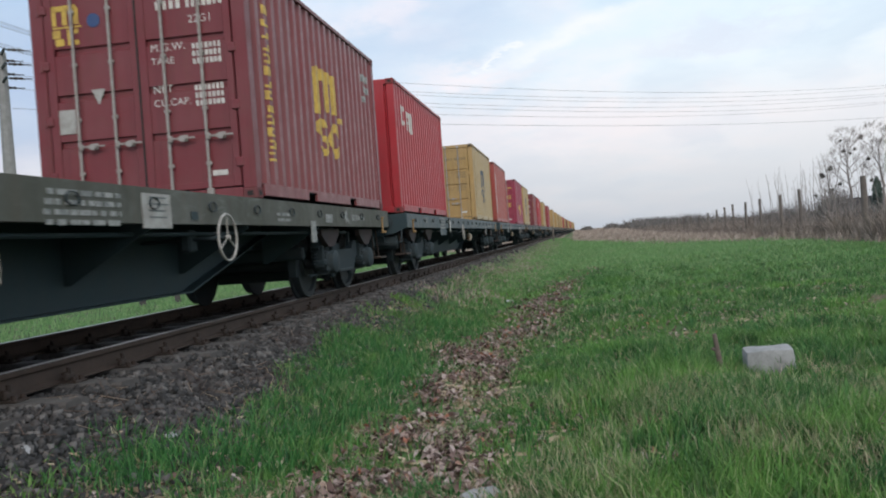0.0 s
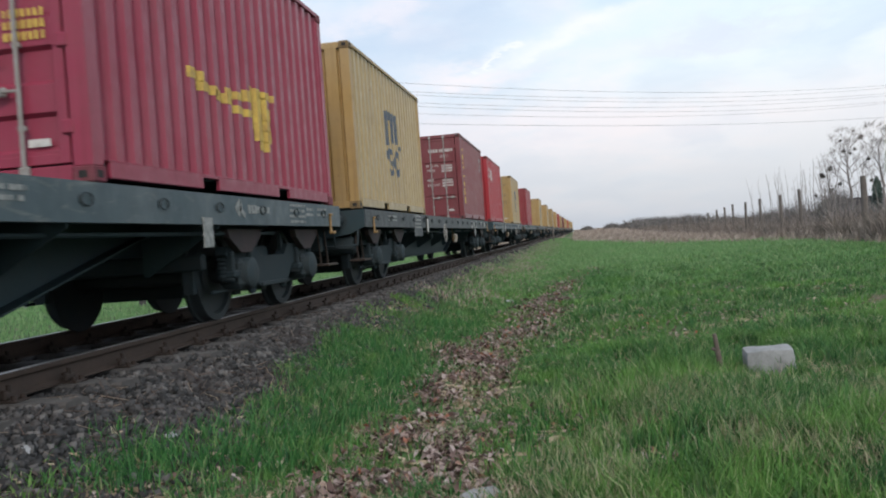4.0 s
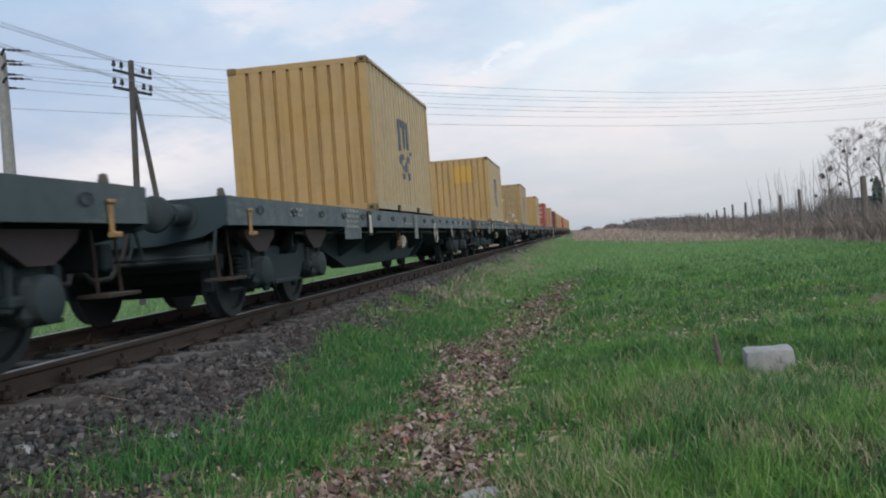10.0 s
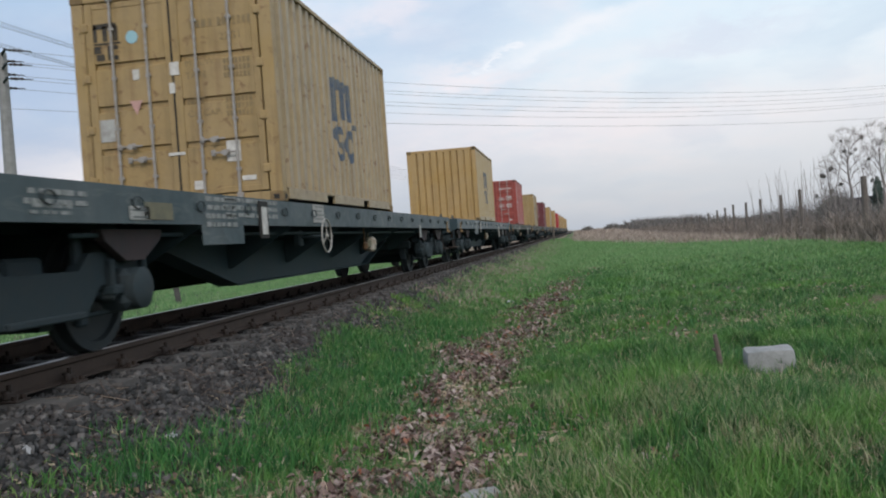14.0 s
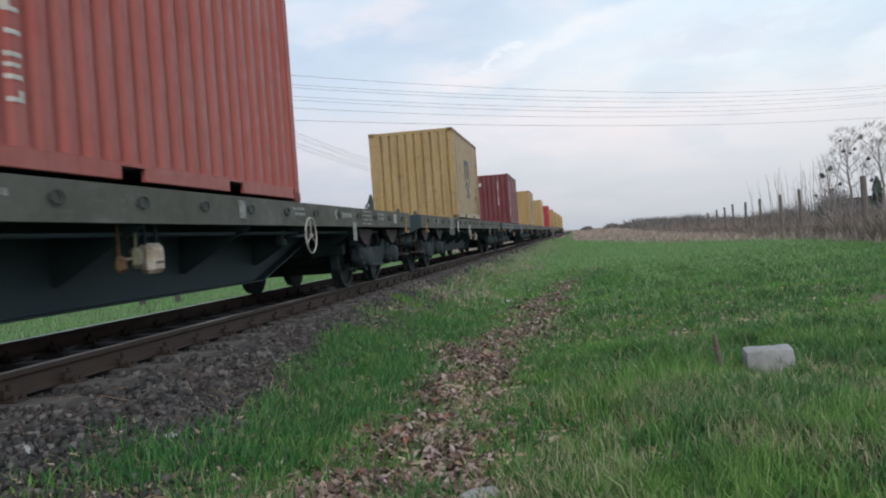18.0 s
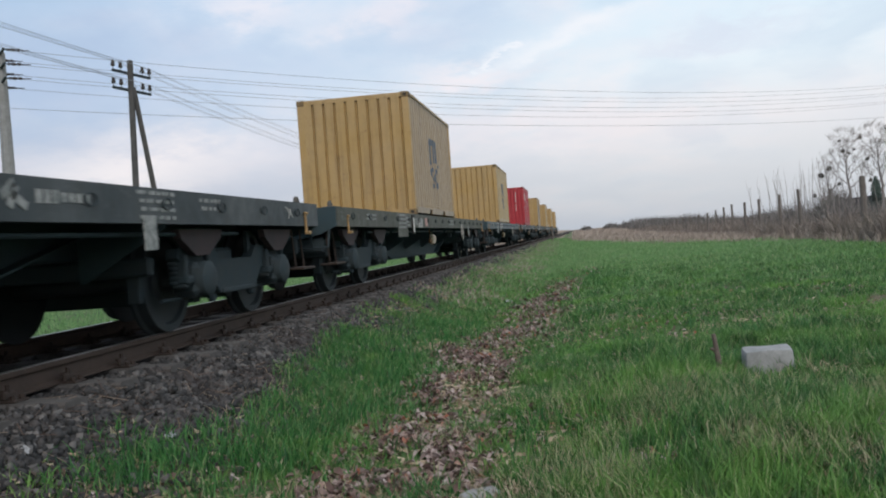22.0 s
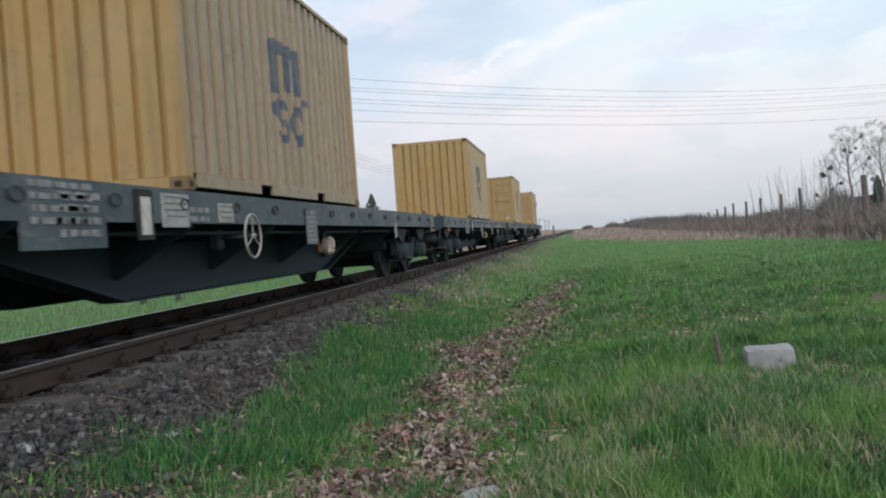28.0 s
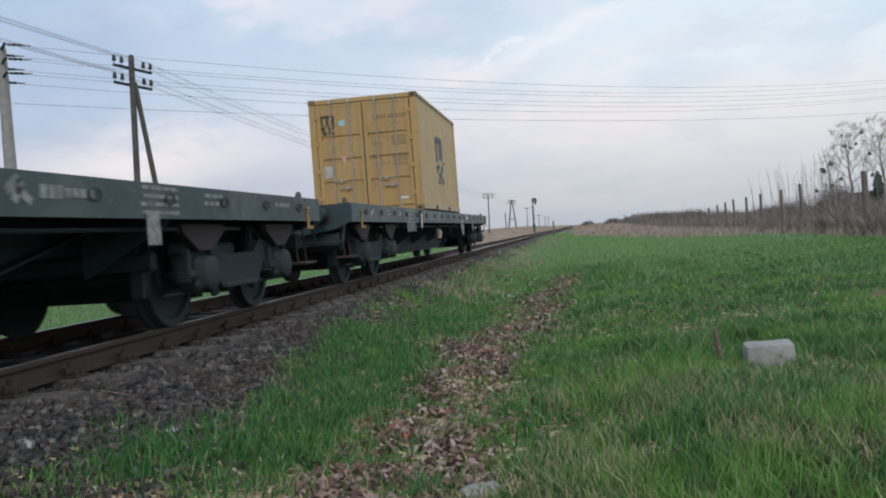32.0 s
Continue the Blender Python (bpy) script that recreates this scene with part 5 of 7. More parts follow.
# what is painted and screwed on some wagons' sills: kind, metres from the wagon's middle, height, width, depth, lines of writing
SILL_MARKS = {
    0: [("lines", 0.15, 1.027, 0.93, 0.254, 4), ("panel", 1.15, 1.027, 0.47, 0.265, 0), ("dark", 1.82, 1.002, 0.13, 0.069, 0), ("lines", 4.13, 1.024, 0.51, 0.121, 2), ("faint", 5.93, 1.032, 0.31, 0.108, 0), ("emblem", 7.31, 1.059, 1.3, 0.14, 0)],
    1: [("lines", 1.13, 0.998, 0.36, 0.05, 1), ("faint", 2.19, 1.032, 0.2, 0.039, 0), ("digit", 3.44, 1.039, 0.13, 0.117, 0), ("lines", 4.51, 1.021, 0.35, 0.133, 3), ("emblem", 6.71, 1.046, 1.47, 0.15, 0)],
    3: [("panel", 4.5, 1.04, 0.29, 0.222, 0), ("panel", 5.03, 1.066, 0.23, 0.101, 0), ("lines", 5.71, 1.057, 0.4, 0.274, 5), ("emblem", 7.05, 1.106, 1.3, 0.223, 0), ("panel", 8.29, 1.045, 0.35, 0.153, 0)],
    5: [("panel", -3.16, 1.033, 0.31, 0.18, 0), ("panel", -2.02, 1.054, 0.15, 0.121, 0), ("faint", -1.37, 1.056, 0.28, 0.055, 0), ("panel", -0.59, 1.059, 0.1, 0.102, 0), ("board", 0.04, 0.887, 0.46, 0.395, 0), ("panel", 0.51, 1.001, 0.31, 0.149, 0), ("panel", 2.23, 1.061, 0.66, 0.116, 0), ("faint", 4.88, 1.07, 0.95, 0.132, 0), ("faint", 3.53, 1.018, 0.53, 0.111, 0)],
    6: [("lines", -1.35, 1.009, 0.16, 0.111, 3), ("lines", -0.67, 1.006, 0.76, 0.058, 1), ("board", 0.04, 0.945, 0.46, 0.472, 0), ("rust", 0.48, 0.95, 0.14, 0.051, 0), ("lines", 1.14, 0.991, 0.36, 0.047, 1), ("lines", 3.28, 1.022, 0.27, 0.12, 3), ("emblem", 6.66, 1.064, 1.38, 0.149, 0)],
    8: [("lines", -7.67, 1.013, 0.45, 0.079, 2), ("panel", -6.57, 1.01, 0.3, 0.101, 0), ("gold", -6.27, 1.03, 0.47, 0.133, 0), ("lines", -4.27, 1.1, 1.47, 0.214, 3), ("panel", -2.0, 1.09, 0.47, 0.225, 0)],
    11: [("gold", 0.88, 0.963, 0.4, 0.04, 0), ("dark", 2.75, 1.071, 0.56, 0.243, 0), ("digit", 3.38, 1.076, 0.15, 0.113, 0), ("lines", 4.71, 1.067, 0.33, 0.043, 1), ("lines", 6.1, 1.069, 0.55, 0.066, 1), ("lines", 7.69, 1.065, 0.48, 0.141, 2)],
    13: [("lines", -4.5, 1.044, 0.41, 0.207, 3), ("lines", -3.57, 1.05, 0.39, 0.141, 3), ("panel", -3.12, 1.031, 0.47, 0.194, 0), ("pink", -2.39, 1.05, 0.29, 0.175, 0), ("lines", 1.56, 1.07, 0.85, 0.156, 2)],
    16: [("lines", -4.86, 0.978, 0.53, 0.322, 4), ("panel", -3.47, 1.031, 0.49, 0.269, 0), ("lines", -3.02, 1.008, 0.4, 0.153, 2), ("panel", -2.44, 1.03, 0.36, 0.176, 0), ("board", 0.16, 0.911, 0.51, 0.42, 0)],
    17: [("gold", -1.25, 1.022, 0.19, 0.075, 0), ("faint", -0.93, 1.016, 0.32, 0.051, 0), ("panel", 0.6, 0.982, 0.22, 0.143, 0), ("panel", 1.52, 1.005, 0.33, 0.2, 0), ("board", 2.48, 0.906, 0.5, 0.432, 0), ("emblem", 4.92, 1.022, 1.42, 0.132, 0), ("panel", 5.97, 1.022, 0.55, 0.172, 0)],
}
TONES = {"panel": (PALE_PLATE, "pale chalked inscription panel"), "faint": (FAINT, "worn whitish smear of paint"), "gold": (OLD_GOLD, "dull yellowish inscription panel"),
         "pink": (PINKISH, "faded reddish inscription panel"), "rust": (RUST_RUN, "brown rust stain"), "dark": (UNDER, "darker repainted patch")}


def mark_wagon(wagon, k):
    """Stencilled lines of worn writing on the sill that faces the field; what cannot be read is bars."""
    rng = random.Random(900 + k)
    x = SX + 0.003

    def words(name, y, wd, rows, top=1.150, pitch=0.062, high=0.036, material=FAINT, x=x):
        s = Shape()
        for r in range(rows):
            a = -wd / 2 + rng.uniform(0, 0.06)
            while a < wd / 2:
                b = min(wd / 2, a + rng.uniform(0.04, 0.16))
                s.box((x, y + (a + b) / 2, top - r * pitch), (0.003, b - a, high * rng.uniform(0.8, 1.0)))
                a = b + rng.uniform(0.012, 0.05)
        tagged(part(name, s, material, wagon), kind="stuff")

    def plate(name, y, z, wd, hg, material, label=""):
        return part(name, Shape().box((SX + 0.006, y, z), (0.005, wd, hg), 0.001), material, wagon, label)

    if k in SILL_MARKS:
        for kind, y, z, wd, hg, rows in SILL_MARKS[k]:
            if kind == "lines":
                pitch = hg / rows
                words("stencil_block", y, wd, rows, z + hg / 2 - pitch / 2, pitch, pitch * 0.62)
            elif kind == "board":
                p = part("instruction_plate", Shape().box((SX + 0.012, y, z), (0.008, wd * 0.85, hg), 0.002), BOARD, wagon, "tall grey instruction plate")
                s = Shape()
                for r in range(7):
                    s.box((SX + 0.018, y, z + hg * (0.40 - r * 0.13)), (0.003, wd * rng.uniform(0.5, 0.72), hg * 0.062))
                tagged(part("plate_writing", s, FAINT, p), kind="stuff")
            elif kind == "digit":
                s = Shape().box((x, y, z + hg * 0.45), (0.003, wd, hg * 0.14)).box((x, y, z - hg * 0.45), (0.003, wd, hg * 0.14)).box((x, y, z), (0.003, wd * 0.25, hg * 0.9), 0, Matrix.Rotation(radians(28), 4, "X"))
                tagged(part("chalk_mark", s, WHITE, wagon), kind="stuff")
            elif kind == "emblem":
                s = Shape()
                for dy, dz, ry in ((-0.05, 0.035, 35), (0.05, -0.03, -30), (-0.01, -0.005, 60)):
                    s.box((x, y - wd * 0.36 + dy, z + dz), (0.004, 0.15, 0.055), 0, Matrix.Rotation(radians(ry), 4, "X"))
                part("company_emblem", s, FAINT, wagon, "worn painted company emblem")
                s = Shape()
                for r in range(7):
                    s.box((x, y - wd * 0.10 + r * wd * 0.085, z), (0.003, wd * 0.062, 0.085 if r < 3 else 0.06))
                tagged(part("stencil_block", s, FAINT, wagon), kind="stuff")
            else:
                tone, lab = TONES[kind]
                p = plate("inscription_panel" if kind in ("panel", "gold", "pink") else "paint_patch", y, z, wd, hg, tone, lab)
                if kind == "panel":
                    s = Shape()
                    for r in range(max(2, int(hg / 0.055))):
                        s.box((SX + 0.0095, y + rng.uniform(-0.05, 0.05) * wd, z + hg * 0.5 - 0.03 - r * 0.05), (0.002, wd * rng.uniform(0.5, 0.85), 0.012))
                    tagged(part("panel_writing", s, BOARD, p), kind="stuff")
        words("stencil_block", -5.05, 0.72, 4, 1.16, 0.075, 0.045)
        words("stencil_block", -7.6, rng.uniform(0.4, 0.8), 2, 1.12)
        return
    # data on the hanging plate by the label holder
    words("stencil_block", -5.05, 0.72, 4, 1.16, 0.075, 0.045)
    words("stencil_block", -5.0, 0.34, 2, 0.88, 0.055, 0.034)
    if k % 2 == 0:
        plate("inscription_panel", -3.62, 1.075, rng.uniform(0.24, 0.34), 0.235, PALE_PLATE, "pale chalked inscription panel")
    else:
        words("stencil_block", -3.55, 0.34, 3)
    # instruction board in the middle
    yy = 0.0 if k not in OTHER else -0.9
    if k == 4:
        p = part("instruction_plate", Shape().box((SX + 0.012, yy, 0.96), (0.008, 0.40, 0.50), 0.002), BOARD, wagon, "tall grey instruction plate")
        s = Shape()
        for r in range(7):
            s.box((SX + 0.018, yy, 1.16 - r * 0.066), (0.003, rng.uniform(0.24, 0.32), 0.030))
        tagged(part("plate_writing", s, FAINT, p), kind="stuff")
    # company emblem, then the long data block over the far bogie
    ye = {3: 6.6, 12: 3.6, 15: 4.3, 7: 6.0}.get(k, rng.choice((3.6, 4.3, 6.0)))
    tone = rng.choice((WHITE, FAINT, FAINT))
    s = Shape()
    for dy, dz, ry in ((-0.05, 0.035, 35), (0.05, -0.03, -30), (-0.01, -0.005, 60)):
        s.box((x, ye + dy, 1.085 + dz), (0.004, 0.15, 0.055), 0, Matrix.Rotation(radians(ry), 4, "X"))
    part("company_emblem", s, tone, wagon, "worn painted company emblem")
    s = Shape()
    for r in range(7):
        s.box((x, ye + 0.24 + r * 0.088, 1.088), (0.003, 0.066, 0.085 if r < 3 else 0.06))
    tagged(part("stencil_block", s, tone, wagon), kind="stuff")
    words("stencil_block", ye + 1.75 if ye < 6.3 else 4.9, 0.62, 4, 1.165, 0.062, 0.032)
    words("stencil_block", ye + 2.75 if ye < 6.3 else 5.6, 0.45, 2, 1.14, 0.07, 0.036)
    # chalk, small plates and data near the ends
    for y in (-8.3, -7.2, -6.4, -2.6, -1.6, 1.1, 2.6, 8.4):
        y += rng.uniform(-0.25, 0.25)
        kind = rng.choice(("two", "one", "none", "none", "plate", "chalk", "three"))
        if kind == "two":
            words("stencil_block", y, rng.uniform(0.25, 0.6), 2, 1.13)
        elif kind == "three":
            words("stencil_block", y, rng.uniform(0.4, 0.8), 3)
        elif kind == "one":
            words("stencil_block", y, rng.uniform(0.3, 0.7), 1, 1.10, high=0.05)
        elif kind == "plate":
            plate("inscription_panel", y, 1.08, rng.uniform(0.14, 0.26), rng.uniform(0.10, 0.20), rng.choice((FAINT, PALE_PLATE, FAINT)), "small worn inscription panel")
        elif kind == "chalk":
            s = Shape()
            for r in range(3):
                s.box((x, y + 0.05 * r, 1.09 + rng.uniform(-0.03, 0.03)), (0.003, 0.14, 0.014), 0, Matrix.Rotation(radians(rng.uniform(-60, 60)), 4, "X"))
            tagged(part("chalk_mark", s, WHITE, wagon), kind="stuff")


proto, proto_wheels = wagon_prototype(1.85)
other, other_wheels = wagon_prototype(-2.1)
WAGONS = []
for k in range(len(NEAR)):
    first = other if k in OTHER else proto
    WAGONS.append(first if first not in WAGONS else copy_thing(first, Matrix.Identity(4)))
for k, wg in enumerate(WAGONS):
    for ob in wg.children:
        if ob.name.startswith(("side_sill", "side_plate")):
            ob.material_slots[0].link = "OBJECT"
            ob.material_slots[0].material = SILLS[SHADE[k]]
    if SHADE[k] in (1, 3):
        tagged(wg, "grimy olive container flat wagon with deep fish-belly girders" if SHADE[k] == 1 else "blackened container flat wagon with deep fish-belly girders")
    if k in WHEEL_AT:
        for ob in wg.children:
            if ob.name.startswith(("hand_brake_wheel", "brake_gear")):
                ob.location.y = WHEEL_AT[k]
    mark_wagon(wg, k)

# ---------------------------------------------------------------- grass, leaves, ballast
rg = np.random.default_rng(11)


def blade_mesh(name, x, y, h, w, lean, material, label, category, base=None, curl=0.5):
    """Many narrow bent blades, each an island of three triangles."""
    n = len(x)
    z = height(x, y) - 0.01 if base is None else base
    a = rg.uniform(0, 2 * np.pi, n)
    ux, uy = np.cos(a), np.sin(a)
    d = rg.uniform(0, 2 * np.pi, n)
    off = h * lean * rg.uniform(0.2, 1.0, n)
    lx, ly = np.cos(d) * off, np.sin(d) * off
    v = np.zeros((n, 5, 3))
    hw = w / 2
    for k, (s, up, fr) in enumerate(((-1, 0, 0), (1, 0, 0), (-0.8, 0.55, curl * 0.6), (0.8, 0.55, curl * 0.6), (0, 1.0, 1.0))):
        v[:, k, 0] = x + ux * hw * s + lx * fr
        v[:, k, 1] = y + uy * hw * s + ly * fr
        v[:, k, 2] = z + h * up * (1 - 0.15 * lean * fr)
    i = np.arange(n)[:, None] * 5
    f = np.concatenate([i + [0, 1, 3], i + [0, 3, 2], i + [2, 3, 4]])
    return tagged(bulk(name, v.reshape(-1, 3), f, material), label, category, kind="stuff")


def patchy(x, y, seed=0.0):
    """A value from 0 to 1 that wanders over the ground."""
    return 0.5 + 0.25 * np.sin(1.1 * x + 0.5 * y + seed) + 0.15 * np.sin(2.7 * x - 1.9 * y + 2 * seed) + 0.10 * np.sin(4.3 * y + 3.1 * x + seed)


def strip(x, y):
    """How much a place belongs to the strip of dead leaves, 0 to 1."""
    mid = np.interp(y, [3, 4.7, 6, 8, 10, 13, 20, 26, 32], [3.42, 3.42, 3.30, 3.30, 3.35, 3.60, 3.95, 4.7, 5.3]) + 0.05 * np.sin(2.3 * y)
    half = np.interp(y, [3, 5, 8, 14, 30], [0.62, 0.52, 0.46, 0.55, 0.8])
    return np.clip(1.25 - np.abs(x - mid) / half, 0, 1) * np.clip((30 - y) / 12, 0, 1)


def scatter(n, x0, x1, y0, y1, keep):
    x, y = rg.uniform(x0, x1, n), rg.uniform(y0, y1, n)
    ok = rg.uniform(0, 1, n) < keep(x, y)
    return x[ok], y[ok]


def grain(x, y, size, seed):
    """Smooth random values from 0 to 1 on a grid of that size."""
    g = np.random.default_rng(seed).uniform(0, 1, (257, 257))
    u, w = x / size, y / size
    iu, iw = np.floor(u).astype(int), np.floor(w).astype(int)
    fu, fw = u - iu, w - iw
    fu, fw = fu * fu * (3 - 2 * fu), fw * fw * (3 - 2 * fw)
    at = lambda a, b: g[a % 257, b % 257]
    return (at(iu, iw) * (1 - fu) + at(iu + 1, iw) * fu) * (1 - fw) + (at(iu, iw + 1) * (1 - fu) + at(iu + 1, iw + 1) * fu) * fw


def bank(x, y):
    """Grass thins out towards the ballast."""
    edge = np.interp(y, [0, 4.2, 4.8, 5.7, 6.7, 7.4, 8.2, 10, 12, 20, 34], [1.42, 1.42, 1.46, 1.60, 1.80, 1.70, 1.52, 1.36, 1.32, 1.30, 1.30]) + 0.35 * (grain(x, y, 0.5, 3) - 0.5)
    return np.clip((x - edge) / 0.32, 0, 1) ** 1.2


def field_edge(y):
    """The slanting line where the green field ends: x at y."""
    return np.maximum(41.5 - 7.8 * np.log(np.maximum(y, 1.0)), 4.2)


def trodden(x, y):
    """Grass stays shorter in front of the stone and the stick."""
    return 1 - 0.35 * np.exp(-((x - 5.68) / 0.42) ** 2 - ((y - 6.95) / 0.45) ** 2)


def make_grass():
    tuft = lambda x, y: np.clip(1.7 * grain(x, y, 0.16, 5) * (0.4 + 0.9 * grain(x, y, 0.7, 6)) - 0.16, 0, 1)
    bare = lambda x, y: np.clip(1.6 * grain(x, y, 0.9, 8) - 0.1 + 0.5 * grain(x, y, 0.35, 9) - 0.2 + smooth(y, 9, 16) + 0.5 * smooth(x, 4.2, 5.5), 0.12, 1)
    keep = lambda x, y: bank(x, y) * (1 - 0.85 * strip(x, y)) * tuft(x, y) * bare(x, y)
    spots = [(2.35, 8.6, 0.50, 1.1), (2.05, 9.9, 0.35, 0.8), (2.5, 7.6, 0.35, 0.6), (2.15, 5.6, 0.3, 0.5), (1.75, 9.6, 0.25, 0.7), (2.1, 4.6, 0.35, 0.4), (3.55, 4.85, 0.16, 0.22), (4.3, 6.2, 0.35, 0.7),
             (4.75, 9.2, 0.4, 1.0), (5.1, 21, 0.5, 2.2), (4.9, 24, 0.4, 2.0), (2.6, 12.5, 0.5, 1.2), (2.55, 6.6, 0.32, 0.9), (2.3, 7.4, 0.4, 0.8), (1.85, 6.9, 0.2, 0.5), (2.6, 5.2, 0.3, 0.5), (1.9, 4.7, 0.35, 0.35), (5.4, 5.6, 0.5, 0.7), (6.2, 6.2, 0.5, 0.5), (4.6, 4.6, 0.4, 0.5)]
    lush = lambda x, y: np.clip(sum(np.exp(-((x - a) / b) ** 2 - ((y - c) / d) ** 2) for a, c, b, d in spots), 0, 1) * np.clip(1.8 * grain(x, y, 0.14, 7) - 0.25, 0, 1) * bank(x - 0.06, y)
    x, y = scatter(330000, 1.2, 8.6, 2.6, 9.5, keep)
    h = trodden(x, y) * rg.uniform(0.035, 0.11, len(x)) * (0.6 + 0.9 * tuft(x, y)) * (1 + 0.25 * smooth(x, 3.8, 6.0))
    blade_mesh("short_grass", x, y, h, rg.uniform(0.005, 0.011, len(x)), 0.8, GRASS, "short patchy spring grass beside the track", "grass")
    x, y = scatter(500000, 1.0, 15, 9.5, 34, lambda x, y: keep(x, y) * (1 - smooth(y, 17, 34)) * (x < field_edge(y)))
    h = rg.uniform(0.05, 0.13, len(x)) * (0.6 + 0.8 * tuft(x, y))
    blade_mesh("short_grass", x, y, h, rg.uniform(0.008, 0.015, len(x)), 0.9, GRASS, "short patchy spring grass of the field", "grass")
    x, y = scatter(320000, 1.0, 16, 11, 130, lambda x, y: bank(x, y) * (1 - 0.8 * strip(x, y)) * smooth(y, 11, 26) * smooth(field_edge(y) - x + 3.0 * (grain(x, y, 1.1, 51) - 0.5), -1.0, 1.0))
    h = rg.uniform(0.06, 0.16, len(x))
    blade_mesh("short_grass", x, y, h, rg.uniform(0.016, 0.032, len(x)), 0.8, HAZY_GRASS, "short patchy spring grass of the field", "grass")
    x, y = scatter(70000, 1.4, 10, -6, 2.6, lambda x, y: bank(x, y))
    blade_mesh("short_grass", x, y, rg.uniform(0.04, 0.12, len(x)), rg.uniform(0.008, 0.014, len(x)), 0.9, GRASS, "short patchy spring grass beside the track", "grass")
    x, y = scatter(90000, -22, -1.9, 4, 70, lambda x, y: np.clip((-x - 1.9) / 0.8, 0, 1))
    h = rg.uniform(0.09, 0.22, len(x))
    blade_mesh("verge_grass", x, y, h, rg.uniform(0.014, 0.030, len(x)), 0.7, HAZY_GRASS, "bright green grass beyond the track", "grass")
    x, y = scatter(420000, 1.3, 7.0, 3.2, 27, lush)
    h = rg.uniform(0.06, 0.20, len(x)) * (1 - 0.25 * smooth(x, 3.0, 4.5))
    blade_mesh("lush_tufts", x, y, h, rg.uniform(0.006, 0.012, len(x)), 0.7, LUSH, "taller dark green grass tufts", "grass")
    x, y = scatter(80000, 3.8, 8.8, 2.9, 9.0, lambda x, y: np.clip(1.9 * grain(x, y, 0.4, 12) - 0.45, 0, 1) * smooth(x, 3.9, 5.5))
    h = trodden(x, y) * rg.uniform(0.10, 0.27, len(x))
    blade_mesh("long_grass", x, y, h, rg.uniform(0.005, 0.010, len(x)), 0.7, GRASS, "longer grass by the marker stone", "grass")
    x, y = scatter(75000, 1.7, 9.0, 2.9, 13, lambda x, y: (0.25 + 0.75 * smooth(x, 2.3, 3.0)) * np.clip(1.9 * grain(x, y, 0.5, 14) - 0.45, 0.03, 1) * (1 - 0.5 * strip(x, y)) * (1 - 0.9 * smooth(y, 6.5, 9.5)))
    h = rg.uniform(0.05, 0.19, len(x))
    blade_mesh("dry_stalks", x, y, h, rg.uniform(0.003, 0.006, len(x)), 1.4, STRAW, "dry straw-coloured stalks among the grass", "dry grass")
    x, y = scatter(42000, 3.9, 8.0, 3.0, 6.6, lambda x, y: np.clip(1.9 * grain(x, y, 0.45, 41) - 0.55, 0.02, 1) * smooth(x, 3.9, 4.8))
    h = rg.uniform(0.08, 0.24, len(x))
    blade_mesh("dry_stalks", x, y, h, rg.uniform(0.003, 0.006, len(x)), 0.7, PALE_STALK, "pale dry stalks standing in the grass", "dry grass")
    # withered grass beyond the field's slanting edge
    x, y = scatter(70000, 3.2, 15.0, 28, 125, lambda x, y: smooth(x - field_edge(y) + 2.4 * (grain(x, y, 1.3, 53) - 0.5), -1.2, 1.2) * np.clip(0.25 + 1.1 * grain(x, y, 1.6, 52), 0, 1) * np.clip(60 / y, 0.4, 1))
    blade_mesh("far_dry_grass", x, y, rg.uniform(0.10, 0.34, len(x)), rg.uniform(0.012, 0.03, len(x)) + 0.0005 * y, 0.9, FIELD_STRAW, "pale withered grass at the field's edge", "dry grass")
    # cut straw lying flat
    x, y = scatter(52000, 1.5, 9.0, 2.9, 16, lambda x, y: np.clip(1.7 * grain(x, y, 0.6, 15) - 0.35, 0.05, 1) * bank(x, y) * (1 - 0.85 * smooth(y, 6.5, 10) * smooth(x, 3.6, 4.6)))
    n = len(x)
    a, ln, wd = rg.uniform(0, 2 * np.pi, n), rg.uniform(0.02, 0.11, n), rg.uniform(0.002, 0.006, n)
    z = height(x, y) + rg.uniform(0.0, 0.03, n)
    cx, cy = np.cos(a), np.sin(a)
    v = np.stack([np.stack([x + sx * cx * ln / 2 - sw * cy * wd, y + sx * cy * ln / 2 + sw * cx * wd, z + sx * rg.uniform(-0.02, 0.02, n)], -1) for sx, sw in ((-1, -1), (1, -1), (1, 1), (-1, 1))], 1)
    tagged(bulk("fallen_straw", v.reshape(-1, 3), np.arange(4 * n).reshape(-1, 4), STRAW), "broken dry straw lying on the soil", "straw", kind="stuff")


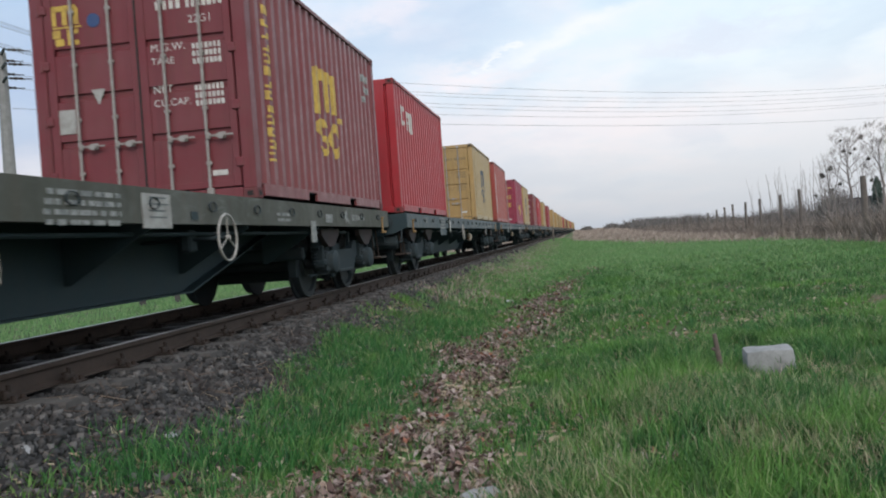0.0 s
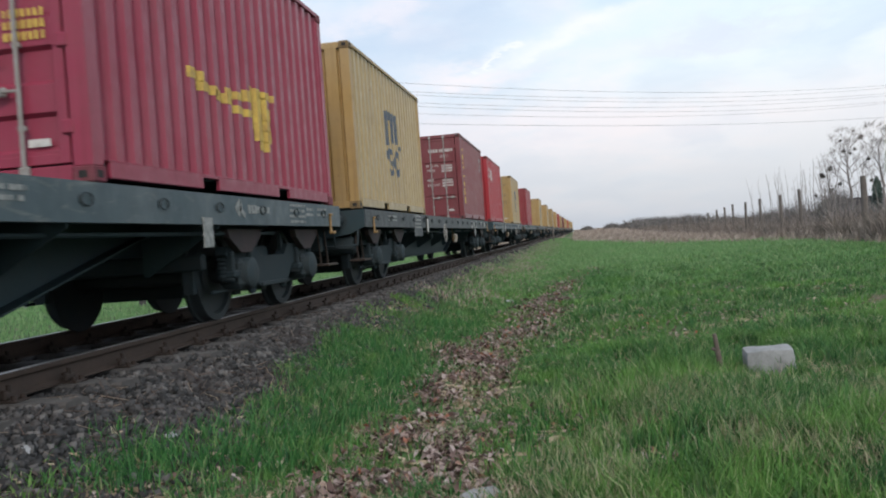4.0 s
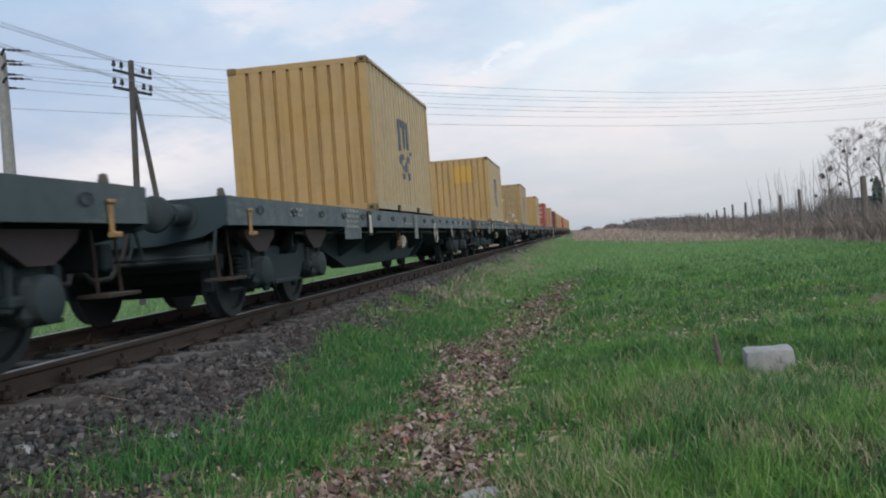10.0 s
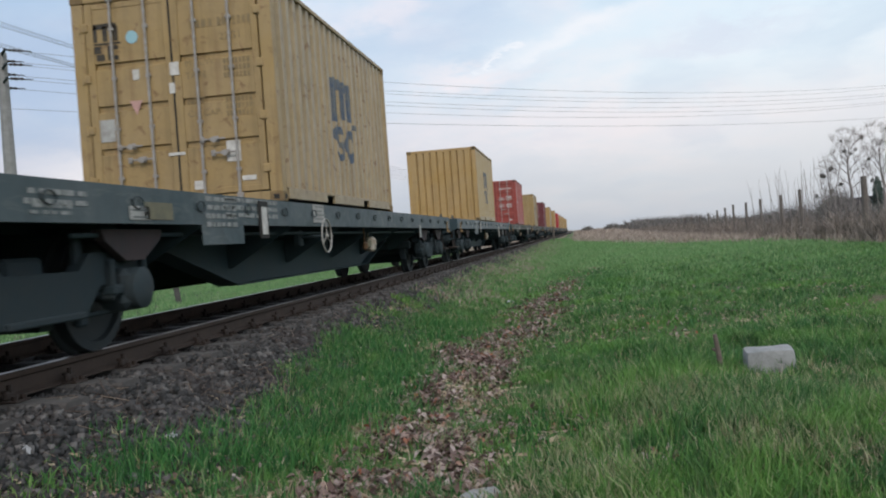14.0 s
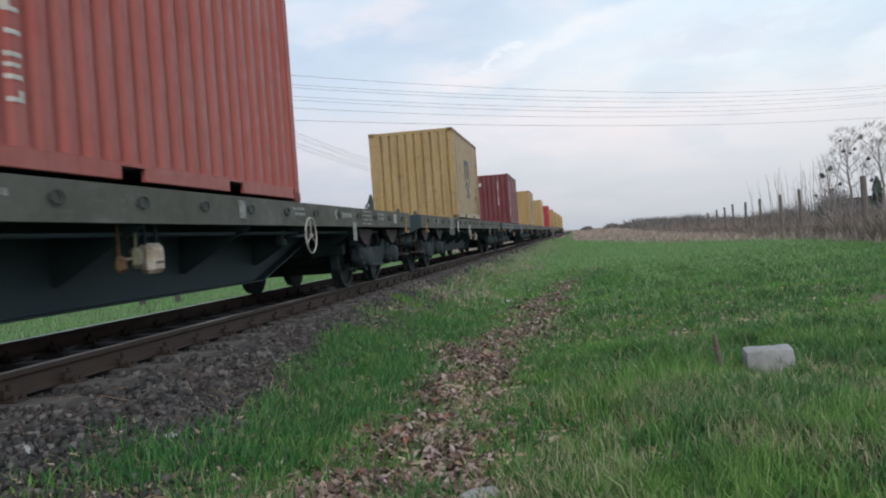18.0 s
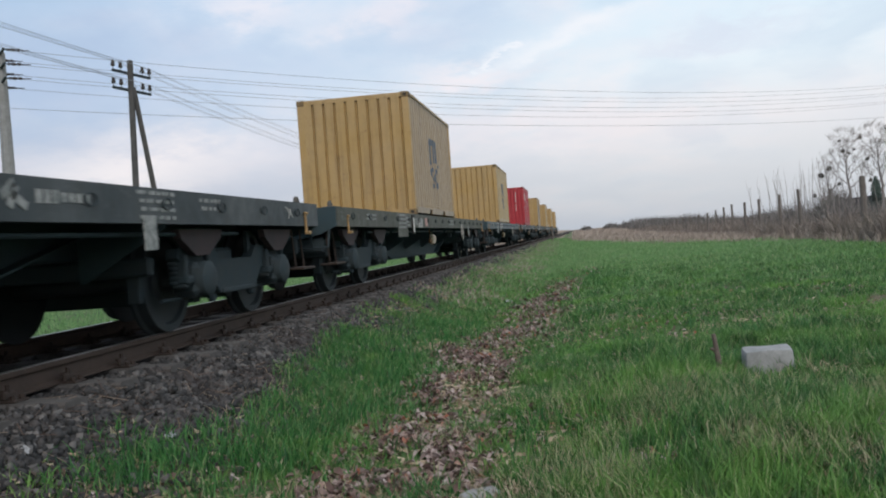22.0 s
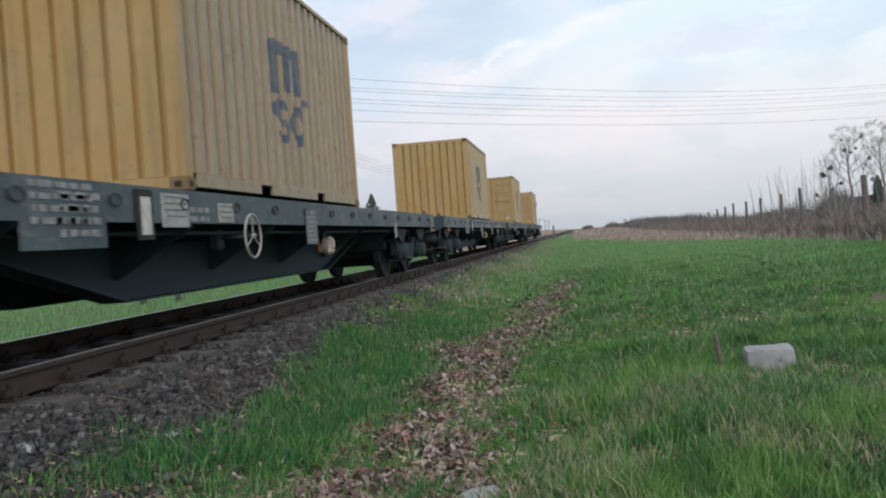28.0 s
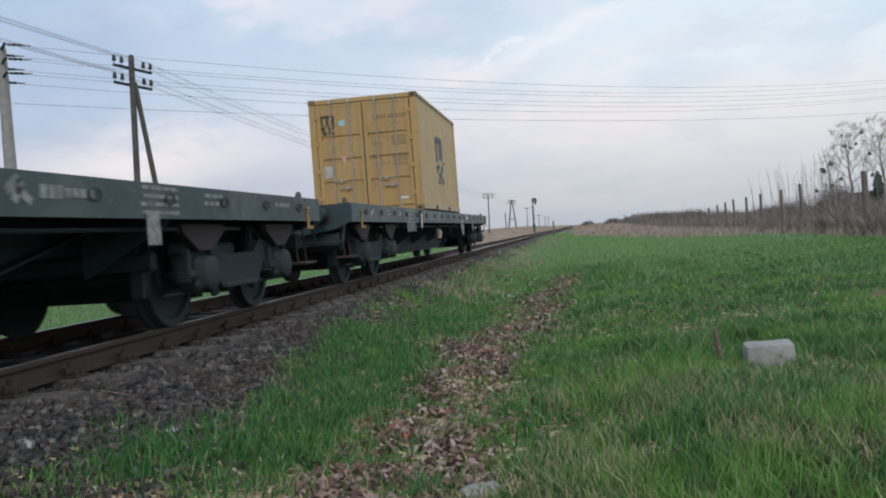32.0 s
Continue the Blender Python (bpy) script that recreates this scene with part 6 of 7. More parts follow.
def make_leaves():
    def layer(n, x0, x1, y0, y1, keep, size):
        x, y = scatter(n, x0, x1, y0, y1, keep)
        m = len(x)
        s = rg.uniform(*size, m)
        a = rg.uniform(0, 2 * np.pi, m)
        tilt = rg.uniform(-0.9, 0.9, (m, 2))
        curl = rg.uniform(0.15, 0.75, m) * s
        z = height(x, y) + rg.uniform(0.004, 0.04, m)
        v = np.zeros((m, 6, 3))
        # outline of a folded leaf: stem, two shoulders, tip, midrib points
        for k, (u, w, up) in enumerate(((-0.6, 0, 0.1), (0.0, 0.36, 1), (0.62, 0.0, 0.5), (0.0, -0.30, 0.8), (-0.38, 0.22, 0.6), (-0.35, -0.24, 0.7))):
            px, py = u * s, w * s
            v[:, k, 0] = x + px * np.cos(a) - py * np.sin(a)
            v[:, k, 1] = y + px * np.sin(a) + py * np.cos(a)
            v[:, k, 2] = z + curl * up + tilt[:, 0] * px + tilt[:, 1] * py
        i = np.arange(m)[:, None] * 6
        f = np.concatenate([i + [0, 2, 4], i + [4, 2, 1], i + [0, 5, 2], i + [5, 3, 2]])
        return v.reshape(-1, 3), f
    gaps = lambda x, y: np.clip(2.8 * grain(x, y, 0.30, 21) - 0.85, 0.05, 1)
    sets = [layer(36000, 2.2, 4.9, 3.0, 12, lambda x, y: strip(x, y) ** 1.1 * gaps(x, y), (0.030, 0.064)),
            layer(9000, 2.2, 4.9, -6, 3.0, lambda x, y: strip(x, y) ** 1.3 * gaps(x, y), (0.03, 0.06)),
            layer(40000, 2.2, 6.0, 12, 30, lambda x, y: strip(x, y) ** 1.4 * gaps(x, y), (0.042, 0.085)),
            layer(14000, 1.6, 8.8, 3.0, 18, lambda x, y: np.clip(2.0 * grain(x, y, 0.8, 23) - 1.05, 0.03, 1), (0.022, 0.05))]
    for cx, cy, rr, n in ((3.45, 8.7, 0.45, 900), (3.2, 9.9, 0.40, 700), (3.62, 12.2, 0.65, 1200), (3.75, 14.5, 0.6, 900), (3.1, 7.6, 0.3, 500), (6.05, 5.35, 0.34, 1300), (6.25, 6.0, 0.25, 650), (5.75, 4.75, 0.32, 700), (6.1, 4.7, 0.3, 600), (4.55, 8.9, 0.5, 240), (5.0, 11.5, 1.2, 500)):
        sets.append(layer(n, cx - rr, cx + rr, cy - rr, cy + rr, lambda x, y: np.clip(1.1 - ((x - cx) ** 2 + (y - cy) ** 2) / rr ** 2, 0, 1), (0.02, 0.045)))
    v, f, o = [], [], 0
    for a, b in sets:
        v.append(a)
        f.append(b + o)
        o += len(a)
    tagged(bulk("dead_leaves", np.concatenate(v), np.concatenate(f), LEAVES), "dry brown fallen leaves lying in a shallow ditch", "leaves", kind="stuff")


def make_ballast():
    corners = np.array([(a, b, c) for a in (-1, 1) for b in (-1, 1) for c in (-1, 1)], float) * 0.5
    quads = np.array([(0, 1, 3, 2), (4, 6, 7, 5), (0, 4, 5, 1), (2, 3, 7, 6), (0, 2, 6, 4), (1, 5, 7, 3)])

    def stones(x, y, size):
        m = len(x)
        p = corners[None] * (size[:, None, None] * rg.uniform(0.55, 1.15, (m, 1, 3)))
        p = p * rg.uniform(0.55, 1.1, (m, 8, 1)) + rg.normal(0, 0.09, (m, 8, 3)) * size[:, None, None]
        a, b = rg.uniform(0, 2 * np.pi, m), rg.uniform(-0.8, 0.8, m)
        ca, sa, cb, sb = (q[:, None] for q in (np.cos(a), np.sin(a), np.cos(b), np.sin(b)))
        px, py, pz = p[..., 0], p[..., 1] * cb - p[..., 2] * sb, p[..., 1] * sb + p[..., 2] * cb
        qx, qy = px * ca - py * sa, px * sa + py * ca
        # the bed lies higher between the sleepers and hides the sleepers' ends
        bed = np.maximum(height(x, y), np.interp(np.abs(x), [0, 0.55, 0.7, 0.95, 1.2, 1.5, 2.0], [-0.245, -0.245, -0.24, -0.220, -0.205, -0.32, -0.9]))
        z = bed + rg.uniform(-0.028, 0.024, m)
        return np.stack([qx + x[:, None], qy + y[:, None], pz + z[:, None]], -1).reshape(-1, 3)
    sets = []
    for n, x0, x1, y0, y1, lo, hi in ((9000, 0.84, 2.5, -8, 2.6, 0.03, 0.06), (34000, 0.84, 2.5, 2.6, 12, 0.026, 0.060), (20000, 0.84, 2.1, 12, 32, 0.032, 0.06), (5000, 0.84, 1.9, 32, 70, 0.07, 0.11), (9000, -0.7, 0.7, 3, 40, 0.04, 0.07), (4000, -2.3, -0.84, 4, 40, 0.04, 0.075)):
        x, y = scatter(n, x0, x1, y0, y1, lambda x, y: np.clip((2.45 - np.abs(x)) / 0.7, 0, 1))
        # keep the tops of the sleepers free near the rails
        k = np.abs((y - FIRST + PITCH / 2) % PITCH - PITCH / 2)
        ok = (k > 0.125) | (np.abs(x) > 1.10 + 0.12 * np.sin(9 * y))
        x, y = x[ok], y[ok]
        sets.append(stones(x, y, rg.uniform(lo, hi, len(x))))
    v = np.concatenate(sets)
    f = (np.arange(len(v) // 8)[:, None, None] * 8 + quads[None]).reshape(-1, 4)
    tagged(bulk("ballast_stones", v, f, BALLAST), "grey-brown crushed stone ballast round the sleepers", "ballast", kind="stuff")


def make_stems():
    """Broken brown weed stems lying over the edge of the ballast."""
    x, y = scatter(1300, 1.15, 2.3, 3.4, 16, lambda x, y: np.clip(1.9 * grain(x, y, 0.6, 61) - 0.3, 0.05, 1) * (1 - 0.7 * smooth(y, 10, 16)))
    n = len(x)
    a, ln, w = rg.normal(1.0, 1.0, n), rg.uniform(0.04, 0.20, n), rg.uniform(0.0018, 0.0038, n)
    bed = np.maximum(height(x, y), np.interp(x, [0.95, 1.2, 1.5, 2.0], [-0.220, -0.205, -0.32, -0.9])) + rg.uniform(0.02, 0.05, n)
    cx, cy, tip = np.cos(a) * ln / 2, np.sin(a) * ln / 2, rg.uniform(-0.02, 0.04, n)
    slope = np.where((x > 1.25) & (x < 1.85), -0.42, -0.2)
    v = np.zeros((n, 6, 3))
    for k, (e, q) in enumerate(((-1, 0), (-1, 1), (-1, 2), (1, 0), (1, 1), (1, 2))):
        t = 2 * np.pi * q / 3
        v[:, k, 0] = x + e * cx - np.sin(a) * w * np.cos(t)
        v[:, k, 1] = y + e * cy + np.cos(a) * w * np.cos(t)
        v[:, k, 2] = bed + e * cx * slope + e * tip + w * np.sin(t)
    i = np.arange(n)[:, None] * 6
    f = np.concatenate([i + [0, 1, 4, 3], i + [1, 2, 5, 4], i + [2, 0, 3, 5]])
    tagged(bulk("dead_stems", v.reshape(-1, 3), f, STEM), "broken brown weed stems lying over the ballast", "dead stems", kind="stuff")


make_grass()
make_leaves()
make_ballast()
make_stems()

# ---------------------------------------------------------------- small things in the grass


def on_ground(x, y, dz=0.0):
    return float(height(x, y)) + dz


def marker_stone():
    s = Shape()
    prof = [(0.0, 1.0), (0.20, 1.0), (0.25, 0.975), (0.268, 0.92), (0.272, 0.78)]
    pts, fs, n = [], [], 32
    for z, k in prof:
        for i in range(n):
            t = 2 * math.pi * i / n
            c, q = math.cos(t), math.sin(t)
            r = (abs(c) ** 7 + abs(q) ** 7) ** (-1 / 7)
            pts.append((0.190 * r * c * k + 0.004 * math.sin(5 * t + 9 * z), 0.14 * r * q * k + 0.004 * math.sin(4 * t), z + 0.006 * math.sin(3 * t)))
    for j in range(len(prof) - 1):
        for i in range(n):
            a = j * n + i
            b = j * n + (i + 1) % n
            fs.append((a, b, b + n, a + n))
    fs.append(tuple(range((len(prof) - 1) * n, len(prof) * n)))
    s.face_set(pts, fs)
    ob = part("marker_stone", s, STONE_WHITE)
    ob.matrix_basis = pose(5.90, 7.28, on_ground(5.88, 7.28, -0.055), 2, -2, -4)
    tagged(ob, "low whitish concrete marker stone standing in the grass", "marker stone")


def stick():
    s = Shape()
    pts = [(0, 0, 0), (0.006, 0.0, 0.12), (-0.004, 0.0, 0.24), (-0.012, 0, 0.36)]
    for a, b, r in zip(pts[:-1], pts[1:], (0.027, 0.024, 0.020)):
        s.rod(a, b, r, r - 0.003, n=8)
    s.rod((-0.002, 0, 0.22), (-0.045, 0.01, 0.245), 0.017, 0.012, n=7)
    ob = part("broken_stick", s, STICK_WOOD)
    ob.matrix_basis = pose(5.53, 7.33, on_ground(5.53, 7.33, 0.0), 0, -3, 0)
    tagged(ob, "broken brown stick stuck upright in the grass", "stick")
    t = Shape()
    for a, b, r in (((0, 0, 0), (0.01, 0, 0.16), 0.006), ((0.01, 0, 0.16), (0.0, 0.02, 0.22), 0.004)):
        t.rod(a, b, r, n=6)
    ob = part("dry_stem", t, STICK_WOOD)
    ob.matrix_basis = pose(2.95, 5.9, on_ground(2.95, 5.9))
    tagged(ob, "short dry plant stem standing among the leaves", "plant stem")


def litter(x, y, size, turn):
    s = Shape()
    pts, fs, n = [], [], 7
    r = random.Random(int(x * 100))
    for j in range(n):
        for i in range(n):
            u, w = i / (n - 1) - 0.5, j / (n - 1) - 0.5
            pts.append((u * size, w * size * 0.7, r.uniform(0, 0.028) + 0.05 * (0.25 - u * u)))
    for j in range(n - 1):
        for i in range(n - 1):
            a = j * n + i
            fs.append((a, a + 1, a + n + 1, a + n))
    s.face_set(pts, fs)
    ob = part("litter", s, LITTER)
    ob.data.materials[0] = LITTER
    ob.matrix_basis = pose(x, y, on_ground(x, y, 0.03), 20, 0, turn)
    tagged(ob, "crumpled scrap of white plastic lying in the grass", "litter")


def fallen_twig(x, y, length, turn, seed):
    r = random.Random(seed)
    s, p, d = Shape(), Vector((0, 0, 0.02)), Vector((1, 0, 0.04))
    for k in range(5):
        q = p + d.normalized() * length / 5
        s.rod(p, q, 0.007 - 0.001 * k, 0.006 - 0.001 * k, n=6)
        if k in (1, 2, 3):
            s.rod(q, q + Vector((0.09, r.choice((-1, 1)) * 0.07, r.uniform(0.01, 0.06))), 0.004, 0.002, n=5)
        p, d = q, d + Vector((0, r.uniform(-0.35, 0.35), r.uniform(-0.05, 0.08)))
    ob = part("fallen_twig", s, STICK_WOOD)
    ob.matrix_basis = pose(x, y, on_ground(x, y, 0.03), 0, 0, turn)
    tagged(ob, "thin dry twig lying on the grass", "twig", "twigs in the grass")


fallen_twig(5.55, 4.85, 0.65, 12, 1)
fallen_twig(5.75, 4.70, 0.50, -20, 2)
fallen_twig(5.35, 4.98, 0.45, 35, 3)
def flat_stone(x, y):
    s = Shape().slab([(-0.10, -0.06), (0.02, -0.085), (0.11, -0.03), (0.09, 0.06), (-0.03, 0.08), (-0.11, 0.03)], 0, 0.035, "z")
    ob = part("flat_stone", s, STONE_WHITE)
    ob.matrix_basis = pose(x, y, on_ground(x, y, 0.015), 6, -4, 20)
    tagged(ob, "pale flat stone lying among dead leaves", "stone")


flat_stone(3.85, 4.68)
marker_stone()
stick()
litter(3.14, 16.9, 0.15, 20)
litter(1.85, 5.2, 0.075, 60)
litter(1.5, 4.25, 0.06, 10)

# ---------------------------------------------------------------- poles and wires


def insulator(parent, x, y, z):
    part("insulator", tint("insul", lambda: Shape().rod((0, 0, -0.02), (0, 0, 0.10), 0.012, n=6).lathe([(0.08, 0.03), (0.10, 0.065), (0.16, 0.060), (0.17, 0.045), (0.24, 0.050), (0.27, 0.02)], "z", 12), INSULATOR, "insulator"), INSULATOR, parent, "dark porcelain insulator", at=(x, y, z))


ARM = 0.80


def telegraph_pole(x, y, top, strut=0.0, frame_a=False, arms=2, arm_turn=0.0):
    """A tarred wooden pole; strut: the foot's distance of a slanting stay along the track."""
    base = on_ground(x, y, -0.3)
    p = thing("telegraph_pole", "dark wooden telegraph pole with two crossarms of insulators" if arms == 2 else "distant dark wooden telegraph pole", "telegraph pole", "poles along the railway", at=pose(x - 0.12, y, base, 0, 1.6, 0))
    hh = top - base
    if frame_a:
        for s in (-1, 1):
            part("leg", Shape().rod((s * 0.85, 0, 0), (s * 0.08, 0, hh), 0.15, 0.11, n=10), POLE_WOOD, p)
        part("crossbar", Shape().rod((-0.55, 0, hh * 0.35), (0.55, 0, hh * 0.35), 0.07, n=8), POLE_WOOD, p)
    else:
        part("shaft", Shape().rod((0, 0, 0), (0, 0, hh), 0.105, 0.085, n=12).rod((0, 0, hh), (0, 0, hh + 0.03), 0.085, 0.05, n=12), POLE_WOOD, p)
    if strut:
        part("stay", Shape().rod((strut * 0.45, strut * 0.9, 0), (0.03, 0.08, hh * 0.90), 0.095, 0.075, n=10), POLE_WOOD, p, "slanting wooden stay")
    for k in range(arms):
        z = hh - 0.34 - 0.50 * k
        arm = part("crossarm", Shape().box((0, 0.12, 0), (ARM * 2.1, 0.06, 0.08), 0.01), BOGIE, p, "dark steel crossarm", at=pose(0.04 if arm_turn else 0, 0.2 if arm_turn else 0, z, 0, 0, arm_turn))
        for xx in (-ARM, -ARM * 0.6, ARM * 0.6, ARM):
            insulator(arm, xx, 0.12, 0.03)
    return p


def wire_between(parent, a, b, sag, r=0.007, n=22):
    s = Shape()
    a, b = Vector(a), Vector(b)
    pts = []
    for i in range(n + 1):
        t = i / n
        q = a.lerp(b, t)
        q.z -= sag * 4 * t * (1 - t)
        pts.append(q)
    for p, q in zip(pts[:-1], pts[1:]):
        s.rod(p, q, r, n=4, caps=False)
    return part("wire", s, WIRE, parent)


POLE_X, POLE_TOP = -8.2, 6.6
POLE_Y = [-26, 24.6, 81, 136, 188, 248, 325, 385, 425]


def pole_x(y):
    """The poles keep beside the track, which bears off slightly."""
    return POLE_X - 0.004 * y + 0.55 * bend(y)


for k, y in enumerate(POLE_Y):
    if y != -26:
        telegraph_pole(pole_x(y), y, POLE_TOP + (0.0 if y < 150 else 0.4 if y < 200 else 0.0 if y < 300 else -1.2), strut=1.35 if y == 24.6 else 0.0, arm_turn=78 if y == 24.6 else 0, frame_a=(y == 188), arms=2 if y < 200 else 1)
telegraph_pole(POLE_X, -26, POLE_TOP, arms=2)
line = thing("telegraph_line", "thin dark telegraph wires strung along the railway", "overhead wires")
for ya, yb in zip(POLE_Y[:-1], POLE_Y[1:]):
    if yb > 200:
        break
    for z in (-0.07, -0.57):
        for xx in (-ARM, -ARM * 0.6, ARM * 0.6, ARM):
            ends = []
            for yy in (ya, yb):
                ox, oy = (xx * math.cos(radians(78)) + 0.04, xx * math.sin(radians(78)) + 0.2) if yy == 24.6 else (xx, 0.12)
                ends.append((pole_x(yy) + ox, yy + oy, POLE_TOP + z))
            wire_between(line, *ends, 0.45 + 0.1 * (xx > 0), 0.005)

PA, PB = Vector((-15.38, 29.0, 8.46)), Vector((31.0, 69.7, 9.75))


def concrete_pole(p):
    base = on_ground(p.x, p.y, -0.4)
    hh = p.z - base
    po = thing("power_pole", "grey concrete power pole with three short crossarms", "power pole", "poles of the power line", at=pose(p.x, p.y, base, 0, 0, 0))
    part("shaft", Shape().slab([(-0.19, -0.15), (0.19, -0.15), (0.19, 0.15), (-0.19, 0.15)], 0, 0.5, "z").rod((0, 0, 0), (0, 0, hh), 0.27, 0.17, n=8), CONCRETE, po)
    d = (PB - PA).normalized()
    side = Vector((-d.y, d.x, 0))
    for k in range(3):
        z = hh - 0.08 - 0.50 * k
        arm = part("crossarm", Shape().rod(tuple(-side * 1.0 + Vector((0, 0, z))), tuple(side * 1.0 + Vector((0, 0, z))), 0.05, n=6), BOGIE, po)
        for s in (-1, 1):
            q = side * s * 0.9
            part("strain_insulator", Shape().lathe([(0.0, 0.02), (0.10, 0.02), (0.14, 0.055), (0.22, 0.035), (0.30, 0.06), (0.40, 0.035), (0.50, 0.055), (0.56, 0.02), (0.85, 0.015)], "x", 10), INSULATOR, arm, at=pose(q.x, q.y, z, 0, 0, math.degrees(math.atan2(d.y, d.x))))
    return po


concrete_pole(PA)
concrete_pole(PB)
power = thing("power_line", "sagging dark power wires crossing over the track", "overhead wires")
dirn = (PB - PA).normalized()
perp = Vector((-dirn.y, dirn.x, 0))
for k in range(3):
    for s in (-1, 1):
        off = perp * 0.9 * s
        wire_between(power, PA + off + Vector((0, 0, -0.08 - 0.50 * k)), PB + off + Vector((0, 0, -0.12 - 0.56 * k)), 1.2, 0.008, 30)
wire_between(power, PA + Vector((0.2, 0.1, -2.0)), PB + Vector((0, 0, -2.45)), 0.75, 0.009, 30)

# ---------------------------------------------------------------- signal and posts down the line


def signal_post():
    x, y = -2.35, 150
    b = on_ground(x, y, -0.1)
    p = thing("railway_signal", "distant slim railway signal with a round board on its post", "railway signal", at=pose(x, y, b))
    part("mast", Shape().rod((0, 0, 0), (0, 0, 5.5), 0.09, 0.07, n=8), BOGIE, p)
    part("signal_head", Shape().lathe([(-0.03, 0.30), (0.0, 0.32), (0.03, 0.30)], "y", 20, (0.30, 0, 5.9)), CONCRETE, p, "pale round signal board")
    part("signal_rim", Shape().ring((0.30, -0.07, 5.9), 0.36, 0.10, "y", 20, 6).rod((0.62, -0.05, 5.9), (0.45, -0.05, 5.1), 0.10, 0.07, n=8), REDDISH, p, "dark red-brown rim")
    part("relay_box", Shape().box((0, 0, 1.6), (0.42, 0.35, 0.7), 0.03), BOGIE, p)
    part("ladder", Shape().rod((0.2, 0.3, 0), (0.1, 0.1, 5.2), 0.03, n=6).rod((-0.2, 0.3, 0), (-0.1, 0.1, 5.2), 0.03, n=6), BOGIE, p)


def small_post(x, y, hgt, r, label, material):
    b = on_ground(x, y, -0.1)
    s = Shape().rod((0, 0, 0), (0, 0, hgt + 0.1), r, r * 0.9, n=8)
    ob = part("line_post", s, material)
    ob.matrix_basis = pose(x, y, b)
    tagged(ob, label, "post")


signal_post()
small_post(2.1, 100, 1.75, 0.10, "short dark post beside the track", POST_WOOD)
small_post(-9.0, 175, 3.3, 0.11, "slim dark post in the far verge", POST_WOOD)

# ---------------------------------------------------------------- hedge, fence, trees


def make_hedge():
    x, y = scatter(30000, 13.0, 15.0, 22, 140, lambda x, y: np.clip(26 / y, 0.2, 1) * (0.3 + 0.9 * grain(x, y, 1.1, 31)))
    blade_mesh("dry_grass_verge", x, y, rg.uniform(0.12, 0.55, len(x)), rg.uniform(0.010, 0.03, len(x)), 0.9, FIELD_STRAW, "tall pale dry grass along the field's edge", "dry grass")
    clump = lambda x, y: np.clip(2.4 * grain(x, y, 1.3, 33) - 0.6, 0.06, 1)
    x, y = scatter(90000, 13.5, 15.6, 22, 130, lambda x, y: np.clip(30 / y, 0.2, 1) * clump(x, y))
    h = rg.uniform(0.25, 1.35, len(x)) * rg.uniform(0.5, 1.0, len(x)) * (0.5 + 0.9 * grain(x, y, 2.1, 34))
    blade_mesh("dead_weeds", x, y, h, rg.uniform(0.012, 0.028, len(x)), 0.85, BRUSH, "tangled brown dead weeds along the fence", "dead weeds")
    x, y = scatter(26000, 15, 19, 24, 150, lambda x, y: np.clip(34 / y, 0.2, 1))
    blade_mesh("dry_grass_verge", x, y, rg.uniform(0.2, 0.7, len(x)), rg.uniform(0.014, 0.04, len(x)), 0.9, FIELD_STRAW, "pale withered grass behind the fence", "dry grass")
    x, y = scatter(26000, 4.2, 26, 84, 330, lambda x, y: np.clip(150 / y, 0.3, 1) * smooth(y + 14 * grain(x, y, 6, 35), 92, 120) * (0.35 + grain(x, y, 5, 36)))
    blade_mesh("far_dry_grass", x, y, rg.uniform(0.08, 0.42, len(x)), rg.uniform(0.06, 0.16, len(x)), 0.8, FIELD_STRAW, "far strip of pale dry grass", "dry grass")
    x, y = scatter(20000, -60, -2.4, 62, 330, lambda x, y: np.clip(0.35 + (x + 60) / 60, 0, 1) * smooth(y + 10 * grain(x, y, 5, 37), 64, 84))
    blade_mesh("far_dry_grass", x, y, rg.uniform(0.08, 0.30, len(x)), rg.uniform(0.06, 0.16, len(x)), 0.8, FIELD_STRAW, "far strip of pale dry grass", "dry grass")
    for k in range(56):
        t = k / 55
        yy = 34 + 165 * t ** 1.5 + rg.uniform(-1, 1)
        xx = 18.6 + rg.uniform(-1.0, 2.4) + 3.5 * (1 - t)
        n = 640 if yy < 80 else 340
        r = rg.uniform(0.9, 1.6) + 0.014 * yy
        a, q = rg.uniform(0, 2 * np.pi, n), np.sqrt(rg.uniform(0, 1, n)) * r
        bx, by = xx + np.cos(a) * q, yy + np.sin(a) * q
        hh = (rg.uniform(1.5, 2.4) + (0.7 if yy > 110 else 0)) * np.sqrt(np.clip(1 - (q / r) ** 2, 0.08, 1)) * rg.uniform(0.45, 1.0, n)
        blade_mesh("bare_bush", bx, by, hh, rg.uniform(0.014, 0.03, n) + 0.0006 * yy, 0.8, HEDGE, "bare grey-brown bush of the hedge behind the fence", "bush")
    for x0, y0, top, r in ((21.6, 62, 2.9, 1.3), (23.2, 66, 3.3, 1.5), (24.6, 72, 3.0, 1.6), (22.5, 75, 2.6, 1.6), (26.0, 78, 3.4, 1.5)):
        n = 700
        a, q = rg.uniform(0, 2 * np.pi, n), np.sqrt(rg.uniform(0, 1, n)) * r
        blade_mesh("tall_shrub", x0 + np.cos(a) * q, y0 + np.sin(a) * q, top * np.sqrt(np.clip(1 - (q / r) ** 2, 0.1, 1)) * rg.uniform(0.5, 1.15, n), rg.uniform(0.02, 0.045, n), 0.5, HEDGE, "tall bare shrub behind the hedge", "shrub")
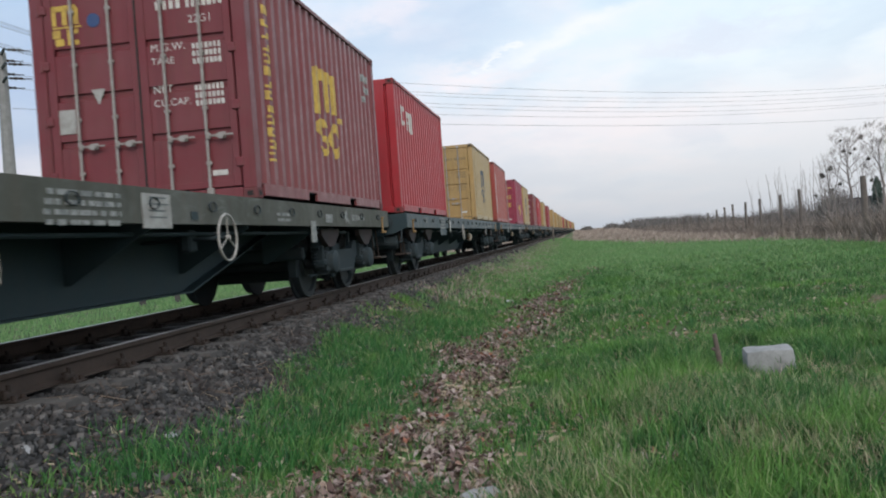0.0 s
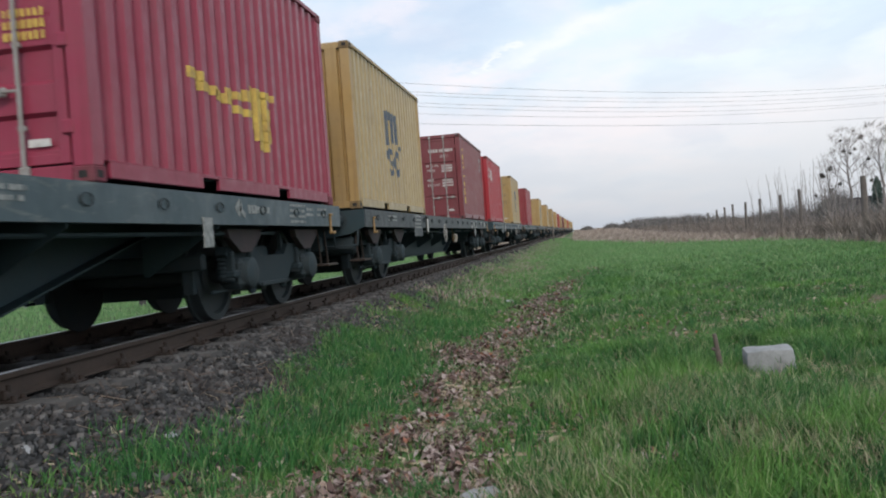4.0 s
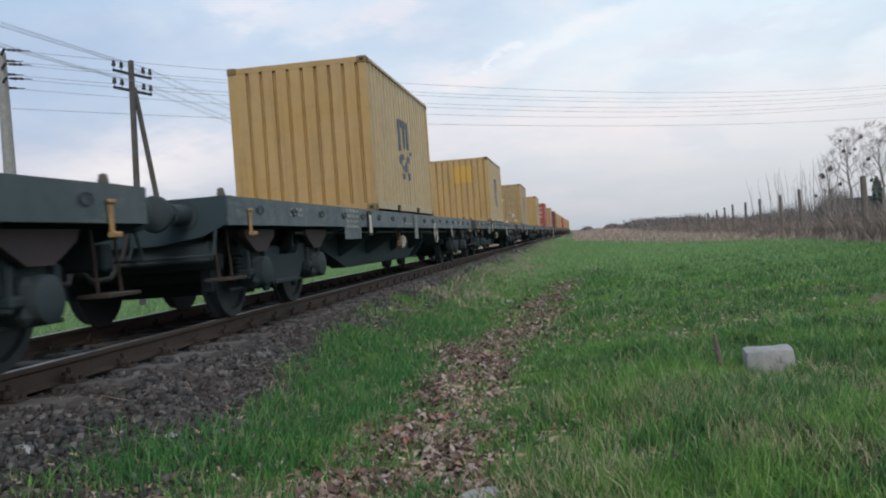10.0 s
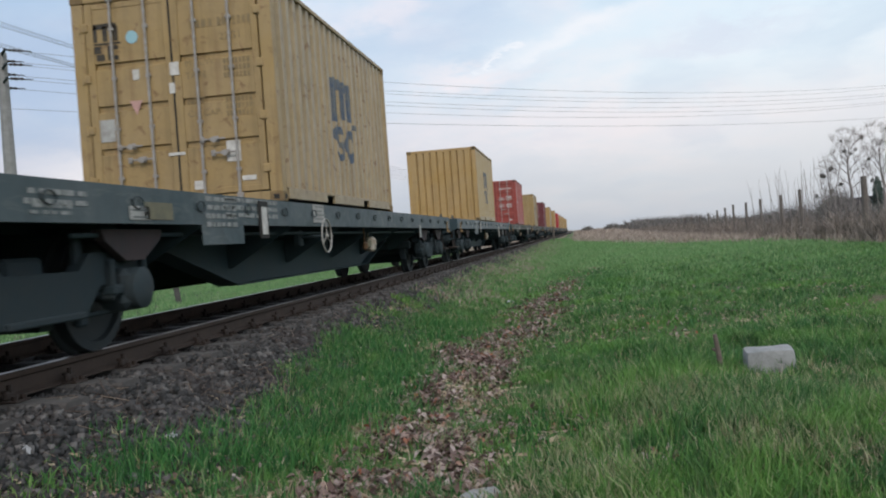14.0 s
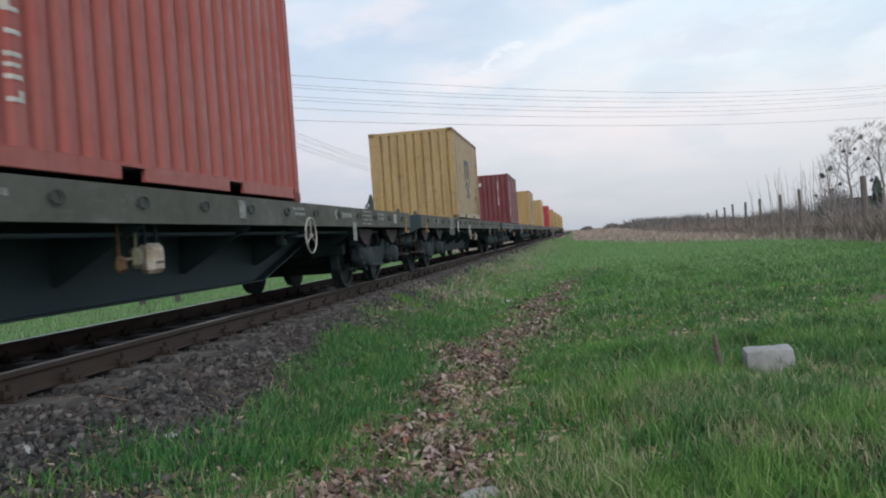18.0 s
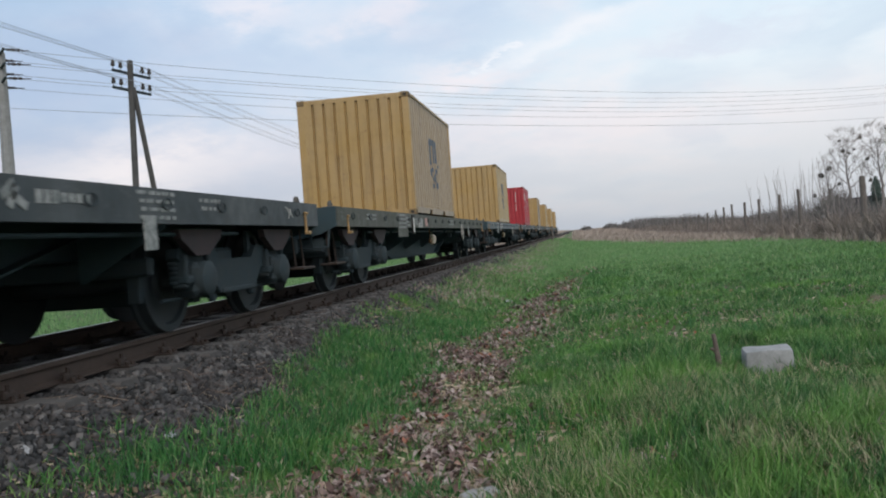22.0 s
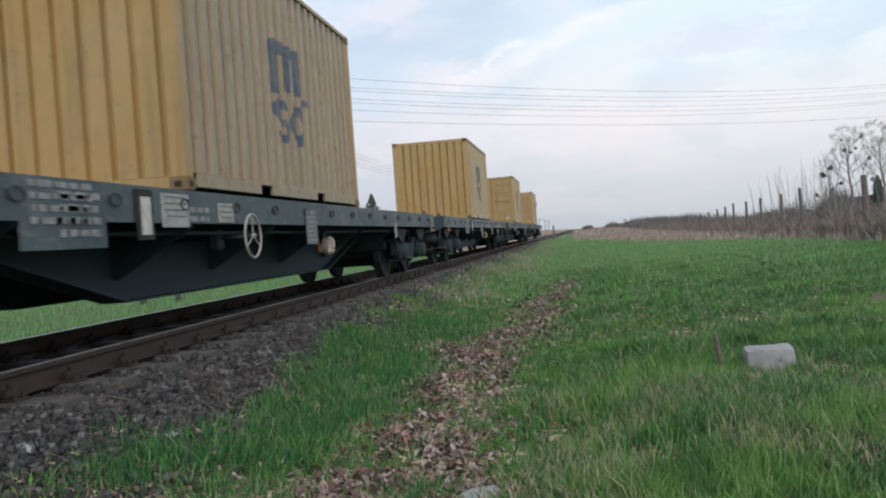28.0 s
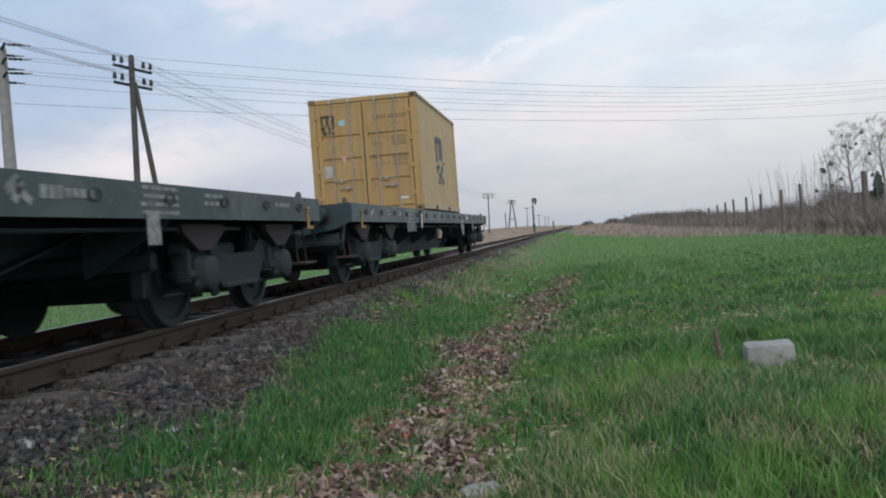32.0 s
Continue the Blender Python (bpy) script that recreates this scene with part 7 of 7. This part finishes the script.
    x, y = scatter(30000, 1.3, 3.8, 16, 95, lambda x, y: np.clip(40 / y, 0.3, 1) * bank(x, y) * np.clip(1.8 * grain(x, y, 0.9, 38) - 0.4, 0.05, 1) * (1 - smooth(x, 2.4, 3.8)))
    blade_mesh("dry_bank_grass", x, y, rg.uniform(0.06, 0.2, len(x)), rg.uniform(0.010, 0.03, len(x)), 0.9, FIELD_STRAW, "withered grass on the bank beside the ballast", "dry grass")
    for x0, y0, top, r in ((8.1, 250, 1.7, 1.9), (14.1, 230, 2.0, 2.2), (16.6, 226, 1.5, 2.4), (18.6, 205, 2.6, 2.4), (22.0, 208, 2.9, 4.0)):
        n = 420
        a, q = rg.uniform(0, 2 * np.pi, n), np.sqrt(rg.uniform(0, 1, n)) * r
        blade_mesh("far_bush", x0 + np.cos(a) * q, y0 + np.sin(a) * q, top * np.sqrt(np.clip(1 - (q / r) ** 2, 0.1, 1)) * rg.uniform(0.6, 1.05, n), rg.uniform(0.08, 0.2, n), 0.6, HEDGE, "dark far-off bush near the horizon", "bush")


make_hedge()


def fence_post(x, y, top, r, lean):
    b = on_ground(x, y, -0.2)
    s = Shape().rod((0, 0, 0), (0, 0, top - b), r, r * 0.86, n=9)
    ob = part("fence_post", s, POST_WOOD)
    ob.matrix_basis = pose(x, y, b, 0, lean, 0)
    tagged(ob, "weathered grey wooden fence post among dead weeds", "fence post", "posts of the old fence")


for y, top, lean, r in ((29.5, 0.7, 1, 0.07), (31.9, 1.78, 0, 0.11), (36.3, 0.62, -1, 0.07), (40.4, 1.72, -1, 0.08), (44.2, 1.62, 0, 0.08), (48.7, 1.59, -1, 0.08), (53.0, 1.54, 1, 0.08), (57.0, 1.53, 0, 0.075), (59.8, 1.42, -1, 0.075), (63.3, 1.32, 0, 0.075),
                        (67.5, 1.2, 1, 0.075), (72, 1.15, 0, 0.075), (77, 1.1, -1, 0.075), (82, 1.1, 0, 0.075), (87, 1.1, 1, 0.075), (93, 1.1, 0, 0.075)):
    fence_post(14.3, y, top, r, lean)


def sapling(x, y, top, lean, seed):
    r = random.Random(seed)
    b = on_ground(x, y, -0.1)
    s = Shape()
    p, d = Vector((0, 0, 0)), Vector((lean, 0, 1)).normalized()
    n = 6
    step = (top - b) / n
    for k in range(n):
        q = p + d * step
        s.rod(p, q, 0.015 * (1 - k / (n + 0.5)) + 0.004, 0.015 * (1 - (k + 1) / (n + 0.5)) + 0.004, n=5)
        if k > 1:
            for _ in range(1):
                e = q + Vector((r.uniform(-0.12, 0.12), r.uniform(-0.12, 0.12), r.uniform(0.25, 0.5)))
                s.rod(q, e, 0.006, 0.003, n=4)
        p, d = q, (d + Vector((r.uniform(-0.08, 0.08), r.uniform(-0.08, 0.08), 0))).normalized()
    ob = part("sapling", s, HAZY_BARK)
    ob.matrix_basis = pose(x, y, b)
    tagged(ob, "thin bare leaning sapling in the hedge", "sapling", "saplings in the hedge")


for k in range(44):
    yy = 33.5 + 0.40 * k + 0.5 * math.sin(k * 2.1)
    sapling(15.1 + 0.9 * math.sin(k * 1.7), yy, 1.7 + 0.95 * abs(math.sin(k * 1.3 + 0.4)), -0.05 - 0.05 * math.sin(k), 40 + k)


def branchy(x, y, top, trunk_r, seed, trunk_h, spread, name_label, levels=5, mistletoe=0):
    """A bare tree: tapered trunk, forking limbs, fine twigs, and mistletoe balls where it has them."""
    r = random.Random(seed)
    b = on_ground(x, y, -0.2)
    tree = thing("bare_tree", name_label, "tree", "bare trees", at=pose(x, y, b))
    hh = top - b
    trunk, limbs = Shape(), Shape()
    ends = []

    def grow(p, d, ln, rad, level):
        q = p + d * ln
        mid = (p + q) / 2 + Vector((r.uniform(-1, 1), r.uniform(-1, 1), 0)) * ln * 0.06
        for a, c, ra, rb in ((p, mid, rad, rad * 0.88), (mid, q, rad * 0.88, rad * 0.74)):
            limbs.rod(a, c, ra, rb, n=5 if level < 3 else 3, caps=False)
        if level >= levels:
            ends.append(q)
            return
        for k in range(3):
            nd = (d * 0.8 + Vector((r.uniform(-1, 1), r.uniform(-1, 1), r.uniform(-0.15, 0.75))) * spread).normalized()
            grow(q, nd, ln * r.uniform(0.62, 0.86), rad * r.uniform(0.46, 0.62), level + 1)

    trunk.rod((0, 0, 0), (0.03, 0.02, trunk_h * 0.5), trunk_r, trunk_r * 0.86, n=12)
    trunk.rod((0.03, 0.02, trunk_h * 0.5), (0, 0, trunk_h), trunk_r * 0.86, trunk_r * 0.72, n=12)
    part("trunk", trunk, HAZY_BARK, tree, "grey-brown trunk")
    leader = Vector((0, 0, trunk_h))
    for k in range(13):
        f = k / 12
        tip = Vector((0.25 * math.sin(3 * f + seed), 0.2 * math.cos(4 * f), trunk_h + (hh * 0.80 - trunk_h) * f))
        if k:
            limbs.rod(leader, tip, trunk_r * (0.72 - 0.62 * (f - 1 / 12)), trunk_r * (0.72 - 0.62 * f), n=6, caps=False)
        leader = tip
        a = k * 2.4 + r.uniform(-0.5, 0.5)
        grow(tip, Vector((math.cos(a) * spread * 1.7, math.sin(a) * spread * 1.7, 0.75 + f)).normalized(), hh * 0.115 * (1.1 - 0.35 * f), trunk_r * (0.30 - 0.16 * f), 2)
    part("crown", limbs, HAZY_BARK, tree)
    tv = []
    for e in ends:
        for _ in range(5):
            tv.append((e, e + Vector((r.uniform(-0.5, 0.5), r.uniform(-0.5, 0.5), r.uniform(-0.15, 0.5)))))
    tw = Shape()
    for a, c in tv:
        w = Vector((0.012, 0.012, 0))
        tw.face_set([tuple(a - w), tuple(a + w), tuple(c)], [(0, 1, 2)])
    tagged(part("twig_tips", tw, HAZY_BARK, tree), kind="stuff")
    for k in range(mistletoe):
        c = r.choice(ends) * r.uniform(0.8, 0.97)
        s = Shape()
        rad = r.uniform(0.18, 0.40)
        for _ in range(90):
            d = Vector((r.gauss(0, 1), r.gauss(0, 1), r.gauss(0, 1))).normalized() * rad * r.uniform(0.5, 1.0)
            u = d.orthogonal().normalized() * 0.05
            s.face_set([tuple(c + d * 0.3 - u), tuple(c + d * 0.3 + u), tuple(c + d)], [(0, 1, 2)])
        part("mistletoe", s, MISTLETOE, tree, "dark round mistletoe clump")


branchy(32.3, 94, 8.9, 0.17, 3, 3.4, 0.60, "bare tree with dark mistletoe clumps behind the hedge", 5, 6)
branchy(28.8, 74, 7.1, 0.13, 15, 2.8, 0.58, "slender bare tree with mistletoe behind the hedge", 5, 3)
branchy(26.5, 80, 5.4, 0.12, 21, 1.6, 0.75, "low bare tree full of mistletoe behind the hedge", 4, 7)


def conifer(x, y, top, r0, label):
    b = on_ground(x, y, -0.2)
    t = thing("conifer", label, "tree", at=pose(x, y, b))
    hh = top - b
    part("trunk", Shape().rod((0, 0, 0), (0, 0, hh * 0.95), 0.16, 0.03, n=8), BARK, t)
    r = random.Random(int(x * 7))
    s = Shape()
    for k in range(900):
        f = r.uniform(0.06, 1.0) ** 0.8
        a = r.uniform(0, 6.28)
        rad = r0 * (1 - f) ** 0.8 * (0.75 + 0.25 * math.sin(9 * f + 2 * a)) * r.uniform(0.4, 1.12) + 0.08
        z = hh * f
        c = Vector((math.cos(a) * rad * 0.55, math.sin(a) * rad * 0.55, z + 0.15))
        e = Vector((math.cos(a) * rad, math.sin(a) * rad, z - r.uniform(0.0, 0.35)))
        u = Vector((-math.sin(a), math.cos(a), 0)) * r.uniform(0.12, 0.28)
        s.face_set([tuple(c), tuple(e - u), tuple(e + Vector((0, 0, 0.12))), tuple(e + u)], [(0, 1, 2), (0, 2, 3)])
    part("needles", s, CONIFER, t)


conifer(-23.2, 120, 7.5, 3.0, "dark green conifer beyond the track")
conifer(-27.5, 126, 5.6, 2.6, "dark green conifer beyond the track")
conifer(40.6, 112, 4.4, 2.0, "dark conifer behind the hedge")


def shed():
    x, y = 40.8, 122
    b = on_ground(x, y, -0.1)
    t = thing("shed", "low grey shed with a dark sheet roof behind the hedge", "shed", at=pose(x, y, b, 0, 0, -12))
    part("wall", Shape().box((0, 0, 0.95), (5.2, 4, 1.9), 0.02), SHED_WALL, t)
    part("roof", Shape().slab([(-3.0, 1.85), (-2.6, 2.45), (2.4, 2.75), (3.0, 1.95)], -2.4, 2.4, "y"), ROOF, t, "dark sheet roof")


shed()

# ---------------------------------------------------------------- movement


def run(t):
    """Metres that the slowly speeding train has gone after t seconds."""
    return 11.2784 * t + 0.0718 * t * t / 60 + 2.5096 * t ** 3 / 5400


def on_track(y, z):
    return pose(bend(y), y, z, 0, 0, -math.degrees(math.atan(4.4e-5 * max(0.0, y))))


def motions():
    times = [k * 0.5 for k in range(65)]
    for box, middle in BOXES:
        walk(box, [(t, on_track(middle - run(t), DECK)) for t in times])
    for k, wg in enumerate(WAGONS):
        walk(wg, [(t, on_track(NEAR[k] + WL / 2 - run(t), 0)) for t in times])
    # wheels roll: their turn is the way gone over the radius; all wheels at one place in their bogie share the same turning
    ticks = [k / FPS for k in range(961)]
    for wheel in proto_wheels[:2]:
        y = wheel.location.y
        walk(wheel, [(t, pose(0, y, 0.46, math.degrees(run(t) / 0.46))) for t in ticks])
    for wg in WAGONS:
        for wheel in [o for o in wg.children_recursive if o.name.startswith("wheelset") and o not in proto_wheels[:2]]:
            same = next(p for p in proto_wheels[:2] if p.location.y * wheel.location.y > 0)
            wheel.rotation_mode = "QUATERNION"
            wheel.animation_data_create()
            wheel.animation_data.action = same.animation_data.action
            wheel.animation_data.action_slot = same.animation_data.action_slot


motions()
